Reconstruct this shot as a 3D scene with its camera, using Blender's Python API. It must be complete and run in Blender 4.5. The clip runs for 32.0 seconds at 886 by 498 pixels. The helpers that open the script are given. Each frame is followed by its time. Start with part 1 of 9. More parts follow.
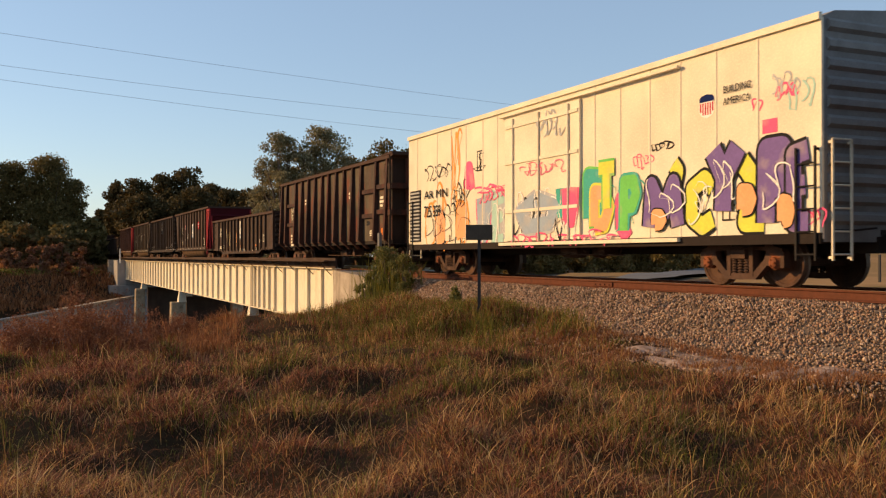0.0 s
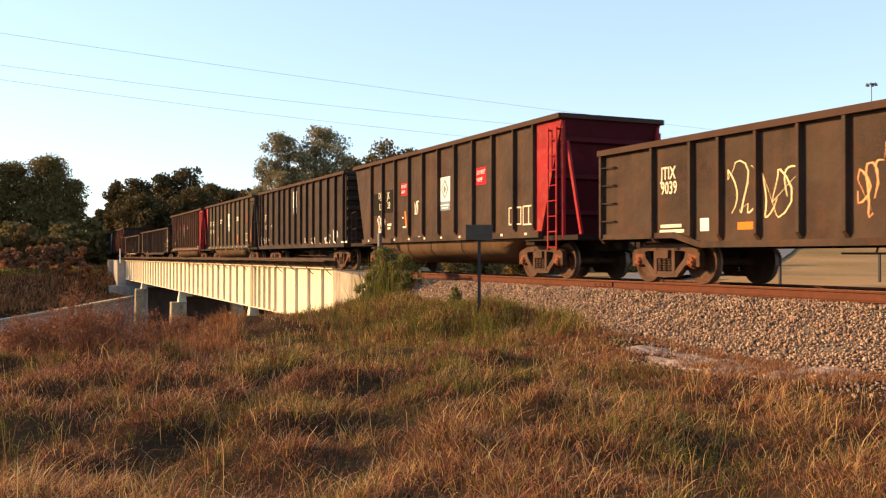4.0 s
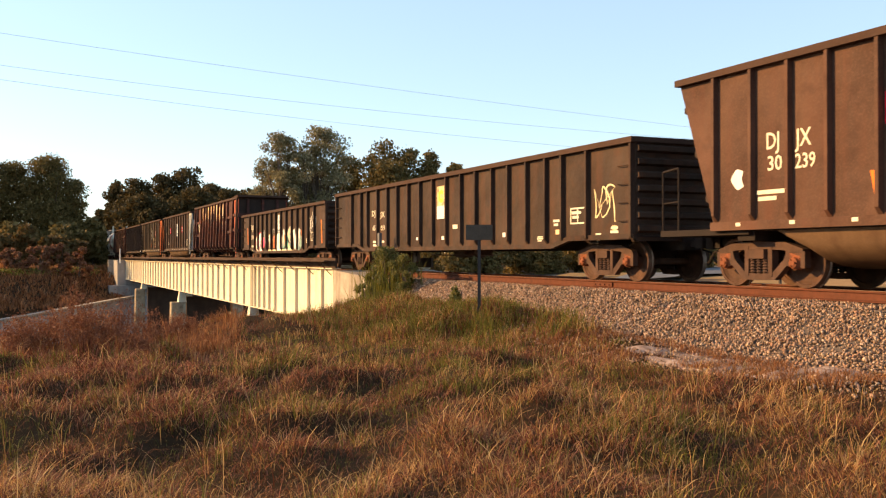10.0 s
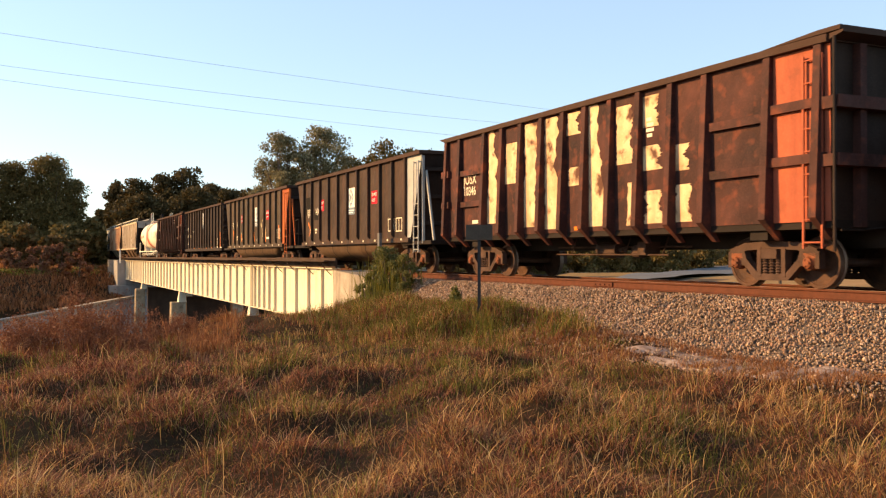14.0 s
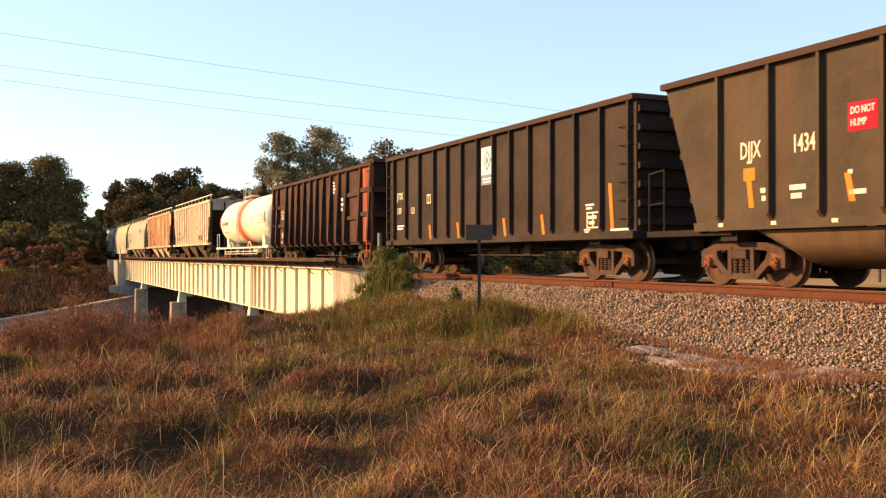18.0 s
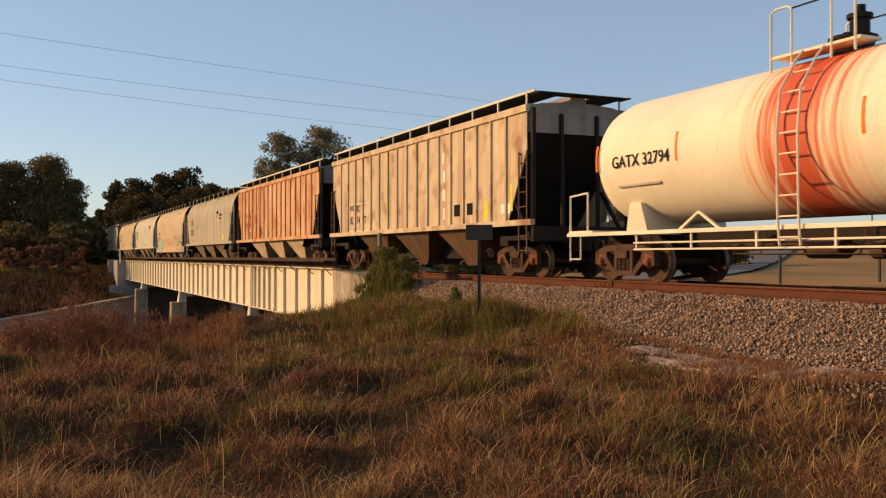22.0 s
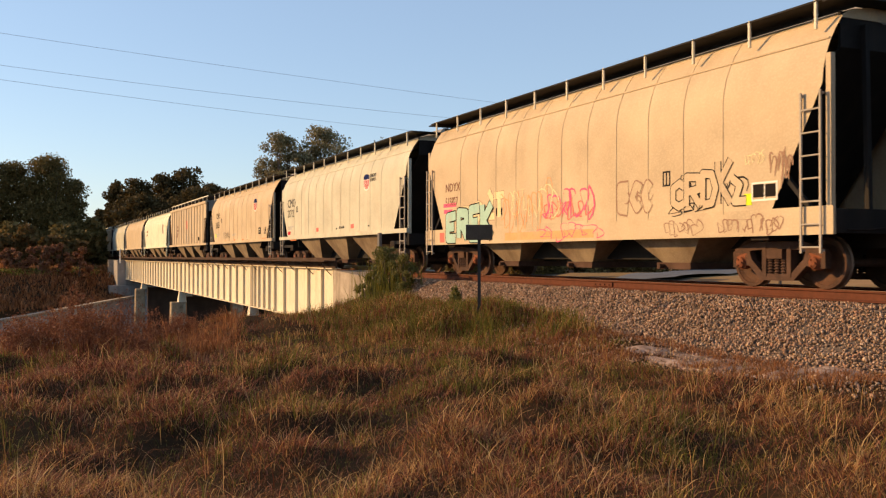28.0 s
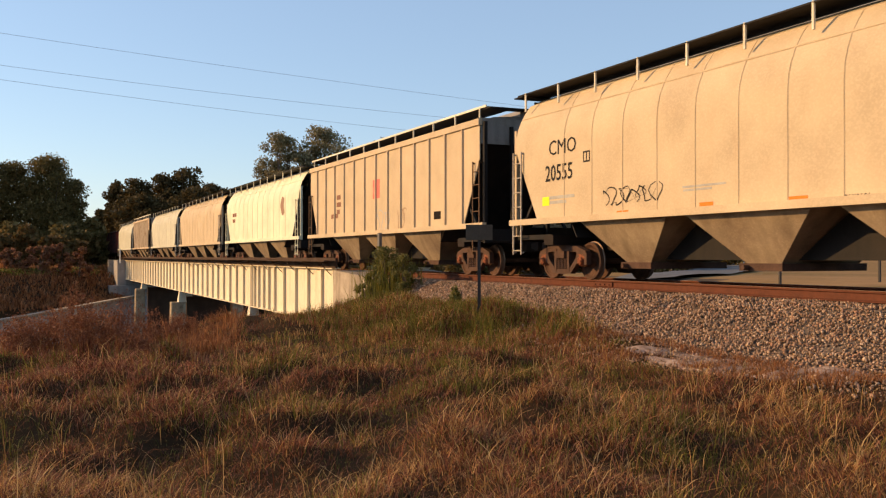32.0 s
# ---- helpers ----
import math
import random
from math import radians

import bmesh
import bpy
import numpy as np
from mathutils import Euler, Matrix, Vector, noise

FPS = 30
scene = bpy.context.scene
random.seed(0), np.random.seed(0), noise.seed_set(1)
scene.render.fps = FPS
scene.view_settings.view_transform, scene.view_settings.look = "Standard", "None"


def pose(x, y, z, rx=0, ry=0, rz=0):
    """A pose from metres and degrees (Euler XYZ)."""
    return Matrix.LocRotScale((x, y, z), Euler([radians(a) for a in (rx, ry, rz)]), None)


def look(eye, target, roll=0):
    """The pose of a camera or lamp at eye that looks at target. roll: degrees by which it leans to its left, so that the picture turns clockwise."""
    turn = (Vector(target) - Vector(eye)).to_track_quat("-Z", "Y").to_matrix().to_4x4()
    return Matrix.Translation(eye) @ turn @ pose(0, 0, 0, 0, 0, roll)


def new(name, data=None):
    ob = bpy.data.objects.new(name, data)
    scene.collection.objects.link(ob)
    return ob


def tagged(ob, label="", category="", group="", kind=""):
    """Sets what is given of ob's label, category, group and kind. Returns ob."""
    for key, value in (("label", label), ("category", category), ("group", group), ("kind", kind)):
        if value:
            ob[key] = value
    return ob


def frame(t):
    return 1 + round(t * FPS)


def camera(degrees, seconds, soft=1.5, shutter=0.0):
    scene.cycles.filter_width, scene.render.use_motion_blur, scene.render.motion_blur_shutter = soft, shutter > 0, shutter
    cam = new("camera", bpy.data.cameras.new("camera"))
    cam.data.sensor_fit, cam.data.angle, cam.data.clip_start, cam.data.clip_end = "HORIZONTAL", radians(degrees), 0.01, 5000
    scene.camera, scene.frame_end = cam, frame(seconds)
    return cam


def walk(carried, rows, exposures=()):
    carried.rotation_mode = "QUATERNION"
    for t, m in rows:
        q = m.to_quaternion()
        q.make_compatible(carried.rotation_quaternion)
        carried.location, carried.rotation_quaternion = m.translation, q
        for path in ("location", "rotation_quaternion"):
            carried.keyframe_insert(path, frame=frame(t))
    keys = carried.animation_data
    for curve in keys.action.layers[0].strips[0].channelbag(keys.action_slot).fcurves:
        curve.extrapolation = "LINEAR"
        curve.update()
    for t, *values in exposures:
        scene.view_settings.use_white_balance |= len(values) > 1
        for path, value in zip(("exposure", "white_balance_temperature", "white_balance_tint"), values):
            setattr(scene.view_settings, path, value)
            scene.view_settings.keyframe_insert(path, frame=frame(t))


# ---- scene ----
# The track runs along x, rail top at z = 0; the train goes towards +x. The camera stands 13.5 m south of the track.
EYE = (0.0, -13.5, 0.57)
CA, SA = math.cos(math.atan(747 / 1650)), math.sin(math.atan(747 / 1650))
AIM = (EYE[0] - CA * 100, EYE[1] + SA * 100, EYE[2] + 0.79)
cam = camera(50.8, 32.0, soft=1.25, shutter=0.08)
EXPOSURES = [(0.0, 0.16, 6950, 11), (1.0, 0.25, 6950, 11), (2.0, 0.95, 7050, 13), (3.0, 0.95, 7150, 12), (12.0, 0.95, 7200, 11), (13.2, 0.83, 7200, 11), (14.2, 0.87, 7200, 11), (16.5, 0.95, 7200, 11), (18.4, 0.97, 7200, 12), (20.0, 0.68, 6950, 15), (21.0, 0.15, 7050, 14), (22.2, 0.0, 7050, 14), (23.5, 0.42, 7050, 13), (28.0, 0.32, 6850, 12.5), (32.0, 0.32, 6800, 12)]
walk(cam, [(0.0, look(EYE, AIM)), (32.0, look(EYE, AIM))], EXPOSURES)


def spot(px, depth, z=0.0):
    """A place on the plan: px is the bearing in tangent units of 1650 (784 lies straight ahead), depth metres along the axis."""
    lat = (px - 784) / 1650 * depth
    return Vector((EYE[0] - CA * depth + SA * lat, EYE[1] + SA * depth + CA * lat, z))


# ---- world and sun ----
SUN_EL = 19.0
LIGHT = Vector((0.58, 0.815, 0.0)).normalized()
world = bpy.data.worlds.new("world")
scene.world = world
world.use_nodes = True
wn = world.node_tree
sky = wn.nodes.new("ShaderNodeTexSky")
sky.sky_type = "NISHITA"
sky.sun_disc = False
sky.sun_elevation = radians(SUN_EL)
sky.sun_rotation = math.atan2(-LIGHT.x, -LIGHT.y)
sky.air_density, sky.dust_density, sky.ozone_density = 1.0, 0.4, 2.5
haze = wn.nodes.new("ShaderNodeMix")
haze.data_type = "RGBA"
haze.inputs[0].default_value = 0.42
haze.inputs[7].default_value = (2.45, 3.4, 4.8, 1)
wn.links.new(sky.outputs[0], haze.inputs[6])
wn.links.new(haze.outputs[2], wn.nodes["Background"].inputs[0])
wn.nodes["Background"].inputs[1].default_value = 0.147
sun = new("sun", bpy.data.lights.new("sun", "SUN"))
sun.data.energy, sun.data.angle, sun.data.color = 5.0, radians(0.6), (1.0, 0.62, 0.275)
down = Vector((LIGHT.x * math.cos(radians(SUN_EL)), LIGHT.y * math.cos(radians(SUN_EL)), -math.sin(radians(SUN_EL))))
sun.matrix_world = look(Vector((0, 0, 60)), Vector((0, 0, 60)) + down)


# ---- materials ----
def material(name, base, rough=0.7, metal=0.0, second=None, spread=0.35, scale=2.0, fine=30.0, streak=0.0, streak_colour=(0.05, 0.025, 0.015),
             bump=0.15, random_shift=0.0, spots=0.0, spot_scale=3.3, spot_colour=(0.08, 0.04, 0.025), soft=0.2, spec=0.1, dent=0.0):
    """Weathered surface: a base colour with large stains, fine grain, run-off streaks and relief, all in metres."""
    m = bpy.data.materials.new(name)
    m.use_nodes = True
    n, l = m.node_tree.nodes, m.node_tree.links
    b = n["Principled BSDF"]
    co = n.new("ShaderNodeTexCoord")
    info = n.new("ShaderNodeObjectInfo")
    shift = n.new("ShaderNodeVectorMath")
    shift.operation = "MULTIPLY_ADD"
    comb = n.new("ShaderNodeCombineXYZ")
    for k in range(3):
        l.new(info.outputs["Random"], comb.inputs[k])
    l.new(comb.outputs[0], shift.inputs[0])
    shift.inputs[1].default_value = (37, 53, 71)
    l.new(co.outputs["Object"], shift.inputs[2])

    def noise_tex(sc, detail, stretch=None):
        t = n.new("ShaderNodeTexNoise")
        t.inputs["Scale"].default_value, t.inputs["Detail"].default_value = sc, detail
        src = shift.outputs[0]
        if stretch:
            mp = n.new("ShaderNodeMapping")
            mp.inputs["Scale"].default_value = stretch
            l.new(src, mp.inputs[0])
            src = mp.outputs[0]
        l.new(src, t.inputs["Vector"])
        return t.outputs["Fac"]

    def ramp(src, a, c):
        r = n.new("ShaderNodeMapRange")
        r.inputs["From Min"].default_value, r.inputs["From Max"].default_value = a, c
        l.new(src, r.inputs["Value"])
        return r.outputs[0]

    def mix(fac, a, c, amount=1.0):
        x = n.new("ShaderNodeMix")
        x.data_type = "RGBA"
        if amount != 1.0:
            q = n.new("ShaderNodeMath")
            q.operation = "MULTIPLY"
            q.inputs[1].default_value = amount
            l.new(fac, q.inputs[0])
            fac = q.outputs[0]
        l.new(fac, x.inputs[0])
        for val, sock in ((a, x.inputs[6]), (c, x.inputs[7])):
            if isinstance(val, tuple):
                sock.default_value = (*val, 1)
            else:
                l.new(val, sock)
        return x.outputs[2]

    base2 = second or tuple(v * 0.55 for v in base)
    col = mix(ramp(noise_tex(scale, 6), 0.5 - soft, 0.5 + soft), base, base2, spread * 2)
    light = tuple(min(1.0, v * 1.35) for v in base)
    col = mix(ramp(noise_tex(fine, 4), 0.45, 0.8), col, light, 0.35)
    if streak:
        col = mix(ramp(noise_tex(1.0, 7, (2.6, 2.6, 0.30)), 0.47, 0.72), col, streak_colour, streak)
    if spots:
        col = mix(ramp(noise_tex(spot_scale, 9), 0.54, 0.68), col, spot_colour, spots)
    if random_shift:
        hsv = n.new("ShaderNodeHueSaturation")
        l.new(col, hsv.inputs["Color"])
        l.new(ramp(info.outputs["Random"], -1 / random_shift, 1 / random_shift), hsv.inputs["Value"])
        r = n.new("ShaderNodeMapRange")
        r.inputs["To Min"].default_value, r.inputs["To Max"].default_value = 1 - random_shift, 1 + random_shift
        l.new(info.outputs["Random"], r.inputs["Value"])
        l.new(r.outputs[0], hsv.inputs["Value"])
        col = hsv.outputs[0]
    l.new(col, b.inputs["Base Color"])
    b.inputs["Roughness"].default_value, b.inputs["Metallic"].default_value = rough, metal
    b.inputs["Specular IOR Level"].default_value = spec
    if dent:
        db = n.new("ShaderNodeBump")
        db.inputs["Strength"].default_value, db.inputs["Distance"].default_value = 1.0, dent
        l.new(noise_tex(1.6, 2), db.inputs["Height"])
        l.new(db.outputs[0], b.inputs["Normal"])
    if bump:
        bp = n.new("ShaderNodeBump")
        bp.inputs["Strength"].default_value, bp.inputs["Distance"].default_value = bump, 0.02
        l.new(noise_tex(fine * 0.6, 6), bp.inputs["Height"])
        if dent:
            l.new(db.outputs[0], bp.inputs["Normal"])
        l.new(bp.outputs[0], b.inputs["Normal"])
    return m


def island_material(name, colours, rough=0.9, translucent=0.0, fine=60.0):
    """For joined masses of pieces: each loose piece takes its own colour from a ramp."""
    m = bpy.data.materials.new(name)
    m.use_nodes = True
    n, l = m.node_tree.nodes, m.node_tree.links
    b = n["Principled BSDF"]
    geo = n.new("ShaderNodeNewGeometry")
    r = n.new("ShaderNodeValToRGB")
    el = r.color_ramp.elements
    while len(el) < len(colours):
        el.new(0.5)
    for k, c in enumerate(colours):
        el[k].position = k / max(1, len(colours) - 1)
        el[k].color = (*c, 1)
    l.new(geo.outputs["Random Per Island"], r.inputs[0])
    l.new(r.outputs[0], b.inputs["Base Color"])
    b.inputs["Roughness"].default_value = rough
    b.inputs["Specular IOR Level"].default_value = 0.2
    if translucent:
        tr = n.new("ShaderNodeBsdfTranslucent")
        mx = n.new("ShaderNodeMixShader")
        mx.inputs[0].default_value = translucent
        l.new(r.outputs[0], tr.inputs[0])
        l.new(b.outputs[0], mx.inputs[1])
        l.new(tr.outputs[0], mx.inputs[2])
        l.new(mx.outputs[0], n["Material Output"].inputs[0])
    return m


M = {}
M["truck_steel"] = material("truck_steel", (0.105, 0.060, 0.043), 0.85, second=(0.045, 0.028, 0.021), spread=0.45, scale=3, spots=0.4)
M["wheel_steel"] = material("wheel_steel", (0.105, 0.052, 0.032), 0.7, second=(0.04, 0.024, 0.018), spread=0.4, scale=4)
M["bearing"] = material("bearing", (0.24, 0.075, 0.034), 0.7, second=(0.10, 0.042, 0.025), spread=0.4, scale=5)
M["under_steel"] = material("under_steel", (0.03, 0.022, 0.018), 0.85, spread=0.3)
M["rail_rust"] = material("rail_rust", (0.125, 0.044, 0.025), 0.9, second=(0.07, 0.03, 0.019), spread=0.35, scale=6, fine=60)
M["rail_head"] = material("rail_head", (0.22, 0.15, 0.11), 0.5, metal=0.6, spread=0.15, scale=8)
M["tie_wood"] = material("tie_wood", (0.11, 0.075, 0.05), 0.9, spread=0.4, scale=3, fine=50, random_shift=0.3)
M["concrete"] = material("concrete", (0.46, 0.39, 0.30), 0.85, second=(0.24, 0.20, 0.15), spread=0.5, scale=0.9, streak=0.75, streak_colour=(0.15, 0.11, 0.075), spots=0.3, spot_colour=(0.18, 0.13, 0.09))
M["concrete_grey"] = material("concrete_grey", (0.34, 0.32, 0.30), 0.9, second=(0.20, 0.185, 0.17), spread=0.3, scale=0.6, streak=0.3)
M["girder"] = material("girder", (0.74, 0.66, 0.49), 0.6, second=(0.58, 0.50, 0.36), spread=0.25, scale=0.7, streak=0.3, streak_colour=(0.35, 0.22, 0.12), spots=0.12, spot_colour=(0.3, 0.16, 0.08))
M["deck_rust"] = material("deck_rust", (0.085, 0.052, 0.034), 0.9, second=(0.04, 0.026, 0.019), spread=0.4, scale=1.2, streak=0.4)
M["soil"] = material("soil", (0.060, 0.036, 0.018), 0.95, spec=0.03, second=(0.028, 0.018, 0.010), spread=0.5, scale=0.5, fine=12, bump=0.5)
M["sand"] = material("sand", (0.40, 0.30, 0.24), 0.95, second=(0.17, 0.105, 0.075), spread=0.5, scale=4.5, spots=0.7, spot_scale=6.0, spot_colour=(0.12, 0.075, 0.05), spec=0.05, fine=25, bump=0.4)
M["asphalt"] = material("asphalt", (0.10, 0.072, 0.048), 0.95, spec=0.03, spread=0.25, scale=0.3)
M["road_light"] = material("road_light", (0.15, 0.15, 0.15), 0.95, spec=0.05, spread=0.2, scale=0.3)
M["sign_metal"] = material("sign_metal", (0.10, 0.08, 0.06), 0.8, spec=0.08, spread=0.3, scale=6)
M["post_metal"] = material("post_metal", (0.05, 0.045, 0.042), 0.6, spread=0.2)
M["post_grey"] = material("post_grey", (0.16, 0.15, 0.14), 0.6, spread=0.2)
M["white_paint"] = material("white_paint", (0.75, 0.73, 0.68), 0.6, spread=0.12)
M["wire"] = material("wire", (0.36, 0.37, 0.42), 0.5, spread=0.0, bump=0)


# ---- mesh helpers ----
def box(bm, x0, x1, y0, y1, z0, z1):
    return hexa(bm, [(x0, y0, z0), (x1, y0, z0), (x1, y1, z0), (x0, y1, z0), (x0, y0, z1), (x1, y0, z1), (x1, y1, z1), (x0, y1, z1)])


def hexa(bm, pts):
    v = [bm.verts.new(p) for p in pts]
    for f in ((0, 3, 2, 1), (4, 5, 6, 7), (0, 1, 5, 4), (1, 2, 6, 5), (2, 3, 7, 6), (3, 0, 4, 7)):
        bm.faces.new([v[i] for i in f])
    return v


def extrude_y(bm, outline, y0, y1):
    """A plate: an outline of (x, z), counter-clockwise seen from -y, between y0 and y1."""
    a = [bm.verts.new((x, y0, z)) for x, z in outline]
    c = [bm.verts.new((x, y1, z)) for x, z in outline]
    bm.faces.new(a)
    bm.faces.new(c[::-1])
    for i in range(len(a)):
        j = (i + 1) % len(a)
        bm.faces.new((a[j], a[i], c[i], c[j]))


def extrude_x(bm, outline, x0, x1, caps=True):
    """A bar along x with an outline of (y, z)."""
    a = [bm.verts.new((x0, y, z)) for y, z in outline]
    c = [bm.verts.new((x1, y, z)) for y, z in outline]
    if caps:
        bm.faces.new(a[::-1])
        bm.faces.new(c)
    for i in range(len(a)):
        j = (i + 1) % len(a)
        bm.faces.new((a[i], a[j], c[j], c[i]))


def rod(bm, p, q, r, seg=8, r2=None):
    p, q = Vector(p), Vector(q)
    d = (q - p).normalized()
    u = d.orthogonal().normalized()
    w = d.cross(u)
    r2 = r if r2 is None else r2
    a = [bm.verts.new(p + (u * math.cos(t) + w * math.sin(t)) * r) for t in [2 * math.pi * k / seg for k in range(seg)]]
    c = [bm.verts.new(q + (u * math.cos(t) + w * math.sin(t)) * r2) for t in [2 * math.pi * k / seg for k in range(seg)]]
    bm.faces.new(a[::-1])
    bm.faces.new(c)
    for i in range(seg):
        j = (i + 1) % seg
        bm.faces.new((a[i], a[j], c[j], c[i]))


def pipe(bm, pts, r, seg=6):
    for p, q in zip(pts, pts[1:]):
        rod(bm, p, q, r, seg)


def bar(bm, p, q, thick, y0, y1):
    """A straight member in the x-z plane from p to q, between y0 and y1."""
    p, q = Vector((p[0], 0, p[1])), Vector((q[0], 0, q[1]))
    d = (q - p).normalized()
    s = Vector((-d.z, 0, d.x)) * thick / 2
    pts = []
    for y in (y0, y1):
        pts += [(v.x, y, v.z) for v in (p - s, q - s, q + s, p + s)]
    hexa(bm, pts)


def lathe_y(bm, prof, seg=28, axis=(0, 0), close=True):
    """Turn a profile of (radius, y) about an axis along y through (x, z)."""
    rings = []
    for r, y in prof:
        rings.append([bm.verts.new((axis[0] + r * math.cos(2 * math.pi * k / seg), y, axis[1] + r * math.sin(2 * math.pi * k / seg))) for k in range(seg)])
    for a, c in zip(rings, rings[1:]):
        for k in range(seg):
            j = (k + 1) % seg
            bm.faces.new((a[k], a[j], c[j], c[k]))
    if close:
        bm.faces.new(rings[0][::-1])
        bm.faces.new(rings[-1])


def mesh_of(name, bm, mat, smooth=False):
    bmesh.ops.recalc_face_normals(bm, faces=bm.faces)
    me = bpy.data.meshes.new(name)
    bm.to_mesh(me)
    bm.free()
    me.materials.append(mat if not isinstance(mat, str) else M[mat])
    if smooth:
        me.polygons.foreach_set("use_smooth", [True] * len(me.polygons))
    return me


def part(name, bm, mat, parent=None, label="", smooth=False):
    """One mesh object from a bmesh or a ready mesh, under its thing."""
    me = bm if isinstance(bm, bpy.types.Mesh) else mesh_of(name, bm, mat, smooth)
    ob = new(name, me)
    if parent:
        ob.parent = parent
    if label:
        ob["label"] = label
    return ob


def raw_mesh(name, verts, faces, mat, smooth=False):
    me = bpy.data.meshes.new(name)
    nv, nf, k = len(verts), len(faces), faces.shape[1]
    me.vertices.add(nv)
    me.vertices.foreach_set("co", np.asarray(verts, dtype=np.float32).ravel())
    me.loops.add(nf * k)
    me.loops.foreach_set("vertex_index", np.asarray(faces, dtype=np.int32).ravel())
    me.polygons.add(nf)
    me.polygons.foreach_set("loop_start", np.arange(0, nf * k, k, dtype=np.int32))
    me.update(calc_edges=True)
    me.materials.append(mat if not isinstance(mat, str) else M[mat])
    if smooth:
        me.polygons.foreach_set("use_smooth", [True] * nf)
    return me
# ---- ground ----
def smooth_step(a, b, v):
    t = np.clip((v - a) / (b - a), 0, 1)
    return t * t * (3 - 2 * t)


def value_noise(x, y, scale, seed):
    r = np.random.default_rng(seed).random((64, 64))
    u, v = np.asarray(x) / scale, np.asarray(y) / scale
    i, j = np.floor(u).astype(int), np.floor(v).astype(int)
    fu, fv = u - i, v - j
    fu, fv = fu * fu * (3 - 2 * fu), fv * fv * (3 - 2 * fv)
    g = lambda a, b: r[a % 64, b % 64]
    return (g(i, j) * (1 - fu) + g(i + 1, j) * fu) * (1 - fv) + (g(i, j + 1) * (1 - fu) + g(i + 1, j + 1) * fu) * fv


def cut_coords(x, y):
    """Distance across the sunken way under the bridge: 0 at the near crest, 1 at the far wall."""
    near = -(x + 21.0 + 0.6 * (y + 14.0))
    ax, ay, bx, by = -100.4, -12.2, -111.2, -2.3
    nx, ny = by - ay, -(bx - ax)
    ln = math.hypot(nx, ny)
    fd = -((x - ax) * nx + (y - ay) * ny) / ln
    return near, fd


def ground_z(x, y):
    x, y = np.asarray(x, dtype=float), np.asarray(y, dtype=float)
    z = -1.02 - 0.10 * smooth_step(-8, -13, y) + 0.06 * np.sin(x * 0.35 + 1.0) * np.cos(y * 0.45) + 0.03 * np.sin(x * 1.3) * np.sin(y * 1.1)
    tussock = (1 - smooth_step(-7.6, -5.0, y) * smooth_step(-18, -14, x)) * (1 - smooth_step(-5.2, -3.6, y)) * smooth_step(-34, -28, x) * smooth_step(-30, -24, y) * (x < 18)
    z = z + tussock * (0.26 * (value_noise(x, y, 1.25, 61) - 0.5) + 0.34 * (value_noise(x, y, 0.6, 62) - 0.5) + 0.10 * (value_noise(x, y, 0.33, 63) - 0.5))
    # the bank beside the track on the left rises to the rail's bed
    hump = smooth_step(-6.6, -3.4, y) * smooth_step(-11.0, -17.0, x) * smooth_step(-28.5, -22.5, x)
    z = z + hump * 0.42
    z = z + 0.32 * np.exp(-(((x + 17.6) / 1.7) ** 2 + ((y + 5.3) / 1.3) ** 2))
    z = z + 0.5 * np.exp(-(((x + 24.0) / 3.2) ** 2 + ((y + 7.6) / 2.2) ** 2))
    z = z - 0.55 * smooth_step(-13.0, -23.0, x) * (1 - smooth_step(-6.0, -3.6, y))
    # bed under the ballast
    end = smooth_step(-23.5, -28.5, x)
    bed = smooth_step(-4.2 + 1.9 * end, -2.6 + 0.7 * end, y) * (1 - smooth_step(2.6, 5.5, y))
    z = z * (1 - bed) + (-1.06) * bed
    north = smooth_step(4.0, 9.0, y)
    z = z - north * 0.45
    near, fd = cut_coords(x, y)
    dip = smooth_step(0.0, 15.0, near) * (1 - smooth_step(14.0, 40.0, y))
    dip = dip * (1 - smooth_step(-2.3, -1.9, y) * (1 - smooth_step(2.1, 6.0, y)) * smooth_step(-36.2, -35.2, x))
    z = z * (1 - dip) + (-8.0) * dip
    bank = smooth_step(0.0, 1.2, fd)
    bank_rise = smooth_step(1.0, 12.0, fd)
    z = np.where(fd > 0.0, -8.0 + 3.3 * bank + 3.5 * bank_rise, z)
    # the far field climbs on the north side
    dep = -CA * (x - EYE[0]) + SA * (y - EYE[1])
    lat = SA * (x - EYE[0]) + CA * (y - EYE[1])
    z = z + 10.0 * smooth_step(85, 270, dep) * smooth_step(0.20, 0.38, lat / np.maximum(dep, 1.0)) * (y > 20)
    return z


gx = np.concatenate([[-3500, -2000, -1200, -700, -450], np.arange(-320, -150, 8.0), np.arange(-150, -50, 1.6), np.arange(-50, -16, 0.4), np.arange(-16, 0, 0.16), np.arange(0, 22, 0.8), np.arange(22, 120, 7.0), [200, 400, 900, 2000, 3500]])
gy = np.concatenate([[-3500, -2000, -900, -400, -200, -120, -80, -50, -35], np.arange(-28, -16, 0.6), np.arange(-16, -4, 0.16), np.arange(-4, 8, 0.4), np.arange(8, 60, 2.5), np.arange(60, 320, 13.0), [420, 700, 1200, 2000, 3500]])
GX, GY = np.meshgrid(gx, gy, indexing="ij")
GZ = ground_z(GX, GY)
nx_, ny_ = GX.shape
idx = np.arange(nx_ * ny_).reshape(nx_, ny_)
quads = np.stack([idx[:-1, :-1], idx[1:, :-1], idx[1:, 1:], idx[:-1, 1:]], -1).reshape(-1, 4)
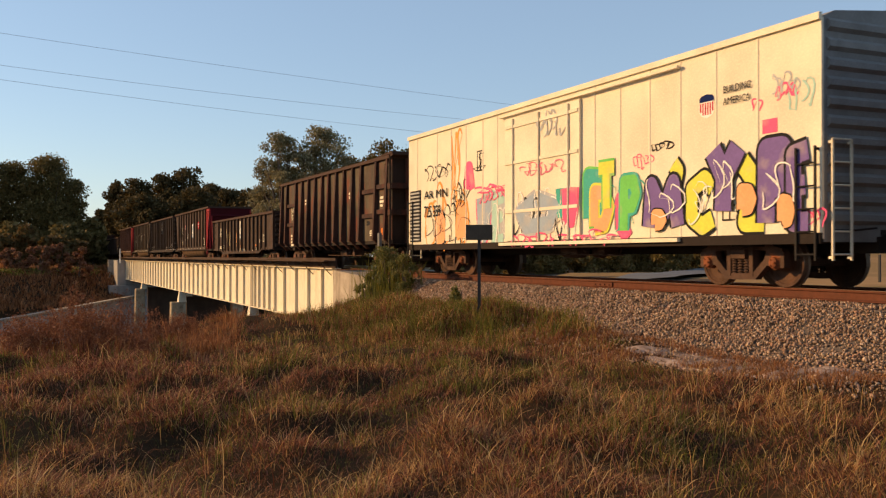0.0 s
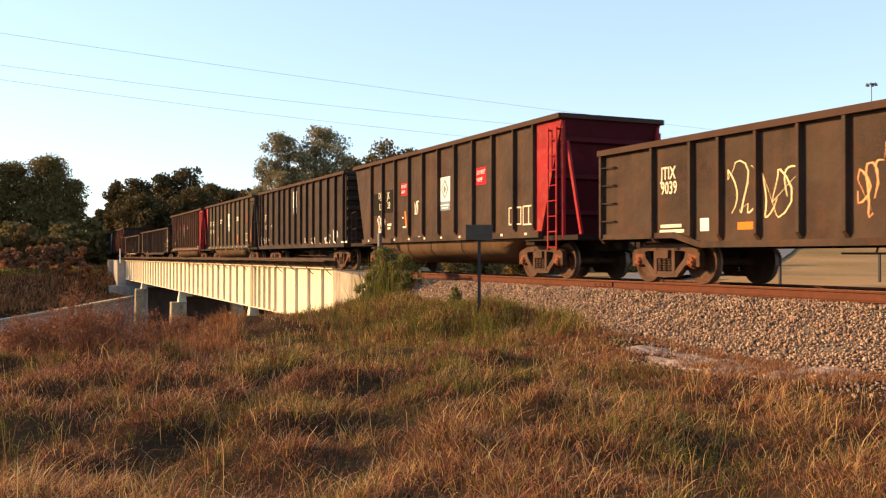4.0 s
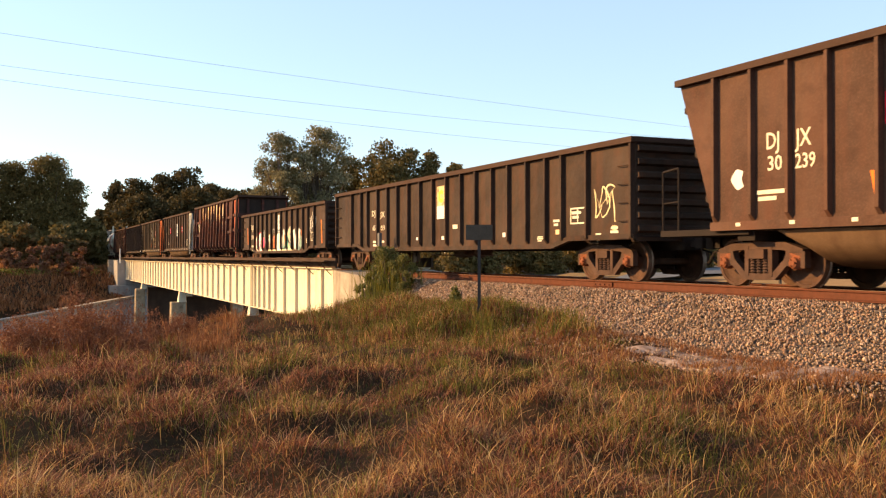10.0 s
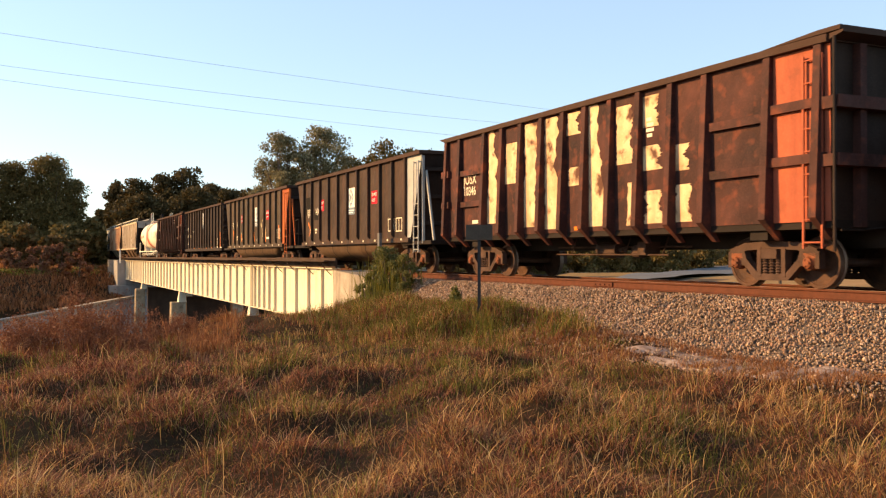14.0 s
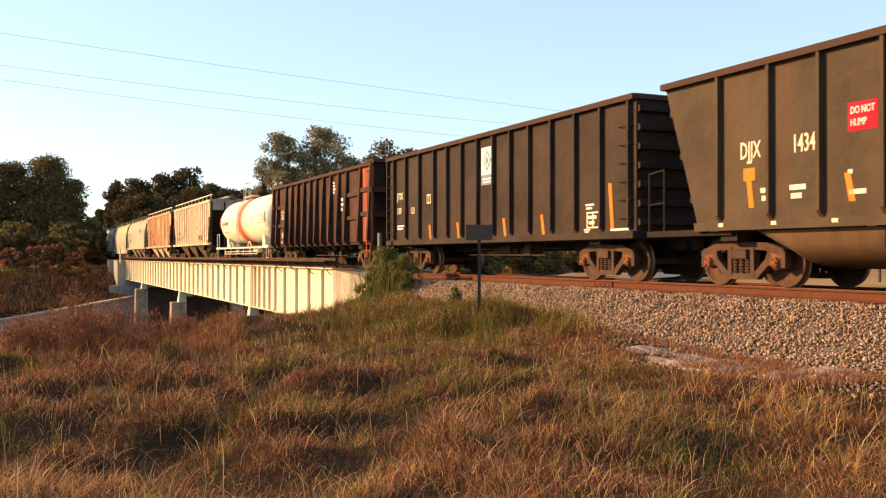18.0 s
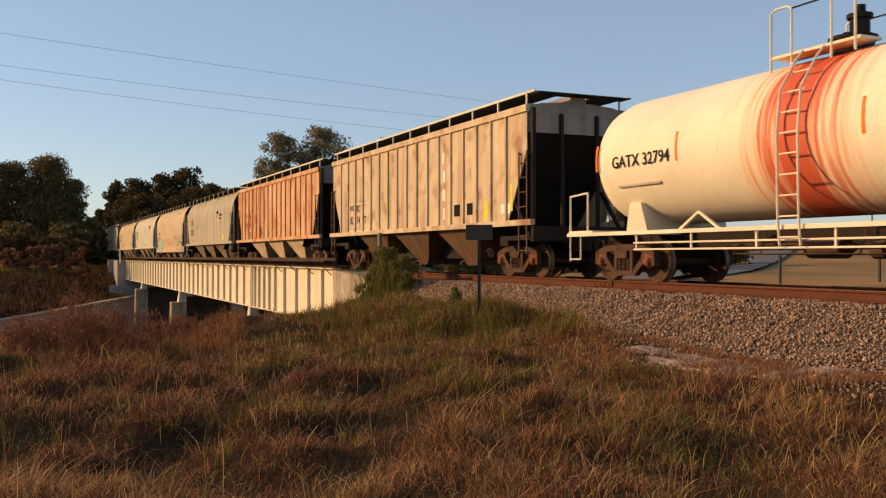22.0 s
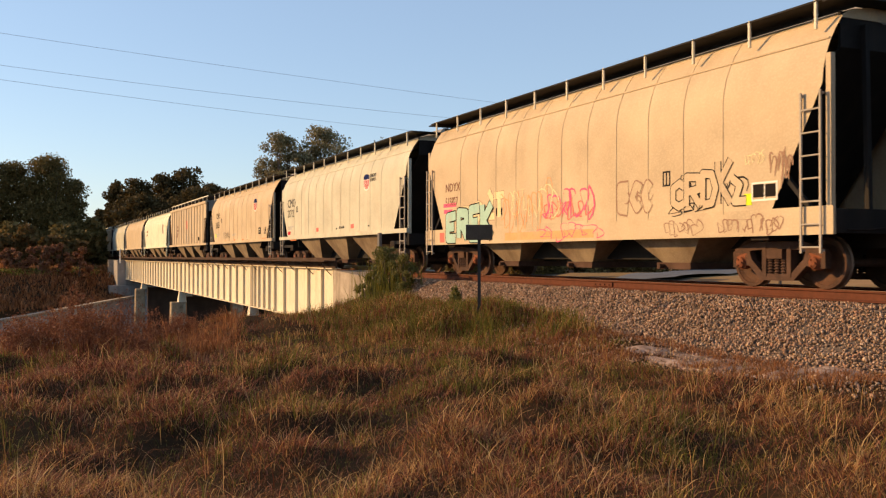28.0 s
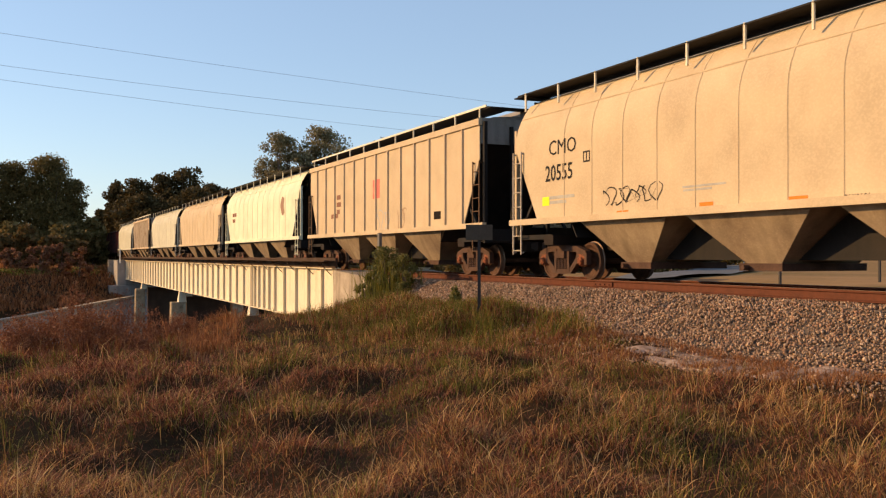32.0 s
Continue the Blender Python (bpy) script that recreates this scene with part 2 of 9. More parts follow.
ground = new("ground", raw_mesh("ground", np.stack([GX, GY, GZ], -1).reshape(-1, 3), quads, "soil", True))
tagged(ground, "dry brown earth under rough autumn grass", "ground", kind="structure")


def strip(name, centre, width, mat, lift, label, category):
    """A ribbon of paving that follows the ground."""
    vs, fs = [], []
    for k in range(len(centre) - 1):
        p, q = Vector(centre[k]), Vector(centre[k + 1])
        for s in range(12):
            vs.append(p.lerp(q, s / 12))
    vs.append(Vector(centre[-1]))
    pts = []
    for i, p in enumerate(vs):
        d = (vs[min(i + 1, len(vs) - 1)] - vs[max(i - 1, 0)]).normalized()
        nrm = Vector((-d.y, d.x, 0))
        for s in np.linspace(-0.5, 0.5, 5):
            c = p + nrm * width * s
            pts.append((c.x, c.y, float(ground_z(c.x, c.y)) + lift))
    n = len(vs)
    fs = [(i * 5 + j, i * 5 + j + 1, (i + 1) * 5 + j + 1, (i + 1) * 5 + j) for i in range(n - 1) for j in range(4)]
    ob = new(name, raw_mesh(name, np.array(pts), np.array(fs), mat, True))
    return tagged(ob, label, category, kind="structure")


strip("road", [spot(1130, 82), spot(1225, 90), spot(1290, 108), spot(1350, 138), spot(1400, 190)], 7.0, "road_light", 0.45, "pale grey road that climbs away behind the track", "road")
M["field_grass"] = material("field_grass", (0.34, 0.20, 0.09), 0.95, second=(0.17, 0.115, 0.045), spread=0.5, scale=0.06, fine=1.5, bump=0.4, spec=0.03)
strip("field", [spot(1200, 60), spot(1330, 78), spot(1470, 110), spot(1600, 170), spot(1660, 260)], 44.0, "field_grass", 0.22, "tan dry grass verge behind the track", "field")
strip("pavement", [spot(850, 88), spot(1020, 92), spot(1120, 98)], 40.0, "asphalt", 0.10, "dark asphalt yard behind the track", "pavement")

# far wall of the sunken way
wall = tagged(new("wall_creek"), "grey concrete retaining wall below the far bank", "wall", kind="structure")
for k in range(8):
    t0, t1 = -30.0 + 6.0 * k, -24.04 + 6.0 * k
    (x0, y0, z0), (x1, y1, z1) = [(-99.2 - 0.737 * t, -10.9 + 0.676 * t, -5.0 + 0.072 * max(t, -6.0)) for t in (t0, t1)]
    bm = bmesh.new()
    hexa(bm, [(x0 + .5, y0 + .55, -10), (x1 + .5, y1 + .55, -10), (x1 - .3, y1 - .33, -10), (x0 - .3, y0 - .33, -10), (x0, y0, z0), (x1, y1, z1), (x1 - .3, y1 - .33, z1), (x0 - .3, y0 - .33, z0)])
    part("panel", bm, "concrete_grey", wall)
    bm = bmesh.new()
    hexa(bm, [(x0 + .1, y0 + .1, z0), (x1 + .1, y1 + .1, z1), (x1 - .45, y1 - .5, z1), (x0 - .45, y0 - .5, z0), (x0 + .1, y0 + .1, z0 + .22), (x1 + .1, y1 + .1, z1 + .22), (x1 - .45, y1 - .5, z1 + .22), (x0 - .45, y0 - .5, z0 + .22)])
    part("coping", bm, "concrete", wall)

# ---- ballast bed ----
ABUT = -31.4


def ballast_z(y):
    ay = np.abs(y)
    return np.where(ay < 1.75, -0.24, -0.24 - (ay - 1.75) * 0.53)


bx = np.arange(ABUT, 40, 0.5)
by = np.array([-4.0, -3.4, -2.8, -2.2, -1.75, -1.2, 0, 1.2, 1.75, 2.4, 3.2, 4.0])
BX, BY = np.meshgrid(bx, by, indexing="ij")
BY = np.where(BX < -24, np.maximum(BY, -4.0 + 1.95 * np.clip((-24 - BX) / 4.0, 0, 1)), BY)
BZ = ballast_z(BY) + 0.015 * np.sin(BX * 7.1) * np.sin(BY * 9.3)
ii = np.arange(BX.size).reshape(BX.shape)
q = np.stack([ii[:-1, :-1], ii[1:, :-1], ii[1:, 1:], ii[:-1, 1:]], -1).reshape(-1, 4)
M["ballast_bed"] = material("ballast_bed", (0.13, 0.10, 0.078), 0.95, spread=0.4, scale=6, fine=18, bump=0.8)
bed = new("ballast_bed", raw_mesh("ballast_bed", np.stack([BX, BY, BZ], -1).reshape(-1, 3), q, "ballast_bed"))
tagged(bed, "bed of crushed stone under the track", "ballast", kind="structure")


def pebble_cloud(name, pts, sizes, mat, label, category):
    """Many small angular stones joined into one mass."""
    rng = np.random.default_rng(5)
    base = np.array([(-1, -1, -1), (1, -1, -1), (1, 1, -1), (-1, 1, -1), (-1, -1, 1), (1, -1, 1), (1, 1, 1), (-1, 1, 1)], float) * 0.62
    tri = np.array([(0, 2, 1), (0, 3, 2), (4, 5, 6), (4, 6, 7), (0, 1, 5), (0, 5, 4), (1, 2, 6), (1, 6, 5), (2, 3, 7), (2, 7, 6), (3, 0, 4), (3, 4, 7)])
    n = len(pts)
    v = np.repeat(base[None], n, 0) * (0.7 + 0.6 * rng.random((n, 8, 1))) + 0.55 * (rng.random((n, 8, 3)) - 0.5)
    a = rng.random(n) * 6.28
    b = rng.random(n) * 6.28
    ra = np.zeros((n, 3, 3))
    ra[:, 0, 0], ra[:, 0, 1], ra[:, 1, 0], ra[:, 1, 1], ra[:, 2, 2] = np.cos(a), -np.sin(a), np.sin(a), np.cos(a), 1
    rb = np.zeros((n, 3, 3))
    rb[:, 0, 0], rb[:, 0, 2], rb[:, 2, 0], rb[:, 2, 2], rb[:, 1, 1] = np.cos(b), np.sin(b), -np.sin(b), np.cos(b), 1
    v = np.einsum("nij,njk,nvk->nvi", ra, rb, v) * sizes[:, None, None] * (0.65 + 0.6 * rng.random((n, 1, 3))) + pts[:, None, :]
    f = tri[None] + (np.arange(n) * 8)[:, None, None]
    ob = new(name, raw_mesh(name, v.reshape(-1, 3), f.reshape(-1, 3), mat))
    return tagged(ob, label, category, kind="stuff")


M["stones"] = island_material("stones", [(0.102, 0.068, 0.047), (0.339, 0.226, 0.153), (0.192, 0.119, 0.075), (0.531, 0.395, 0.282), (0.271, 0.153, 0.096), (0.452, 0.316, 0.215), (0.124, 0.085, 0.059), (0.384, 0.215, 0.141), (0.226, 0.169, 0.119)])
M["stones_rusty"] = island_material("stones_rusty", [(0.11, 0.06, 0.04), (0.19, 0.10, 0.065), (0.15, 0.08, 0.05), (0.24, 0.14, 0.10)])
rng = np.random.default_rng(11)
n = 62000
px_ = rng.uniform(-31, -7.5, n)
py_ = -1.0 - 3.2 * rng.random(n) ** 0.95
py_ = np.where(px_ < -24, np.maximum(py_, -4.2 + 2.1 * np.clip((-24 - px_) / 4.0, 0, 1)), py_)
pz_ = ballast_z(py_) + 0.005 + 0.045 * rng.random(n) + 0.05 * (value_noise(px_, py_, 0.35, 14) - 0.5)
pebble_cloud("ballast_stones", np.stack([px_, py_, pz_], -1), 0.013 + 0.0155 * rng.random(n) ** 1.5, "stones", "loose grey and tan crushed stones beside the rail", "ballast")
n = 4200
px_ = rng.uniform(-16, -7, n)
py_ = -3.1 - 2.3 * rng.random(n) ** 1.8
pebble_cloud("ballast_stones", np.stack([px_, py_, ground_z(px_, py_) + 0.035], -1), 0.008 + 0.022 * rng.random(n) ** 2, "stones", "scattered stones on the bare sand", "ballast")
n = 5000
px_ = rng.uniform(-30, -7, n)
py_ = rng.uniform(-0.7, 3.4, n)
pebble_cloud("ballast_stones", np.stack([px_, py_, ballast_z(py_) + 0.02], -1), 0.03 + 0.02 * rng.random(n), "stones_rusty", "rust-stained crushed stones between the rails", "ballast")

# ---- track ----
for side in (-1, 1):
    bm = bmesh.new()
    prof = [(-0.075, -0.19), (0.075, -0.19), (0.075, -0.178), (0.012, -0.155), (0.010, -0.05), (0.036, -0.036), (0.036, -0.006), (0.028, 0.0), (-0.028, 0.0), (-0.036, -0.006), (-0.036, -0.036), (-0.010, -0.05), (-0.012, -0.155), (-0.075, -0.178)]
    extrude_x(bm, [(y + side * 0.755, z) for y, z in prof], -330, 45)
    rail = part("rail", bm, "rail_rust")
    tagged(rail, "rust-brown steel rail spiked to timber ties", "rail", group="rails of the track")
    bm = bmesh.new()
    box(bm, -330, 45, side * 0.755 - 0.024, side * 0.755 + 0.024, 0.0, 0.003)
    part("running_surface", bm, "rail_head", rail, "polished steel strip on the rail head")
    bm = bmesh.new()
    for dy in (-0.02, 0.02):
        box(bm, -19.2, -18.4, side * 0.755 + dy * 1.6 - 0.012, side * 0.755 + dy * 1.6 + 0.012, -0.145, -0.05)
    for k in range(4):
        rod(bm, (-19.08 + k * 0.19, side * 0.755 - 0.07, -0.1), (-19.08 + k * 0.19, side * 0.755 + 0.07, -0.1), 0.016, 6)
    part("joint_bar", bm, "rail_rust", rail, "bolted joint bar across a rail joint")
bm = bmesh.new()
box(bm, -0.11, 0.11, -1.3, 1.3, -0.40, -0.195)
tie_mesh = mesh_of("tie", bm, "tie_wood")
for k in range(86):
    t = new("tie", tie_mesh)
    t.location = (4.0 - k * 0.54, random.uniform(-0.03, 0.03), 0)
    tagged(t, "weathered dark timber railway tie in the ballast", "railway tie", group="ties of the track")

# ---- bridge ----
bridge = tagged(new("bridge"), "cream-painted steel plate girder railway bridge on concrete piers", "bridge")
SPANS = [-35.8, -50.6, -75.3, -100.0, -117.0]
GIRDER_Y, LOW, HIGH = -1.95, -2.12, 0.10
for k in range(4):
    a, b = SPANS[k] - 0.06, SPANS[k + 1] + 0.06
    for y in (GIRDER_Y, -GIRDER_Y):
        bm = bmesh.new()
        box(bm, b, a, y - 0.012, y + 0.012, LOW, HIGH - 0.04)
        g = part("girder", bm, "girder", bridge, "cream plate girder streaked with rust")
        bm = bmesh.new()
        box(bm, b, a, y - 0.2, y + 0.2, LOW - 0.04, LOW)
        part("flange", bm, "girder", g)
        bm = bmesh.new()
        box(bm, b, a, y - 0.2, y + 0.2, HIGH - 0.04, HIGH)
        part("flange", bm, "girder", g)
        n = max(6, round((a - b) / 1.85))
        near_end = [-35.72, -37.6, -39.65, -41.65, -43.72, -45.55, -46.75, -47.85, -48.95, -49.9, -50.5]
        places = near_end if k == 0 else [b + 0.08 + (a - b - 0.16) * i / n for i in range(n + 1)]
        bm = bmesh.new()
        box(bm, -0.045, 0.045, -0.14, -0.012, LOW, HIGH - 0.04)
        st = mesh_of("stiffener", bm, "girder")
        for x in places:
            o = part("stiffener", st, None, g)
            o.location = (min(x, a - 0.05), y if y < 0 else y + 0.152, 0)
bm = bmesh.new()
box(bm, SPANS[-1] - 3, SPANS[0] + 0.4, -1.7, 1.7, -0.55, -0.2)
part("deck", bm, "deck_rust", bridge, "rust-brown ballast deck")
for y0 in (-2.12, 2.04):
    k = 0
    for k in range(27):
        bm = bmesh.new()
        x1 = SPANS[0] + 0.3 - 3.1 * k
        top = 0.50 + random.uniform(-0.03, 0.03)
        hexa(bm, [(x1 - 3.08, y0, HIGH + .004), (x1, y0, HIGH + .004), (x1, y0 + .08, HIGH + .004), (x1 - 3.08, y0 + .08, HIGH + .004), (x1 - 3.08, y0, top), (x1, y0, 0.50), (x1, y0 + .08, 0.50), (x1 - 3.08, y0 + .08, top)])
        part("curb", bm, "deck_rust", bridge, "rusty ballast curb plank")
bm = bmesh.new()
rod(bm, (0, -0.55, 0.34), (0, -0.02, -0.2), 0.02, 6)
rod(bm, (0, -0.55, 0.34), (0, -0.02, 0.30), 0.02, 6)
br = mesh_of("bracket", bm, "deck_rust")
for k in range(14):
    o = part("bracket", br, None, bridge)
    o.location = (SPANS[0] - 0.7 - k * 2.6, GIRDER_Y - 0.0, 0.0)
for k in range(27):
    x1 = SPANS[0] + 0.3 - 3.1 * k
    for y0 in (-2.58, -2.36):
        bm = bmesh.new()
        dz = random.uniform(-0.012, 0.012)
        box(bm, x1 - 3.08, x1, y0, y0 + 0.2, 0.36 + dz, 0.41 + dz)
        part("walkway_plank", bm, "deck_rust", bridge, "weathered walkway plank beside the deck")
M["pier_stone"] = material("pier_stone", (0.46, 0.36, 0.24), 0.9, second=(0.20, 0.15, 0.09), spread=0.45, scale=1.6, fine=14, bump=0.5, spots=0.4, spot_colour=(0.10, 0.08, 0.04))
for k in (1, 2, 3):
    x = SPANS[k]
    bm = bmesh.new()
    box(bm, x - 0.4, x + 0.4, -1.55, 1.55, -10.0, -2.6)
    # wall takes the dark deck colour to stand in for shade under the bridge
    pier = part("pier", bm, "deck_rust", bridge, "recessed concrete bridge pier wall coloured dark for its shade")
    for y in (-2.35, 2.35):
        bm = bmesh.new()
        z1 = -2.75 - 0.25 * (k == 2)
        hexa(bm, [(x - .55, y - .55, -10), (x + .55, y - .55, -10), (x + .55, y + .55, -10), (x - .55, y + .55, -10), (x - .45, y - .45, z1), (x + .45, y - .45, z1), (x + .45, y + .45, z1), (x - .45, y + .45, z1)])
        bmesh.ops.bevel(bm, geom=bm.edges[:], offset=0.06, segments=1, affect="EDGES")
        part("column", bm, "pier_stone", pier, "stained stone-coloured pier column")
        bm = bmesh.new()
        yb = GIRDER_Y if y < 0 else -GIRDER_Y
        hexa(bm, [(x - .45, yb - .3, z1), (x + .45, yb - .3, z1), (x + .45, yb + .3, z1), (x - .45, yb + .3, z1), (x - .2, yb - .2, LOW - .04), (x + .2, yb - .2, LOW - .04), (x + .2, yb + .2, LOW - .04), (x - .2, yb + .2, LOW - .04)])
        part("bearing", bm, "girder", pier, "cream bridge bearing")
bm = bmesh.new()
hexa(bm, [(SPANS[0] + .03, -2.2, -5), (-31.2, -2.2, -5), (-31.2, 2.2, -5), (SPANS[0] + .03, 2.2, -5), (SPANS[0] + .03, -2.1, .02), (-31.2, -2.1, -.22), (-31.2, 2.1, -.22), (SPANS[0] + .03, 2.1, .02)])
part("abutment", bm, "concrete", bridge, "stained pale concrete abutment")
bm = bmesh.new()
box(bm, SPANS[-1] - 5.5, SPANS[-1] - 0.1, -3.0, 3.0, -4.0, 0.1)
box(bm, SPANS[-1] - 4.5, SPANS[-1] + 0.9, -4.0, 3.6, -9.0, -2.9)
part("abutment", bm, "concrete_grey", bridge, "grey concrete far abutment")
bm = bmesh.new()
box(bm, SPANS[-1] - 6.2, SPANS[-1] - 5.52, -3.6, 3.0, -4.2, 0.15)
part("wing_wall", bm, "concrete", bridge, "pale end of the far wing wall")

# ---- line-side things ----
sg = tagged(new("trackside_sign"), "small dark rectangular sign on a thin steel post in the grass", "sign")
p0 = spot(848, 18.9)
sg.location = (p0.x, p0.y, -1.1)
bm = bmesh.new()
box(bm, -0.032, 0.032, -0.02, 0.02, 0.0, 2.12)
part("post", bm, "post_metal", sg)
bm = bmesh.new()
box(bm, -0.27, 0.27, -0.035, -0.021, 2.0, 2.31)
part("board", bm, "sign_metal", sg, "dark back of a rectangular metal plate")
sg.rotation_euler = (0, 0, radians(62))
# ---- rolling stock: shared running gear ----
def side_frame_mesh():
    bm = bmesh.new()
    y0, y1 = -0.07, 0.07
    for s in (-1, 1):
        bar(bm, (s * 1.06, 0.63), (s * 0.62, 0.76), 0.15, y0, y1)
        bar(bm, (s * 0.66, 0.75), (0.0, 0.78), 0.14, y0, y1)
        bar(bm, (s * 0.80, 0.58), (s * 0.38, 0.21), 0.13, y0, y1)
        bar(bm, (s * 0.42, 0.20), (0.0, 0.19), 0.12, y0, y1)
        bar(bm, (s * 0.30, 0.20), (s * 0.30, 0.76), 0.10, y0 - 0.01, y1 + 0.01)
        bar(bm, (s * 0.72, 0.62), (s * 0.64, 0.40), 0.09, y0, y1)
        bar(bm, (s * 1.07, 0.66), (s * 1.07, 0.36), 0.10, y0, y1)
        bar(bm, (s * 0.72, 0.66), (s * 0.72, 0.40), 0.09, y0, y1)
    return mesh_of("side_frame", bm, "truck_steel")


def wheelset_mesh():
    bm = bmesh.new()
    for s in (-1, 1):
        prof = [(0.0, 0.815), (0.11, 0.815), (0.12, 0.79), (0.17, 0.745), (0.33, 0.765), (0.385, 0.80), (0.395, 0.815), (0.452, 0.815), (0.457, 0.805), (0.460, 0.715), (0.487, 0.700), (0.487, 0.680), (0.39, 0.680), (0.37, 0.70), (0.2, 0.68), (0.11, 0.64), (0.0, 0.64)]
        lathe_y(bm, [(r, s * y) for r, y in prof], 30, close=False)
    rod(bm, (0, -1.1, 0), (0, 1.1, 0), 0.075, 12)
    for f in bm.faces:
        f.material_index = int(all(math.hypot(v.co.x, v.co.z) > 0.45 for v in f.verts))
    me = mesh_of("wheelset", bm, "wheel_steel", False)
    me.materials.append(M["rail_head"])
    return me


def spring_mesh():
    bm = bmesh.new()
    for k in range(5):
        z = 0.27 + k * 0.052
        lathe = [(math.cos(t), math.sin(t)) for t in np.linspace(0, 2 * math.pi, 10)[:-1]]
        a = [bm.verts.new((0.055 * c, 0.055 * s, z)) for c, s in lathe]
        b = [bm.verts.new((0.075 * c, 0.075 * s, z + 0.018)) for c, s in lathe]
        c_ = [bm.verts.new((0.055 * c, 0.055 * s, z + 0.036)) for c, s in lathe]
        for i in range(9):
            j = (i + 1) % 9
            bm.faces.new((a[i], a[j], b[j], b[i]))
            bm.faces.new((b[i], b[j], c_[j], c_[i]))
    rod(bm, (0, 0, 0.25), (0, 0, 0.54), 0.05, 8)
    return mesh_of("spring", bm, "truck_steel")


def bearing_mesh():
    bm = bmesh.new()
    lathe_y(bm, [(0.13, 0.06), (0.13, -0.06), (0.10, -0.09), (0.095, -0.12), (0.05, -0.14)], 14)
    for k in range(3):
        t = 2 * math.pi * k / 3
        rod(bm, (0.06 * math.cos(t), -0.12, 0.06 * math.sin(t)), (0.06 * math.cos(t), -0.155, 0.06 * math.sin(t)), 0.018, 6)
    box(bm, -0.15, 0.15, -0.07, 0.07, 0.08, 0.17)
    return mesh_of("bearing_cap", bm, "bearing")


def bolster_mesh():
    bm = bmesh.new()
    extrude_x(bm, [(-1.13, 0.53), (-0.6, 0.45), (0.6, 0.45), (1.13, 0.53), (1.13, 0.70), (0.6, 0.74), (-0.6, 0.74), (-1.13, 0.70)], -0.19, 0.19)
    box(bm, -0.05, 0.05, -0.85, 0.85, 0.28, 0.40)
    rod(bm, (0, 0, 0.74), (0, 0, 0.86), 0.2, 12)
    return mesh_of("bolster", bm, "truck_steel")


def brake_mesh():
    bm = bmesh.new()
    for s in (-1, 1):
        box(bm, s * 0.34 - 0.04, s * 0.34 + 0.04, -0.85, 0.85, 0.36, 0.46)
        for y in (-0.75, 0.75):
            box(bm, s * 0.40 - 0.05, s * 0.40 + 0.05, y - 0.06, y + 0.06, 0.28, 0.60)
    return mesh_of("brake_beam", bm, "under_steel")


GEAR = {"frame": side_frame_mesh(), "wheels": wheelset_mesh(), "spring": spring_mesh(), "cap": bearing_mesh(), "bolster": bolster_mesh(), "brake": brake_mesh()}
WHEELSETS = {-1: [], 1: []}


def truck(car, x):
    t = part("truck", GEAR["bolster"], None, car, "rusty cast-steel truck with roller bearings")
    t.location = (x, 0, 0)
    for y in (-1.0, 1.0):
        f = part("side_frame", GEAR["frame"], None, t)
        f.location = (0, y, 0)
        for dx in (-0.16, 0.0, 0.16):
            sp = part("spring", GEAR["spring"], None, t)
            sp.location = (dx, y - 0.03 * (1 if y < 0 else -1), 0)
        for dx in (-0.89, 0.89):
            c = part("bearing_cap", GEAR["cap"], None, t, "orange-brown bearing end cap")
            c.matrix_basis = pose(dx, y, 0.457, 0, 0, 0 if y < 0 else 180)
    b = part("brake_beam", GEAR["brake"], None, t)
    for s in (-1, 1):
        w = part("wheelset", GEAR["wheels"], None, t, "brown steel wheels on an axle")
        w.location = (0.89 * s, 0, 0.457)
        WHEELSETS[s].append(w)
    return t


def coupler_mesh():
    bm = bmesh.new()
    box(bm, -0.75, 0.0, -0.16, 0.16, 0.70, 1.02)
    box(bm, 0.0, 0.42, -0.07, 0.07, 0.78, 0.94)
    box(bm, 0.38, 0.62, -0.17, 0.13, 0.74, 0.98)
    box(bm, 0.56, 0.78, 0.02, 0.16, 0.72, 1.0)
    pipe(bm, [(0.0, 0.35, 0.72), (0.25, 0.37, 0.66), (0.5, 0.3, 0.45), (0.7, 0.18, 0.42)], 0.025)
    pipe(bm, [(0.05, -0.3, 1.05), (0.1, -0.9, 1.0), (0.1, -1.35, 1.0)], 0.018)
    return mesh_of("coupler", bm, "under_steel")


GEAR["coupler"] = coupler_mesh()


def running_gear(car, half, inset=1.75):
    for s in (-1, 1):
        truck(car, s * (half - inset))
        c = part("coupler", GEAR["coupler"], None, car, "dark cast coupler and hose")
        c.matrix_basis = pose(s * half, 0, 0, 0, 0, 0 if s > 0 else 180)


def brake_set_mesh():
    bm = bmesh.new()
    rod(bm, (-0.45, -0.55, 0.72), (0.35, -0.55, 0.72), 0.19, 14)
    rod(bm, (0.35, -0.55, 0.72), (0.52, -0.55, 0.72), 0.07, 8)
    rod(bm, (0.9, -0.5, 0.68), (1.15, -0.5, 0.68), 0.16, 12)
    box(bm, 1.35, 1.65, -0.8, -0.4, 0.6, 0.9)
    pipe(bm, [(-2.6, -0.45, 0.8), (2.8, -0.45, 0.78)], 0.022)
    pipe(bm, [(-2.2, -0.75, 0.62), (2.4, -0.75, 0.60)], 0.018)
    for x in (-1.5, 0.8, 2.2):
        pipe(bm, [(x, -0.75, 0.61), (x, -0.6, 1.0)], 0.018)
    return mesh_of("brake_rigging", bm, "truck_steel")


GEAR["rigging"] = brake_set_mesh()


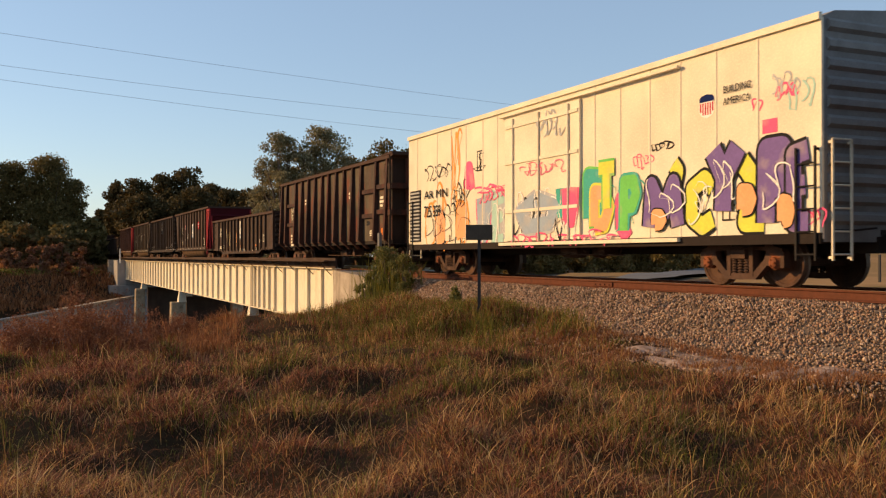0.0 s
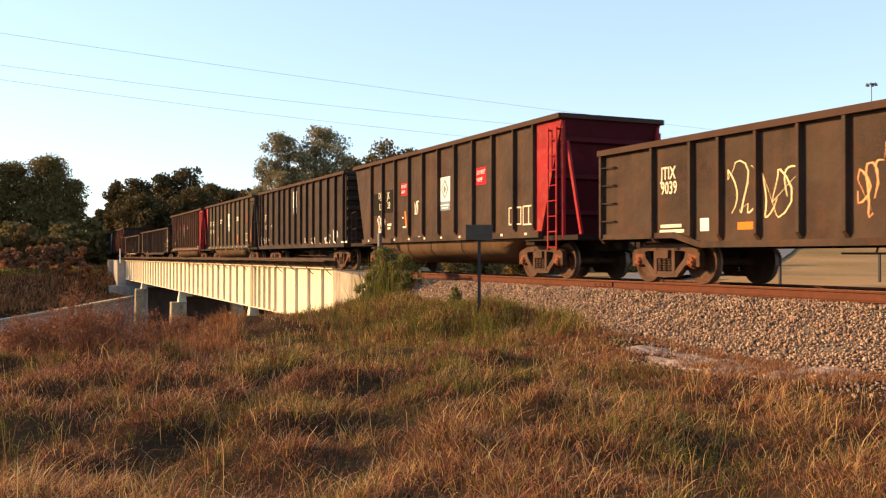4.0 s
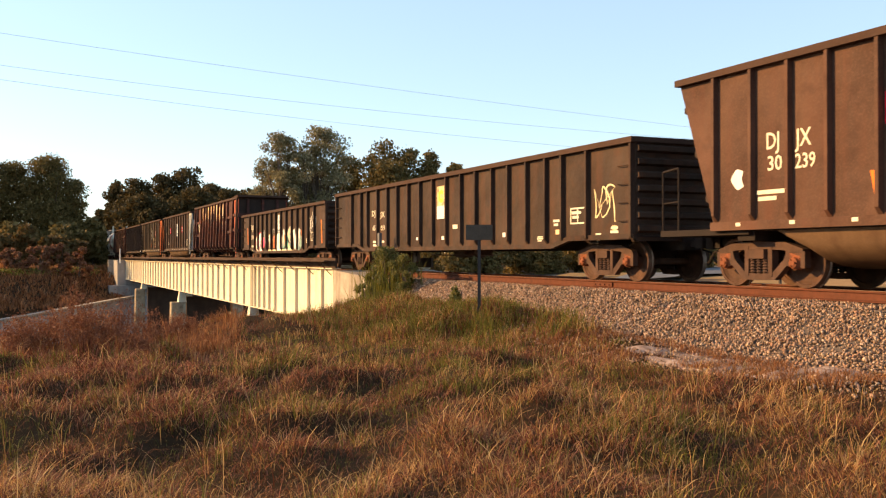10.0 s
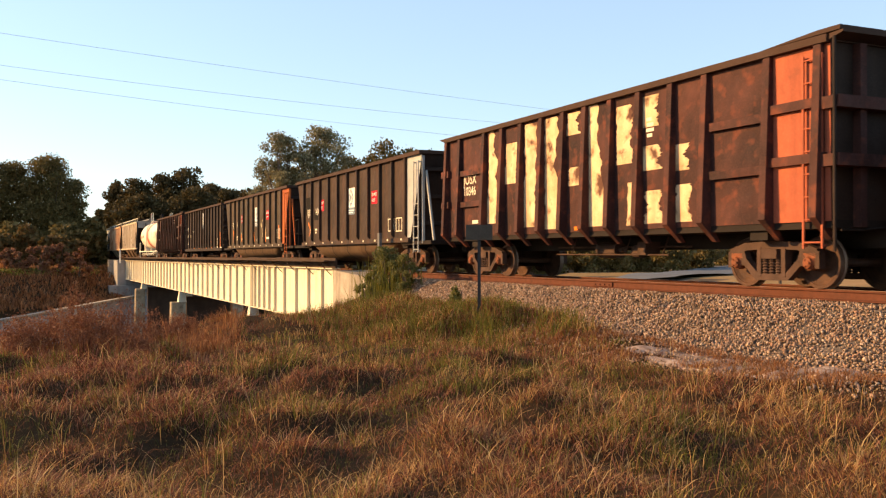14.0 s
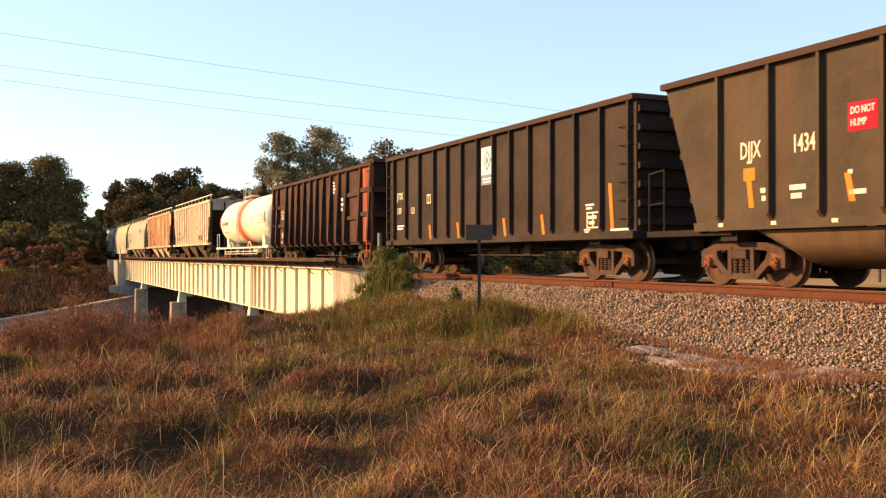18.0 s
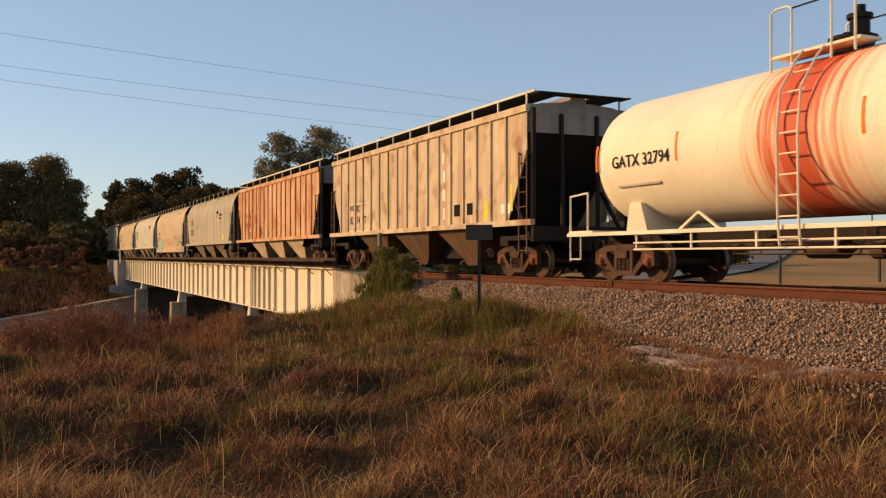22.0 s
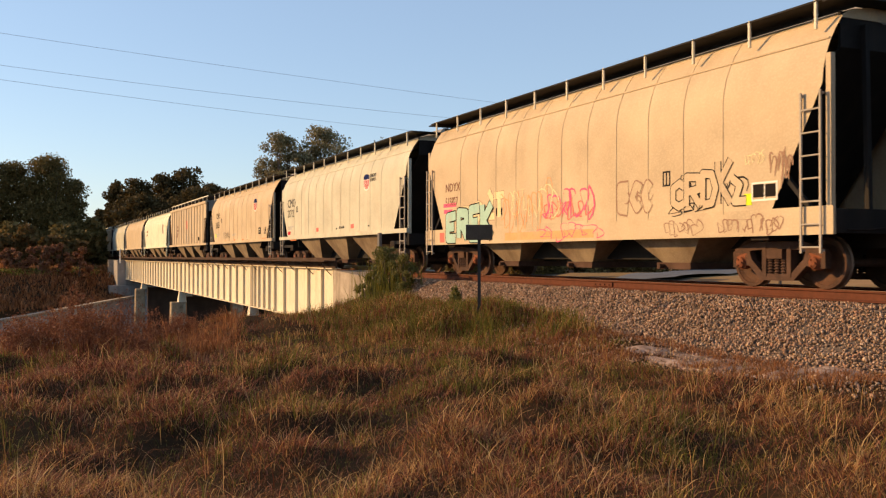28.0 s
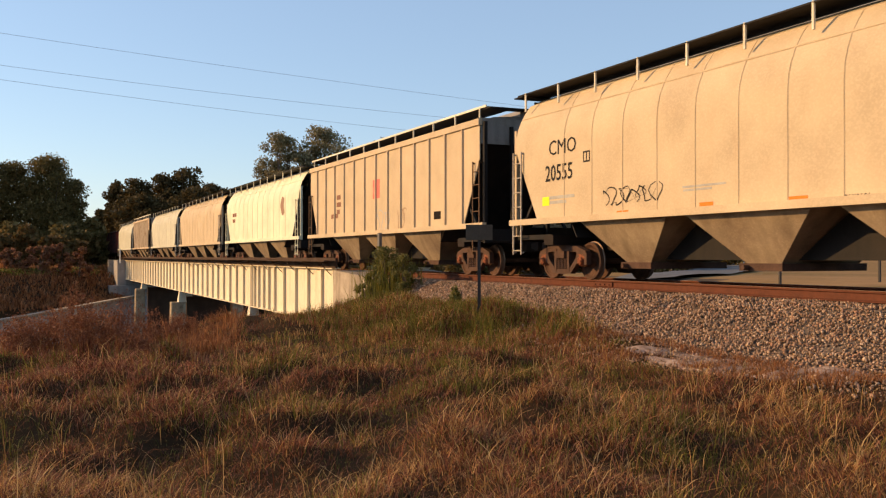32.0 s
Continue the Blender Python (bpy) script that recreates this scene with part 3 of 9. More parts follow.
def ladder_bm(z0, z1, width=0.42, step=0.38, r=0.016, depth=0.09):
    bm = bmesh.new()
    for x in (-width / 2, width / 2):
        box(bm, x - 0.02, x + 0.02, -depth, -depth + 0.03, z0, z1)
        for z in (z0 + 0.05, z1 - 0.05):
            box(bm, x - 0.02, x + 0.02, -depth, 0, z - 0.02, z + 0.02)
    z = z0 + 0.1
    while z < z1:
        rod(bm, (-width / 2, -depth + 0.015, z), (width / 2, -depth + 0.015, z), r, 6)
        z += step
    return bm


# ---- paints ----
def paint(name, base, rust=0.3, rough=0.6, **k):
    M[name] = material(name, base, max(rough, 0.62), spec=k.pop("spec", 0.06), spread=k.pop("spread", 0.25), scale=k.pop("scale", 0.9), fine=k.pop("fine", 25), streak=k.pop("streak", rust), spots=k.pop("spots", rust * 0.6), bump=k.pop("bump", 0.12), dent=k.pop("dent", 0.07 if name.startswith("gon") else 0.02 if name.startswith("hop") else 0.0), **k)


paint("gon_black", (0.055, 0.036, 0.027), 0.45, 0.55, streak_colour=(0.06, 0.034, 0.022), spot_colour=(0.052, 0.032, 0.022), second=(0.014, 0.011, 0.010), spread=0.4, scale=0.7)
paint("gon_brown", (0.067, 0.043, 0.030), 0.45, 0.6, streak_colour=(0.11, 0.048, 0.026), spot_colour=(0.095, 0.040, 0.022), second=(0.018, 0.012, 0.010), spread=0.4, scale=0.7)
paint("gon_rust", (0.125, 0.098, 0.064), 0.35, 0.7, streak_colour=(0.15, 0.05, 0.03), spot_colour=(0.16, 0.045, 0.028), second=(0.045, 0.034, 0.027), spread=0.45, spots=0.8, spot_scale=1.2, scale=0.8)
paint("gon_oxide", (0.105, 0.040, 0.030), 0.6, 0.65, streak_colour=(0.035, 0.019, 0.017), spot_colour=(0.19, 0.055, 0.03), second=(0.032, 0.019, 0.017), spread=0.5, scale=1.1, spots=0.6)
paint("chord_rust", (0.073, 0.042, 0.030), 0.3, 0.75)
paint("red_end", (0.34, 0.022, 0.028), 0.5, 0.6, streak_colour=(0.17, 0.03, 0.02), spot_colour=(0.36, 0.10, 0.06), second=(0.22, 0.02, 0.022), spread=0.5, scale=1.6, dent=0.06)
paint("orange_end", (0.46, 0.12, 0.032), 0.45, 0.6, streak_colour=(0.20, 0.06, 0.03), spot_colour=(0.28, 0.08, 0.03), second=(0.32, 0.075, 0.025), spread=0.5, scale=1.6, dent=0.06)
paint("grey_end", (0.45, 0.44, 0.40), 0.3, 0.6)
paint("gon_stain", (0.082, 0.043, 0.031), 0.6, 0.7, streak_colour=(0.12, 0.038, 0.022), spot_colour=(0.13, 0.04, 0.024), second=(0.018, 0.012, 0.010), spread=0.5, scale=0.8)
# red of the car ends with their shade put into the colour
paint("red_end_shade", (0.085, 0.012, 0.016), 0.4, 0.7, streak_colour=(0.05, 0.012, 0.012), spot_colour=(0.12, 0.02, 0.02))
paint("scorched_end", (0.44, 0.115, 0.06), 0.6, 0.65, streak_colour=(0.10, 0.04, 0.025), spot_colour=(0.16, 0.06, 0.035), scale=2.0)
M["peel_tan"] = material("peel_tan", (0.80, 0.58, 0.34), 0.8, spec=0.05, second=(0.58, 0.36, 0.19), spread=0.5, scale=3.0, fine=40, streak=0.5, streak_colour=(0.34, 0.13, 0.06), spots=0.95, spot_scale=2.8, spot_colour=(0.10, 0.042, 0.030))
paint("reefer_white", (0.80, 0.70, 0.52), 0.10, 0.5, streak_colour=(0.50, 0.38, 0.25), spot_colour=(0.6, 0.45, 0.3))
paint("reefer_end", (0.24, 0.235, 0.225), 0.2, 0.5)
paint("tank_white", (0.84, 0.74, 0.56), 0.10, 0.4, streak_colour=(0.55, 0.4, 0.27), spot_colour=(0.6, 0.45, 0.3))
paint("tank_red", (0.70, 0.22, 0.13), 0.3, 0.5, streak_colour=(0.78, 0.6, 0.45), spot_colour=(0.75, 0.55, 0.4))
paint("hop_tan", (0.63, 0.50, 0.335), 0.35, 0.6, streak_colour=(0.26, 0.12, 0.06), spot_colour=(0.24, 0.105, 0.055), streak=0.5, spots=0.65, spot_scale=1.3)
paint("hop_orange", (0.64, 0.45, 0.27), 0.6, 0.65, streak_colour=(0.38, 0.085, 0.028), spot_colour=(0.42, 0.12, 0.045), streak=1.0, spots=0.75, spot_scale=1.1, second=(0.55, 0.30, 0.15), spread=0.5)
paint("gon_olive", (0.084, 0.060, 0.038), 0.45, 0.6, streak_colour=(0.10, 0.048, 0.026), spot_colour=(0.10, 0.042, 0.024), second=(0.034, 0.025, 0.018), spread=0.4, scale=0.7)
paint("hop_greige", (0.45, 0.405, 0.305), 0.3, 0.55, streak_colour=(0.24, 0.17, 0.11), spot_colour=(0.27, 0.19, 0.12))
paint("gon_reddish", (0.121, 0.062, 0.040), 0.5, 0.6, streak_colour=(0.12, 0.045, 0.026), spot_colour=(0.05, 0.026, 0.019), second=(0.04, 0.022, 0.016), spread=0.4, scale=0.7)
paint("hop_cream", (0.57, 0.55, 0.43), 0.22, 0.5, streak_colour=(0.40, 0.30, 0.2), spot_colour=(0.42, 0.3, 0.2))
paint("hop_buff", (0.565, 0.45, 0.30), 0.15, 0.5, streak_colour=(0.45, 0.30, 0.18), spot_colour=(0.42, 0.27, 0.17))
paint("bay_grime", (0.33, 0.255, 0.165), 0.5, 0.7, streak_colour=(0.10, 0.07, 0.045), spot_colour=(0.14, 0.09, 0.06), second=(0.17, 0.12, 0.08), spread=0.5)
paint("hop_white", (0.80, 0.74, 0.58), 0.1, 0.5)
paint("hop_grey", (0.45, 0.40, 0.33), 0.3, 0.55)
paint("hop_bright", (0.76, 0.75, 0.56), 0.1, 0.5)
paint("slope_brown", (0.145, 0.088, 0.052), 0.5, 0.7)
# black paint; on covered hopper ends it stands in for shade
paint("black_and_shade", (0.022, 0.02, 0.019), 0.3, 0.6, streak_colour=(0.05, 0.04, 0.03), spot_colour=(0.04, 0.03, 0.025))
paint("roof_grey", (0.30, 0.28, 0.25), 0.3, 0.7)
M["pale_letters"] = material("pale_letters", (0.78, 0.70, 0.52), 0.6, spread=0.2, scale=6)
M["black_letters"] = material("black_letters", (0.012, 0.012, 0.013), 0.7, spec=0.1, spread=0.1)
M["red_plate"] = material("red_plate", (0.50, 0.015, 0.035), 0.7, spec=0.06, spread=0.15, scale=4)
M["white_plate"] = material("white_plate", (0.80, 0.76, 0.68), 0.5, spread=0.12, scale=4)
M["blue_paint"] = material("blue_paint", (0.010, 0.020, 0.09), 0.8, spec=0.04, spread=0.15)
M["emblem_blue"] = material("emblem_blue", (0.20, 0.26, 0.31), 0.8, spec=0.05, spread=0.2, scale=5)
M["orange_mark"] = material("orange_mark", (0.72, 0.18, 0.02), 0.5, spread=0.12, scale=5)
M["yellow_mark"] = material("yellow_mark", (0.75, 0.60, 0.05), 0.5, spread=0.1)


# ---- lettering and marks; they lie on the side at y = -w, x runs to the right ----
def letters(car, text, x, z, size, w, mat="pale_letters", name="lettering", tilt=0.0, squeeze=1.0, label=""):
    cu = bpy.data.curves.new("lettering", "FONT")
    cu.body, cu.size, cu.extrude, cu.align_x, cu.align_y = text, size, 0.002, "LEFT", "BOTTOM"
    cu.resolution_u = 2
    cu.offset = 0.0 if "M" in text else 0.008 * size
    tmp = new("lettering", cu)
    me = bpy.data.meshes.new_from_object(tmp.evaluated_get(bpy.context.evaluated_depsgraph_get()))
    bpy.data.objects.remove(tmp)
    me.materials.clear()
    me.materials.append(M[mat])
    ob = part(name, me, None, car, label)
    ob.matrix_basis = pose(x, -w - 0.006, z, 90 + tilt) @ Matrix.Diagonal((squeeze, 1, 1, 1))
    return ob


def plate(car, x0, x1, z0, z1, w, mat, name="marking", label="", proud=0.006):
    bm = bmesh.new()
    if mat == "orange_mark" and z1 - z0 > x1 - x0:
        xm, d = (x0 + x1) / 2, 0.05
        hexa(bm, [(xm - .06 + d, -w - proud, z0), (xm + .06 + d, -w - proud, z0), (xm + .06 + d, -w + .002, z0), (xm - .06 + d, -w + .002, z0), (xm - .06 - d, -w - proud, z1), (xm + .06 - d, -w - proud, z1), (xm + .06 - d, -w + .002, z1), (xm - .06 - d, -w + .002, z1)])
        return part(name, bm, mat, car, label)
    box(bm, x0, x1, -w - proud, -w + 0.002, z0, z1)
    return part(name, bm, mat, car, label)


def bars(car, x, z, w, rows, mat="pale_letters", name="small_lettering", proud=0.006):
    """Lines of small unreadable lettering, as plain bars: rows of (dx, dz, length, height)."""
    bm = bmesh.new()
    for dx, dz, ln, h in rows:
        box(bm, x + dx, x + dx + ln, -w - proud, -w + 0.002, z + dz, z + dz + h)
    return part(name, bm, mat, car)


def ring_mark(car, x, z, sx, sz, t, w, mat="pale_letters", name="data_panel", mid=True):
    bm = bmesh.new()
    y0, y1 = -w - 0.006, -w + 0.002
    box(bm, x, x + sx, y0, y1, z, z + t)
    box(bm, x, x + sx, y0, y1, z + sz - t, z + sz)
    box(bm, x, x + t, y0, y1, z + t, z + sz - t)
    box(bm, x + sx - t, x + sx, y0, y1, z + t, z + sz - t)
    if mid:
        box(bm, x + sx / 2 - t / 2, x + sx / 2 + t / 2, y0, y1, z + t, z + sz - t)
    return part(name, bm, mat, car)


def hump_plate(car, x, z, w, s=0.62):
    s = min(s, 0.62)
    p = plate(car, x, x + s, z, z + s * 0.8, w, "red_plate", "warning_plate", "red warning plate with white words")
    for k, line in enumerate(("DO NOT", "HUMP")):
        letters(car, line, x + s * 0.08, z + s * (0.42 - 0.34 * k), s * 0.30, w + 0.003, "white_plate", "warning_words", squeeze=0.68)
    return p


def crest_plate(car, x, z, w, sx=0.55, sz=1.15):
    """White plate with a grey-blue diamond over a line of small blue bars."""
    plate(car, x, x + sx, z, z + sz, w, "white_plate", "emblem_plate", "white emblem plate with a grey-blue diamond")
    plate(car, x, x + sx, z, z + sz * 0.27, w + 0.004, "emblem_blue", "emblem_foot", "grey-blue foot of the emblem plate", 0.004)
    cx, cz, r = x + sx / 2, z + sz * 0.64, sx * 0.36
    for q, mat, lift in ((1.0, "emblem_blue", 0.006), (0.66, "white_plate", 0.009), (0.42, "emblem_blue", 0.012)):
        bm = bmesh.new()
        extrude_y(bm, [(cx - r * q, cz), (cx, cz - r * q * 1.2), (cx + r * q, cz), (cx, cz + r * q * 1.2)], -w - lift - 0.003, -w - lift)
        part("emblem", bm, mat, car)
    bars(car, x + sx * 0.08, z + sz * 0.06, w + 0.006, [(0.1 * sx, 0.0, sx * 0.64, sz * 0.035), (0.0, sz * 0.08, sx * 0.84, sz * 0.035)], "white_plate", "emblem_lettering")


def shield(car, x, z, w, s=0.6):
    """Shield-shaped emblem: blue head, red and white stripes."""
    s *= 0.95
    bm = bmesh.new()
    extrude_y(bm, [(x, z + s * .3), (x + s * .14, z + s * .12), (x + s * .5, z), (x + s * .86, z + s * .12), (x + s, z + s * .3), (x + s, z + s * .9), (x + s * .9, z + s * 1.04), (x + s * .5, z + s * 1.1), (x + s * .1, z + s * 1.04), (x, z + s * .9)], -w - 0.006, -w + 0.002)
    part("emblem_plate", bm, "white_plate", car)
    bm = bmesh.new()
    extrude_y(bm, [(x, z + s * .76), (x + s, z + s * .76), (x + s, z + s * .9), (x + s * .9, z + s * 1.04), (x + s * .5, z + s * 1.1), (x + s * .1, z + s * 1.04), (x, z + s * .9)], -w - 0.010, -w - 0.004)
    part("emblem_head", bm, "blue_paint", car)
    bm = bmesh.new()
    for k in range(6):
        xx = x + s * (0.04 + 0.165 * k)
        box(bm, xx, xx + s * .085, -w - 0.010, -w - 0.004, z + s * (.16 if 0 < k < 5 else .3), z + s * .72)
    part("emblem_stripe", bm, "red_plate", car)


def scrawl(car, x, z, sx, sz, w, mat, seed, n=7, thick=0.05, name="spray_tag", label=""):
    """Loose spray-paint strokes: bent ribbons."""
    r = random.Random(seed)
    bm = bmesh.new()
    prev = None
    for k in range(n):
        cx, cz = x + sx * (k + 0.5) / n, z + sz * r.uniform(0.35, 0.65)
        a0 = r.uniform(0, 6.28)
        span = r.choice((3.5, 4.5, 5.6, 2.2)) * r.choice((-1, 1))
        rx, rz = sx / n * r.uniform(0.45, 0.8), sz * r.uniform(0.25, 0.5)
        pts = []
        for i in range(11):
            t = a0 + span * i / 10
            pts.append((cx + rx * math.cos(t) + 0.25 * sx / n * math.sin(2.3 * t), cz + rz * math.sin(t)))
        for i, (px, pz) in enumerate(pts):
            q = pts[min(i + 1, 10)]
            o = pts[max(i - 1, 0)]
            dx, dz = q[0] - o[0], q[1] - o[1]
            d = math.hypot(dx, dz) or 1
            h = thick * (0.35 + 0.65 * math.sin(math.pi * (i + 0.6) / 11.2)) / 2
            y = -w - (0.023 if seed >= 60 else 0.005) - 0.0006 * (k % 5)
            cur = (bm.verts.new((px - dz / d * h, y, pz + dx / d * h)), bm.verts.new((px + dz / d * h, y, pz - dx / d * h)))
            if prev:
                bm.faces.new((prev[0], prev[1], cur[1], cur[0]))
            prev = cur
    return part(name, bm, mat, car, label)


STROKES = [
    [(0.1, 0.0), (0.35, 1.0), (0.65, 1.0), (0.9, 0.0)], [(0.9, 0.85), (0.5, 1.0), (0.12, 0.75), (0.5, 0.5), (0.88, 0.25), (0.5, 0.0), (0.1, 0.15)],
    [(0.1, 0.0), (0.1, 1.0), (0.5, 0.35), (0.9, 1.0), (0.9, 0.0)], [(0.9, 0.8), (0.5, 1.0), (0.1, 0.5), (0.5, 0.0), (0.9, 0.2)],
    [(0.15, 0.0), (0.15, 1.0), (0.8, 0.8), (0.2, 0.5), (0.9, 0.0)], [(0.9, 1.0), (0.15, 0.95), (0.15, 0.5), (0.7, 0.5), (0.15, 0.45), (0.15, 0.0), (0.9, 0.0)],
    [(0.1, 1.0), (0.2, 0.1), (0.55, 0.0), (0.85, 0.3), (0.9, 1.0)], [(0.5, 1.0), (0.1, 0.6), (0.3, 0.0), (0.8, 0.1), (0.9, 0.65), (0.5, 1.0)]]


def fat_line(bm, pts, half, y):
    for k, (p, q) in enumerate(zip(pts, pts[1:])):
        dx, dz = q[0] - p[0], q[1] - p[1]
        d = math.hypot(dx, dz) or 1
        nx, nz = -dz / d * half, dx / d * half
        yy = y - 0.0003 * k
        v = [bm.verts.new(c) for c in ((p[0] - nx, yy, p[1] - nz), (q[0] - nx, yy, q[1] - nz), (q[0] + nx, yy, q[1] + nz), (p[0] + nx, yy, p[1] + nz))]
        bm.faces.new(v)
    for k, p in enumerate(pts[1:-1]):
        v = [bm.verts.new((p[0] + half * math.cos(t), y - 0.0003 * k - 0.0001, p[1] + half * math.sin(t))) for t in [6.2832 * i / 12 for i in range(12)]]
        bm.faces.new(v)


def blob_letter(car, x, z, sx, sz, w, fill, outline, seed, proud=0.004, name="spray_letter"):
    """A fat sprayed letter shape in one colour with a rim in another."""
    r = random.Random(seed * 7 + 1)
    pts = STROKES[r.randrange(len(STROKES))]
    half = min(sx, sz) * r.uniform(0.17, 0.24)
    place = [(x + half + (sx - 2 * half) * (px + r.uniform(-0.06, 0.06)), z + half + (sz - 2 * half) * (pz + r.uniform(-0.05, 0.05))) for px, pz in pts]
    bm = bmesh.new()
    fat_line(bm, place, half * 1.28, -w - proud)
    ob = part(name, mesh_flat(name, bm, outline), None, car)
    bm = bmesh.new()
    fat_line(bm, place, half * 0.92, -w - proud - 0.004)
    part(name, mesh_flat(name, bm, fill), None, car)
    return ob


GLYPHS = {"T": [[(0, 1), (1, 1)], [(.5, 1), (.5, 0)]], "N": [[(0, 0), (.12, 1), (.8, 0), (1, 1)]], "S": [[(1, .85), (.5, 1), (0, .75), (.5, .5), (1, .25), (.5, 0), (0, .12)]],
          "W": [[(0, 1), (.2, .05), (.5, .75), (.75, .05), (1, 1)]], "E": [[(1, 1), (0, .95), (0, 0), (1, 0)], [(0, .5), (.8, .52)]], "R": [[(0, 0), (0, 1), (.9, .95), (.9, .55), (0, .48)], [(.4, .5), (1, 0)]],
          "K": [[(0, 0), (0, 1)], [(1, 1), (.12, .5), (1, 0)]], "C": [[(1, .8), (.6, 1), (0, .8), (0, .2), (.5, 0), (1, .15)]], "Y": [[(0, 1), (.45, .55), (1, 1)], [(.45, .55), (.4, 0)]],
          "P": [[(0, 0), (.05, 1), (.8, 1), (1, .75), (.7, .5), (.1, .5)]], "L": [[(.1, 1), (.6, .7), (.25, .05), (1, .05)]], "M": [[(0, 0), (.1, 1), (.5, .3), (.85, 1), (1, 0)]], "D": [[(0, 0), (0, 1), (.7, .95), (1, .5), (.7, .05), (0, 0)]]}


def piece(car, glyph, x, z, sx, sz, w, fill, outline, half=0.13, proud=0.004, rim=0.05):
    """One sprayed letter drawn in broad strokes, with a rim in a second colour."""
    for width, mat, lift in ((half + rim, outline, 0.0), (half, fill, 0.004)):
        if mat:
            bm = bmesh.new()
            for n, stroke in enumerate(GLYPHS[glyph]):
                fat_line(bm, [(x + half + (sx - 2 * half) * a, z + half + (sz - 2 * half) * b) for a, b in stroke], width, -w - proud - lift - 0.0016 * n)
            part("spray_letter", mesh_flat("spray_letter", bm, mat), None, car)


def mesh_flat(name, bm, mat):
    me = bpy.data.meshes.new(name)
    bm.to_mesh(me)
    bm.free()
    me.materials.append(M[mat])
    return me


def peel(car, x0, x1, z0, z1, w, seed, mat="peel_tan"):
    """A ragged patch of old paint that is flaking away."""
    r = random.Random(seed)
    n = 34
    walk_l, walk_r, left, right = 0.0, 0.0, [], []
    for k in range(n + 1):
        walk_l = max(0.0, min(0.3, walk_l + r.uniform(-0.07, 0.07)))
        walk_r = max(0.0, min(0.4, walk_r + r.uniform(-0.10, 0.10)))
        z = z0 + (z1 - z0) * k / n
        left.append((x0 + walk_l * (x1 - x0), z))
        right.append((x1 - walk_r * (x1 - x0), z))
    bm = bmesh.new()
    y = -w - 0.005
    for k in range(n):
        v = [bm.verts.new((a[0], y, a[1])) for a in (left[k], right[k], right[k + 1], left[k + 1])]
        bm.faces.new(v)
    bmesh.ops.remove_doubles(bm, verts=bm.verts, dist=0.001)
    return part("peeling_paint", mesh_flat("peeling_paint", bm, mat), None, car, "ragged patch of flaking tan paint")


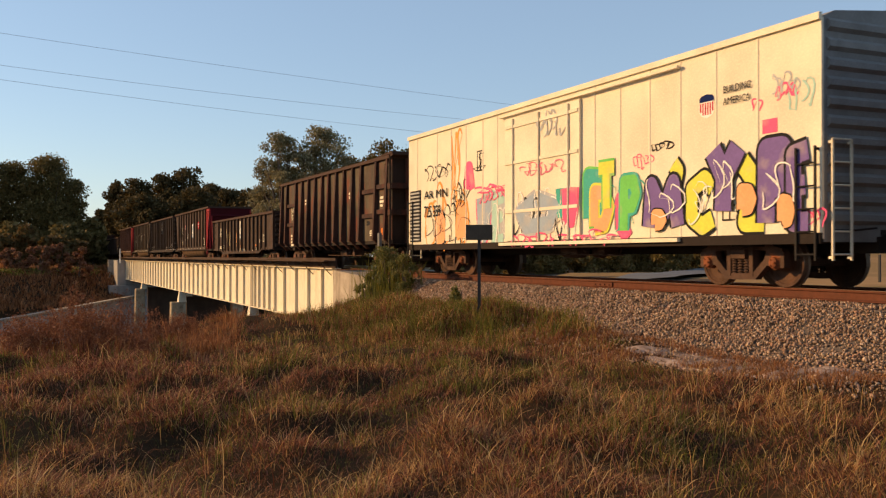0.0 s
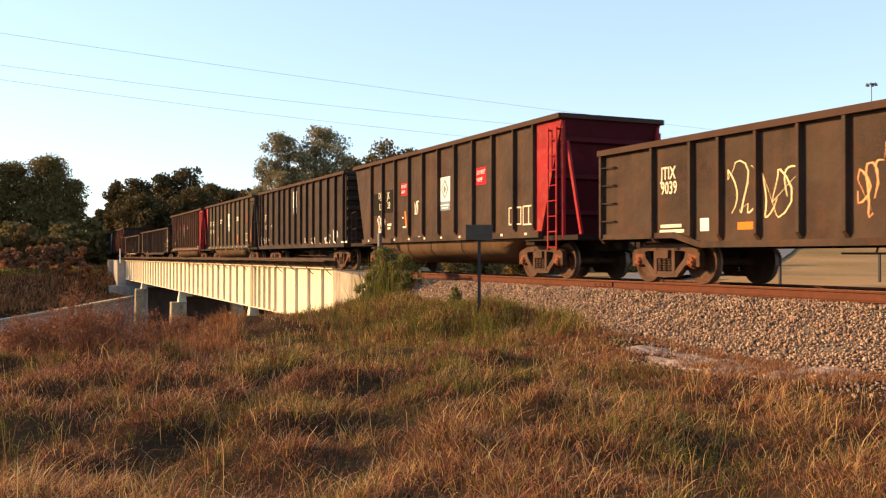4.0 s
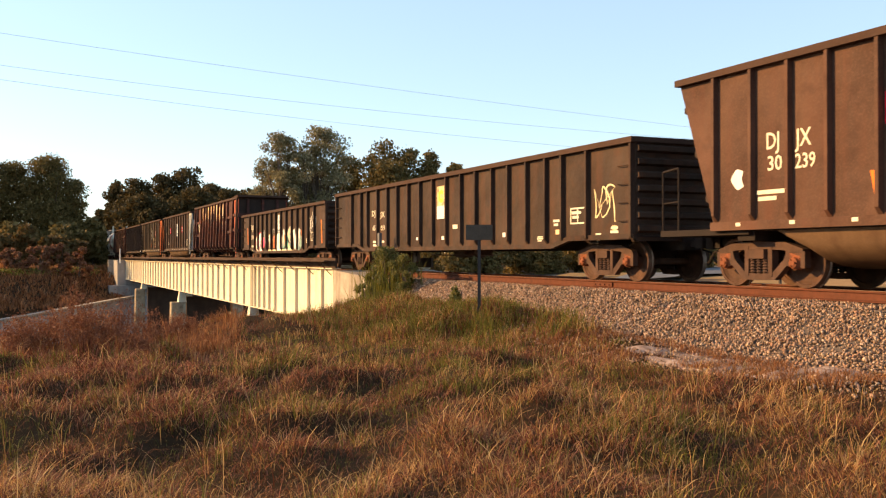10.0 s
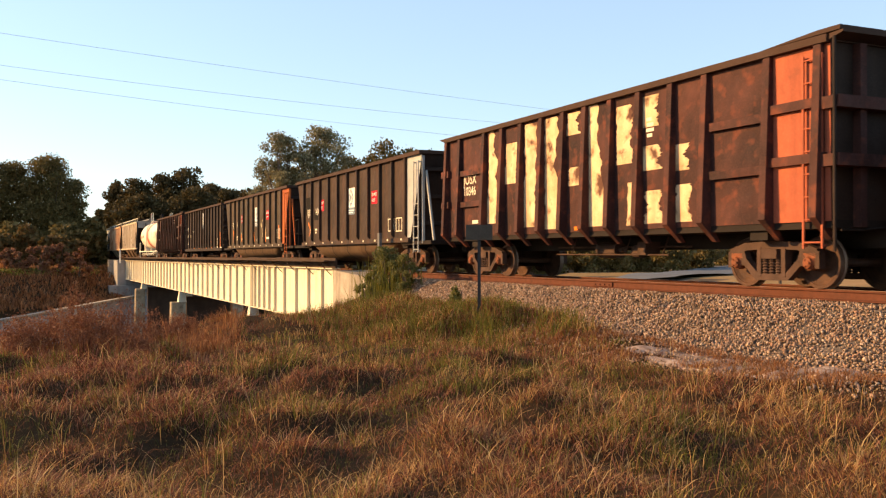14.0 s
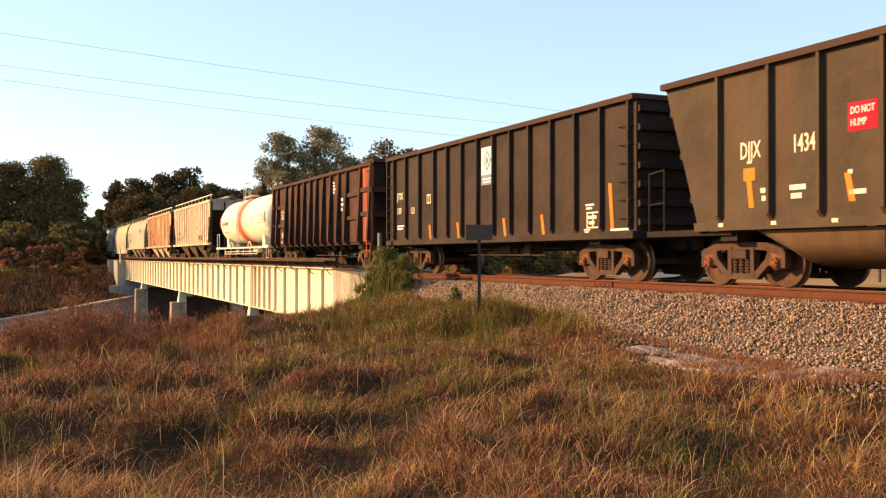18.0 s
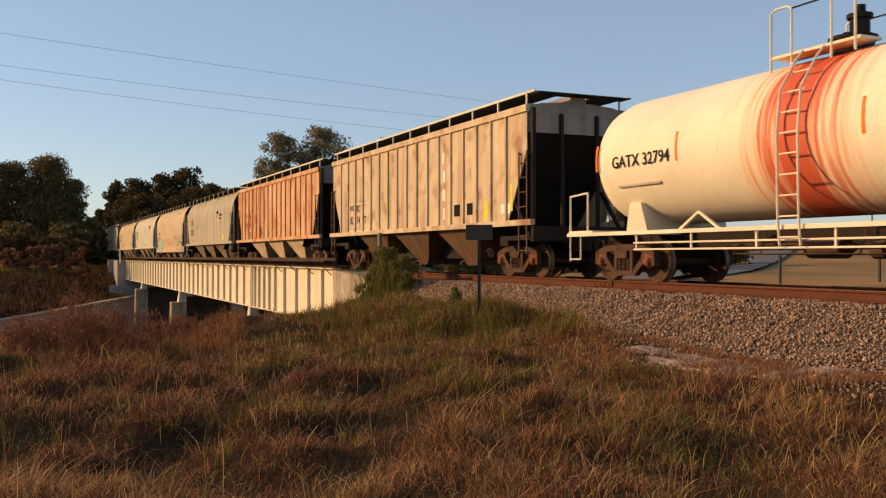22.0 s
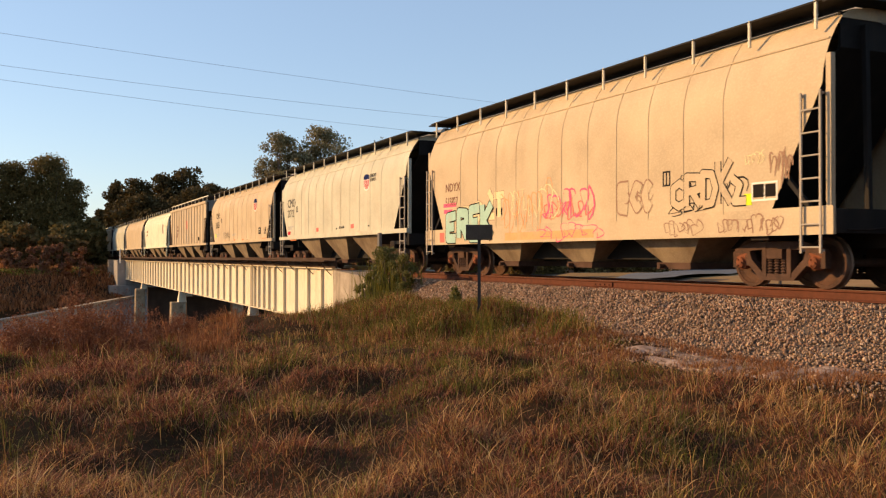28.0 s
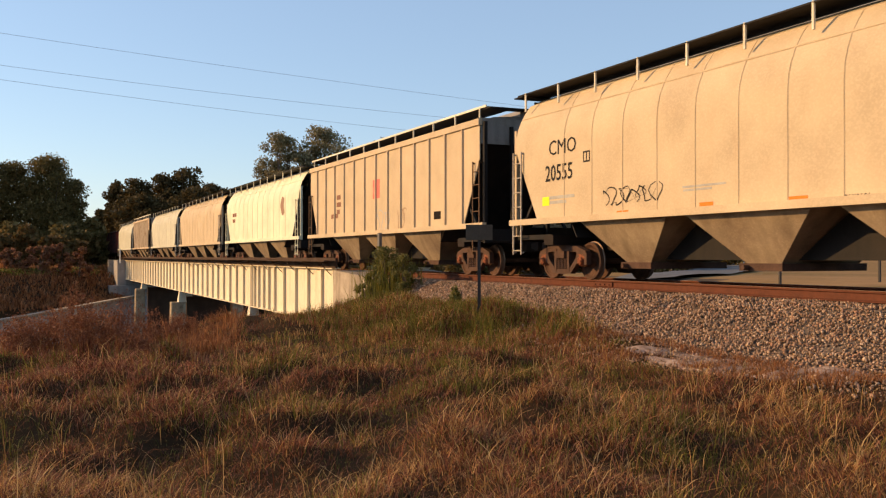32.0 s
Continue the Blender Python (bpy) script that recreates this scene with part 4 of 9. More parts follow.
# ---- gondola family ----
def open_car(label, half, top, sill, ribs, body, rib_mat, end_mat=None, chord="chord_rust", w=1.46, slope=0.0, belly=False, ore=False, fish=0.0,
             right_end=None, left_end=None, category="gondola car", name="gondola_car", rib_w=0.10, rib_d=0.105):
    """An open-topped freight car. slope: how far the end sheets lean in at the foot; belly: rounded tubs under the sill; ore: ribs hang below the sill; fish: extra depth of the sill in mid-car."""
    car = tagged(new(name), label, category, group="cars of the freight train")
    end_mat = end_mat or body
    hs = half - slope
    for s in (-1, 1):
        bm = bmesh.new()
        y0, y1 = (-w, -w + 0.02) if s < 0 else (w - 0.02, w)
        low = [(-hs, sill), (-hs + 2.6, sill), (-hs + 3.4, sill - fish), (hs - 3.4, sill - fish), (hs - 2.6, sill), (hs, sill)] if fish else [(-hs, sill), (hs, sill)]
        extrude_y(bm, low + [(half, top), (-half, top)], y0, y1)
        part("side_sheet", bm, body, car)
        bm = bmesh.new()
        yo = s * (w + 0.045)
        box(bm, -half - 0.02, half + 0.02, yo - 0.08, yo + 0.08, top - 0.05, top + 0.075)
        part("top_chord", bm, chord, car, "rust-edged top rail")
        if not ore:
            bm = bmesh.new()
            if fish:
                for xa, xb, za, zb in ((-hs, -hs + 2.6, sill, sill), (-hs + 2.6, -hs + 3.4, sill, sill - fish), (-hs + 3.4, hs - 3.4, sill - fish, sill - fish), (hs - 3.4, hs - 2.6, sill - fish, sill), (hs - 2.6, hs, sill, sill)):
                    bar(bm, (xa, za), (xb, zb), 0.12, s * w - 0.06, s * w + 0.06)
            else:
                box(bm, -hs, hs, s * (w + 0.03) - 0.07, s * (w + 0.03) + 0.07, sill - 0.10, sill + 0.06)
            part("side_sill", bm, body, car)
        # ribs
        bm = bmesh.new()
        zb = sill - fish + 0.06
        if ore:
            hexa(bm, [(-rib_w / 2, 0, zb), (rib_w / 2, 0, zb), (rib_w / 2, -rib_d * 1.6, zb), (-rib_w / 2, -rib_d * 1.6, zb), (-rib_w / 2, 0, top - 0.05), (rib_w / 2, 0, top - 0.05), (rib_w / 2, -rib_d * 0.7, top - 0.05), (-rib_w / 2, -rib_d * 0.7, top - 0.05)])
            hexa(bm, [(-rib_w * .35, 0.26, zb - 0.36), (rib_w * .35, 0.26, zb - 0.36), (rib_w * .35, 0.16, zb - 0.36), (-rib_w * .35, 0.16, zb - 0.36), (-rib_w / 2, 0.0, zb), (rib_w / 2, 0.0, zb), (rib_w / 2, -rib_d * 1.6, zb), (-rib_w / 2, -rib_d * 1.6, zb)])
        else:
            hexa(bm, [(-rib_w / 2, 0, zb), (rib_w / 2, 0, zb), (rib_w / 2 - .015, -rib_d, zb + 0.12), (-rib_w / 2 + .015, -rib_d, zb + 0.12), (-rib_w / 2, 0, top - 0.05), (rib_w / 2, 0, top - 0.05), (rib_w / 2 - .015, -rib_d, top - 0.05), (-rib_w / 2 + .015, -rib_d, top - 0.05)])
        rm = mesh_of("rib", bm, rib_mat)
        places = ribs if isinstance(ribs, list) else [-hs + 0.10 + (2 * hs - 0.20) * k / (ribs - 1) for k in range(ribs)]
        for x in places:
            o = part("rib", rm, None, car)
            o.matrix_basis = pose(x, s * w, 0, 0, 0, 0 if s < 0 else 180)
        if ore:
            bm = bmesh.new()
            box(bm, 0, 1.38, -0.10, 0, -0.08, 0.08)
            brace = mesh_of("panel_brace", bm, rib_mat)
            for x in (4.66, 6.05, -6.44):
                for z in (2.1, 3.02):
                    o = part("panel_brace", brace, None, car)
                    o.matrix_basis = pose(x if s < 0 else x + 1.3, s * w, z + (0.1 if x > 6 else 0), 0, 0, 0 if s < 0 else 180)
        # the end panels painted in another colour
        for side_end, mt in ((1, right_end), (-1, left_end)):
            if mt:
                xa, xb = side_end * (hs - (0.1 if slope and side_end < 0 else 0.35 if slope else 1.3 if side_end > 0 else 0.7)), side_end * (hs - 0.0)
                bm = bmesh.new()
                ya, yb = (s * w, s * (w + 0.012))
                extrude_y(bm, [(min(xa, xb), sill), (max(xa, xb), sill), (max(xa, side_end * half), top - 0.06), (min(xa, side_end * half), top - 0.06)], min(ya, yb), max(ya, yb))
                part("end_panel", bm, mt, car, "brightly painted end panel")
    # ends, floor, inside
    for s in (-1, 1):
        mt = right_end if s > 0 else left_end
        bm = bmesh.new()
        xa, xb = s * hs, s * half
        t = -s * 0.03
        hexa(bm, [(xa + t, -w + .02, sill - .1), (xa, -w + .02, sill - .1), (xa, w - .02, sill - .1), (xa + t, w - .02, sill - .1), (xb + t, -w + .02, top), (xb, -w + .02, top), (xb, w - .02, top), (xb + t, w - .02, top)])
        # shade on these ends is put into the paint: maroon for red, else near-black
        part("end_sheet", bm, "gon_black" if ore else "red_end_shade" if mt == "red_end" else "gon_black" if slope else mt or end_mat, car)
        bm = bmesh.new()
        box(bm, s * half - 0.06 if s > 0 else -half - 0.06, s * half + 0.06 if s > 0 else -half + 0.06, -w - 0.06, w + 0.06, top - 0.04, top + 0.073)
        part("end_chord", bm, chord, car)
        if ore:
            for z in (2.04, 2.98):
                bm = bmesh.new()
                xs = sorted((s * (half - 0.25), s * (half + 0.26)))
                box(bm, xs[0], xs[1], -w - 0.104, w + 0.104, z, z + 0.2)
                part("end_brace", bm, rib_mat, car, "heavy horizontal brace round the car's end")
            bm = bmesh.new()
            hexa(bm, [(s * (half + 0.062), -w - .1, top - .02), (s * (half + 0.34), -w - .1, top + .05), (s * (half + 0.34), w + .1, top + .05), (s * (half + 0.062), w + .1, top - .02),
                      (s * (half + 0.062), -w - .1, top + .07), (s * (half + 0.34), -w - .1, top + .09), (s * (half + 0.34), w + .1, top + .09), (s * (half + 0.062), w + .1, top + .07)])
            part("end_lip", bm, chord, car, "rusty lip that overhangs the end")
            for y in (-0.9, 0.0, 0.9):
                bm = bmesh.new()
                box(bm, *sorted((s * half, s * (half + 0.16))), y - 0.07, y + 0.07, sill - 0.1, top - 0.05)
                part("end_post", bm, rib_mat, car)
            if s > 0:
                bm = bmesh.new()
                extrude_y(bm, [(half - 1.5, top + 0.078), (half + 0.3, top + 0.095), (half + 0.3, top + 0.17), (half - 0.2, top + 0.165)], -w - 0.12, w + 0.12)
                part("corner_coaming", bm, chord, car, "raised rusty rim at the car's end")
                bm = bmesh.new()
                rod(bm, (half + 0.2, -w - 0.14, sill - 0.5), (half + 0.2, -w - 0.14, top), 0.028, 8)
                part("grab_pole", bm, "gon_black", car, "upright dark grab pole at the corner")
        nr = 0 if ore else 7 if not slope else 3
        for k in range(nr):
            f = (k + 0.6) / (nr + 0.2)
            z = sill + (top - sill) * f
            x = xa + (xb - xa) * f
            bm = bmesh.new()
            hexa(bm, [(x, -w + .03, z - .09), (x + s * .09, -w + .03, z - .05), (x + s * .09, w - .03, z - .05), (x, w - .03, z - .09), (x, -w + .03, z + .09), (x + s * .09, -w + .03, z + .05), (x + s * .09, w - .03, z + .05), (x, w - .03, z + .09)])
            # end ribs carry the same painted-in shade as their sheet
            part("end_rib", bm, "red_end_shade" if mt == "red_end" else "gon_black" if slope else mt or end_mat, car)
        if slope:
            for y in (-w + 0.05, w - 0.05) if s > 0 else ():
                bm = bmesh.new()
                bar(bm, (s * (half - 0.05), top - 0.1), (s * (half - 0.03), sill - 0.15), 0.08, y - 0.04, y + 0.04)
                part("end_post", bm, mt or end_mat, car)
                bm = bmesh.new()
                bar(bm, (s * (half - 0.02), top - 0.6), (s * (half + 0.62), sill - 0.05), 0.09, y + 0.1 - 0.03, y + 0.1 + 0.03)
                part("brace", bm, mt or end_mat, car)
            bm = bmesh.new()
            box(bm, min(s * (hs - 0.9), s * (half + 0.66)), max(s * (hs - 0.9), s * (half + 0.66)), -w + 0.02, w - 0.02, sill - 0.18, sill - 0.06)
            part("end_platform", bm, "under_steel", car)
            if s < 0:
                for y in (-w + 0.06, w - 0.06):
                    bm = bmesh.new()
                    pipe(bm, [(-half - 0.62, y, sill - 0.12), (-half - 0.62, y, sill + 1.15), (-half - 0.12, y, sill + 1.2), (-half - 0.12, y, sill - 0.12)], 0.024)
                    rod(bm, (-half - 0.62, y, sill + 0.5), (-half - 0.12, y, sill + 0.52), 0.018, 6)
                    part("platform_rail", bm, "under_steel", car, "low handrail on the end platform")
    bm = bmesh.new()
    box(bm, -hs, hs, -w + 0.02, w - 0.02, sill - 0.12 + (0.0 if not fish else 0.1), sill + 0.02 + (0.0 if not fish else 0.1))
    part("floor", bm, "under_steel", car)
    bm = bmesh.new()
    box(bm, -half - 0.1, half + 0.1, -0.22, 0.22, 0.72, sill - 0.1 if not fish else sill)
    for x in (-half + 1.75, half - 1.75):
        box(bm, x - 0.22, x + 0.22, -w + 0.1, w - 0.1, 0.86, sill - 0.1 if not fish else sill)
    part("centre_sill", bm, "under_steel", car)
    if belly:
        bm = bmesh.new()
        xb = half - 3.3
        n = 12
        ring = [(-1.40 * math.cos(math.pi * k / n), sill - 0.08 - 0.72 * math.sin(math.pi * k / n) ** 0.7) for k in range(n + 1)]
        a = [bm.verts.new((-xb, y, z)) for y, z in ring]
        c = [bm.verts.new((xb, y, z)) for y, z in ring]
        a0 = [bm.verts.new((-xb - 0.9, y, sill - 0.08)) for y, z in ring]
        c0 = [bm.verts.new((xb + 0.9, y, sill - 0.08)) for y, z in ring]
        for i in range(n):
            bm.faces.new((a[i], a[i + 1], c[i + 1], c[i]))
            bm.faces.new((a0[i], a0[i + 1], a[i + 1], a[i]))
            bm.faces.new((c[i], c[i + 1], c0[i + 1], c0[i]))
        tub = part("tub", bm, "slope_brown", car, "rounded dusty tub below the sill", smooth=True)
        for x0 in (-xb * 0.55, -xb * 0.1, xb * 0.42):
            bm = bmesh.new()
            a = [bm.verts.new((x0 + 0.25 * (z - sill), y * 1.006, z - 0.006)) for y, z in ring]
            c = [bm.verts.new((x0 + 0.07 + 0.25 * (z - sill), y * 1.006, z - 0.006)) for y, z in ring]
            for i in range(n):
                bm.faces.new((a[i], a[i + 1], c[i + 1], c[i]))
            part("seam", bm, "under_steel", tub, "dark seam of the tub")
        for k in range(10):
            plate(car, -hs + 0.7 + (2 * hs - 1.4) * k / 9, -hs + 0.82 + (2 * hs - 1.4) * k / 9, sill - 0.03, sill + 0.035, w + 0.1, "pale_letters", "reflector", "small pale reflector slip", 0.004)
    else:
        r = part("brake_rigging", GEAR["rigging"], None, car, "brake cylinder, rods and pipes")
    # ladders at the right corners of hoppers and ore cars; single grab irons on the other gondolas
    if ore or slope:
        for y in (-1, 1):
            ld = part("ladder", ladder_bm(sill - 0.45, min(top - 0.15, sill + 2.6 if slope else top - 0.2), 0.40), right_end or body, car)
            ld.matrix_basis = pose(half - 0.32, y * (w + (0.02 if slope else 0.0)), 0, 0, 0, 0 if y < 0 else 180)
    else:
        bm = bmesh.new()
        pipe(bm, [(-0.22, 0.0, 0), (-0.22, -0.075, 0), (0.22, -0.075, 0), (0.22, 0.0, 0)], 0.014)
        iron = mesh_of("grab_iron", bm, body)
        for s in (-1, 1):
            for y in (-1, 1):
                for k in range(int((top - sill + 0.25) / 0.4)):
                    o = part("grab_iron", iron, None, car)
                    o.matrix_basis = pose(s * (half - 0.34), y * w, sill - 0.05 + 0.4 * k, 0, 0, 0 if y < 0 else 180)
    running_gear(car, half)
    return car
# ---- covered hopper ----
def covered_hopper(label, half, body, ribs=0, w=1.56, sill=1.48, eave=4.42, bays=3, deep=False, slope_mat=None, dark=None, band=None):
    """ribs > 0: flat sides with posts; otherwise smooth bulging sides. deep: the side plate hangs low."""
    car = tagged(new("covered_hopper"), label, "hopper car", group="cars of the freight train")
    slope_mat = slope_mat or "bay_grime"
    # end sheets and frames: shade put into a near-black colour
    dark = dark or "black_and_shade"
    wz = eave + 0.40
    if not ribs:
        eave += 0.15
    top_half = half - 0.45
    zlow = sill
    rows = 14
    for s in (-1, 1):
        bm = bmesh.new()
        if ribs:
            out = [(-half + 1.35, zlow), (half - 1.35, zlow), (half - 0.3, 3.35), (half - 0.3, eave), (-half + 0.3, eave), (-half + 0.3, 3.35)]
            extrude_y(bm, out, min(s * w, s * (w - 0.03)), max(s * w, s * (w - 0.03)))
            part("side_sheet", bm, body, car)
        else:
            # bulged side: rings from sill to eave, then over to the roof
            prof = []
            for k in range(rows + 1):
                f = k / rows
                z = zlow + (eave - zlow) * f
                y = w - 0.46 * max(0.0, (f - 0.60) / 0.40) ** 2.2
                ins = 0.22 + 1.15 * min(1.0, max(0.0, (3.4 - z) / (3.4 - zlow)))
                prof.append((y, z, ins))
            nx = 24
            grid = []
            for y, z, ins in prof:
                grid.append([bm.verts.new((-(half - ins) + 2 * (half - ins) * i / nx, s * y, z)) for i in range(nx + 1)])
            for a, c in zip(grid, grid[1:]):
                for i in range(nx):
                    bm.faces.new((a[i], a[i + 1], c[i + 1], c[i]))
            part("side_sheet", bm, body, car, smooth=True)
            seam = bmesh.new()
            for (ya, za, _), (yb, zb, _) in zip(prof, prof[1:]):
                hexa(seam, [(-.012, s * (ya - .02), za), (.012, s * (ya - .02), za), (.012, s * (ya + .010), za), (-.012, s * (ya + .010), za), (-.012, s * (yb - .02), zb), (.012, s * (yb - .02), zb), (.012, s * (yb + .010), zb), (-.012, s * (yb + .010), zb)])
            sm = mesh_of("seam", seam, body)
            for k in range(1, 12):
                o = part("seam", sm, None, car)
                o.location = (-half + 1.45 + (2 * half - 2.9) * k / 12, 0, 0)
        # sills and eave rail
        bm = bmesh.new()
        lo = zlow - (0.42 if deep else 0.10)
        out_y = 0.0025 if deep else 0.07
        box(bm, -half, half, min(s * (w - .06), s * (w + out_y)), max(s * (w - .06), s * (w + out_y)), lo, zlow + 0.05)
        part("side_sill", bm, body, car)
        bm = bmesh.new()
        ye = s * (w - (0.0 if ribs else 0.215))
        if ribs:
            box(bm, -half + 0.25, half - 0.25, ye - .06, ye + .06, eave - 0.09, eave + 0.09)
        else:
            box(bm, -half + 0.25, half - 0.25, ye - .03, ye + .02, eave - 0.40, eave - 0.37)
        part("eave_rail", bm, body, car)
        if ribs:
            bm = bmesh.new()
            hexa(bm, [(-.055, 0, zlow), (.055, 0, zlow), (.035, -.055, zlow), (-.035, -.055, zlow), (-.055, 0, eave - .04), (.055, 0, eave - .04), (.035, -.055, eave - .04), (-.035, -.055, eave - .04)])
            rm = mesh_of("rib", bm, body)
            for k in range(ribs):
                x = -(half - 1.40) + 2 * (half - 1.40) * k / (ribs - 1)
                o = part("rib", rm, None, car)
                o.matrix_basis = pose(x, s * w, 0, 0, 0, 0 if s < 0 else 180)
    # roof
    ye = w - (0.0 if ribs else 0.46)
    bm = bmesh.new()
    extrude_x(bm, [(-ye, eave), (ye, eave), (ye * 0.72, eave + 0.16), (0.35, eave + 0.22), (-0.35, eave + 0.22), (-ye * 0.72, eave + 0.16)], -half + 0.3, half - 0.3)
    part("roof", bm, "roof_grey" if ribs else body, car)
    if ribs:
        for s in (-1, 1):
            bm = bmesh.new()
            box(bm, -half + 0.1, half - 0.1, s * 1.44 - 0.012, s * 1.44 + 0.012, wz + 0.01, wz + 0.07)
            part("walkway_edge", bm, "hop_white", car, "pale edge bar of the roof walkway")
    bm = bmesh.new()
    box(bm, -half + 0.1, half - 0.1, -1.42, -0.55, wz, wz + 0.03)
    box(bm, -half + 0.1, half - 0.1, 0.55, 1.42, wz, wz + 0.03)
    for s in (-1, 1):
        box(bm, s * half - 0.35 if s > 0 else -half - 0.1, s * half + 0.1 if s > 0 else -half + 0.35, -1.42, 1.42, wz - 0.035, wz - 0.005)
    part("running_board", bm, "black_and_shade", car, "dark grated roof walkway")
    bm = bmesh.new()
    box(bm, -0.022, 0.022, -0.02, 0.02, eave - (0.0 if ribs else 0.2), wz + 0.04)
    bracket = mesh_of("walkway_bracket", bm, "hop_white")
    for k in range(11):
        for s in (-1, 1):
            o = part("walkway_bracket", bracket, None, car)
            o.location = (-half + 0.5 + (2 * half - 1.0) * k / 10, s * (1.45 if ribs else 1.40), 0)
    bm = bmesh.new()
    rod(bm, (-half + 0.3, 0, eave + 0.22), (half - 0.3, 0, eave + 0.22), 0.26, 10)
    part("hatch_cover", bm, "roof_grey", car)
    # end slope sheets and end frame
    for s in (-1, 1):
        bm = bmesh.new()
        xo = s * (half - 0.32)
        we = w - (0.05 if ribs else 0.52)
        hexa(bm, [(s * (half - 3.1), -w + .05, 1.05), (s * (half - 3.15), -w + .05, 1.02), (s * (half - 3.15), w - .05, 1.02), (s * (half - 3.1), w - .05, 1.05), (xo, -we, eave - .5), (xo - s * .05, -we, eave - .5), (xo - s * .05, we, eave - .5), (xo, we, eave - .5)])
        box(bm, min(xo, xo - s * .05), max(xo, xo - s * .05), -we, we, eave - .5, eave + 0.1)
        part("end_sheet", bm, dark, car, "sloping end sheet coloured black for its shade")
        if ribs:
            bm = bmesh.new()
            box(bm, *sorted((xo + s * 0.004, xo + s * 0.03)), -we, we, eave - 0.62, eave + 0.12)
            part("end_top_sheet", bm, "roof_grey", car, "grey upper end sheet")
        bm = bmesh.new()
        for y in (-0.55, 0.55):
            bar(bm, (s * (half - 0.18), 1.0), (s * (half - 0.25), eave - 0.1), 0.09, y - 0.045, y + 0.045)
        box(bm, min(s * (half - 0.05), s * (half - 1.9)), max(s * (half - 0.05), s * (half - 1.9)), -w + 0.1, w - 0.1, 1.0, 1.12)
        box(bm, min(s * half, s * (half - 0.14)), max(s * half, s * (half - 0.14)), -w + 0.02, w - 0.02, 0.95, 1.35)
        for y in (-w + 0.1, w - 0.1):
            bar(bm, (s * (half - 0.3), 1.1), (s * (half - 1.4), zlow + 0.9), 0.08, y - 0.04, y + 0.04)
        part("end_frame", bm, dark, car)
        for y in (-w + 0.1, w - 0.1):
            bm = bmesh.new()
            box(bm, s * (half - 0.14) - 0.05, s * (half - 0.14) + 0.05, y - 0.05, y + 0.05, 1.1, eave if ribs else 3.9)
            # on ribbed cars the post's shade is painted on as well
            part("corner_post", bm, dark if ribs else body, car)
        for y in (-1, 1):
            ld = part("ladder", ladder_bm(0.62, 3.3, 0.42), "slope_brown" if ribs else "hop_grey" if body != "hop_bright" else body, car)
            ld.matrix_basis = pose(s * (half - 0.42), y * (w - 0.02), 0, 0, 0, 0 if y < 0 else 180)
    # discharge bays
    span = 2 * (half - 2.9)
    bw = span / bays
    for k in range(bays):
        cx = -span / 2 + bw * (k + 0.5)
        bm = bmesh.new()
        t, b_, zt, zb = bw / 2 - 0.16, 0.42, zlow + 0.02, 0.42
        ya, yb = w - 0.04, 0.55
        hexa(bm, [(cx - b_, -yb - 0.4, zb), (cx + b_, -yb - 0.4, zb), (cx + b_, yb + 0.4, zb), (cx - b_, yb + 0.4, zb), (cx - t, -ya, zt), (cx + t, -ya, zt), (cx + t, ya, zt), (cx - t, ya, zt)])
        bay = part("discharge_bay", bm, slope_mat, car, "dusty sloping discharge bay")
        bm = bmesh.new()
        box(bm, cx - 0.55, cx + 0.55, -1.05, 1.05, 0.30, 0.44)
        rod(bm, (cx - 0.3, -1.2, 0.36), (cx - 0.3, 1.2, 0.36), 0.05, 8)
        part("outlet_gate", bm, "truck_steel", bay)
    # added black fillers stand in for the shade between the bays
    for k in range(bays - 1):
        cx = -span / 2 + bw * (k + 1)
        bm = bmesh.new()
        extrude_y(bm, [(cx - 0.1, zlow - 0.05), (cx - bw / 2 + 0.5, 0.5), (cx + bw / 2 - 0.5, 0.5), (cx + 0.1, zlow - 0.05)], -0.62, 0.62)
        part("cross_hood", bm, "black_and_shade", car, "black filler for the shade between the bays")
    bm = bmesh.new()
    box(bm, -half - 0.05, half + 0.05, -0.22, 0.22, 0.72, 1.1)
    for x in (-half + 1.75, half - 1.75):
        box(bm, x - 0.22, x + 0.22, -w + 0.1, w - 0.1, 0.86, 1.1)
    part("centre_sill", bm, "under_steel", car)
    running_gear(car, half)
    return car


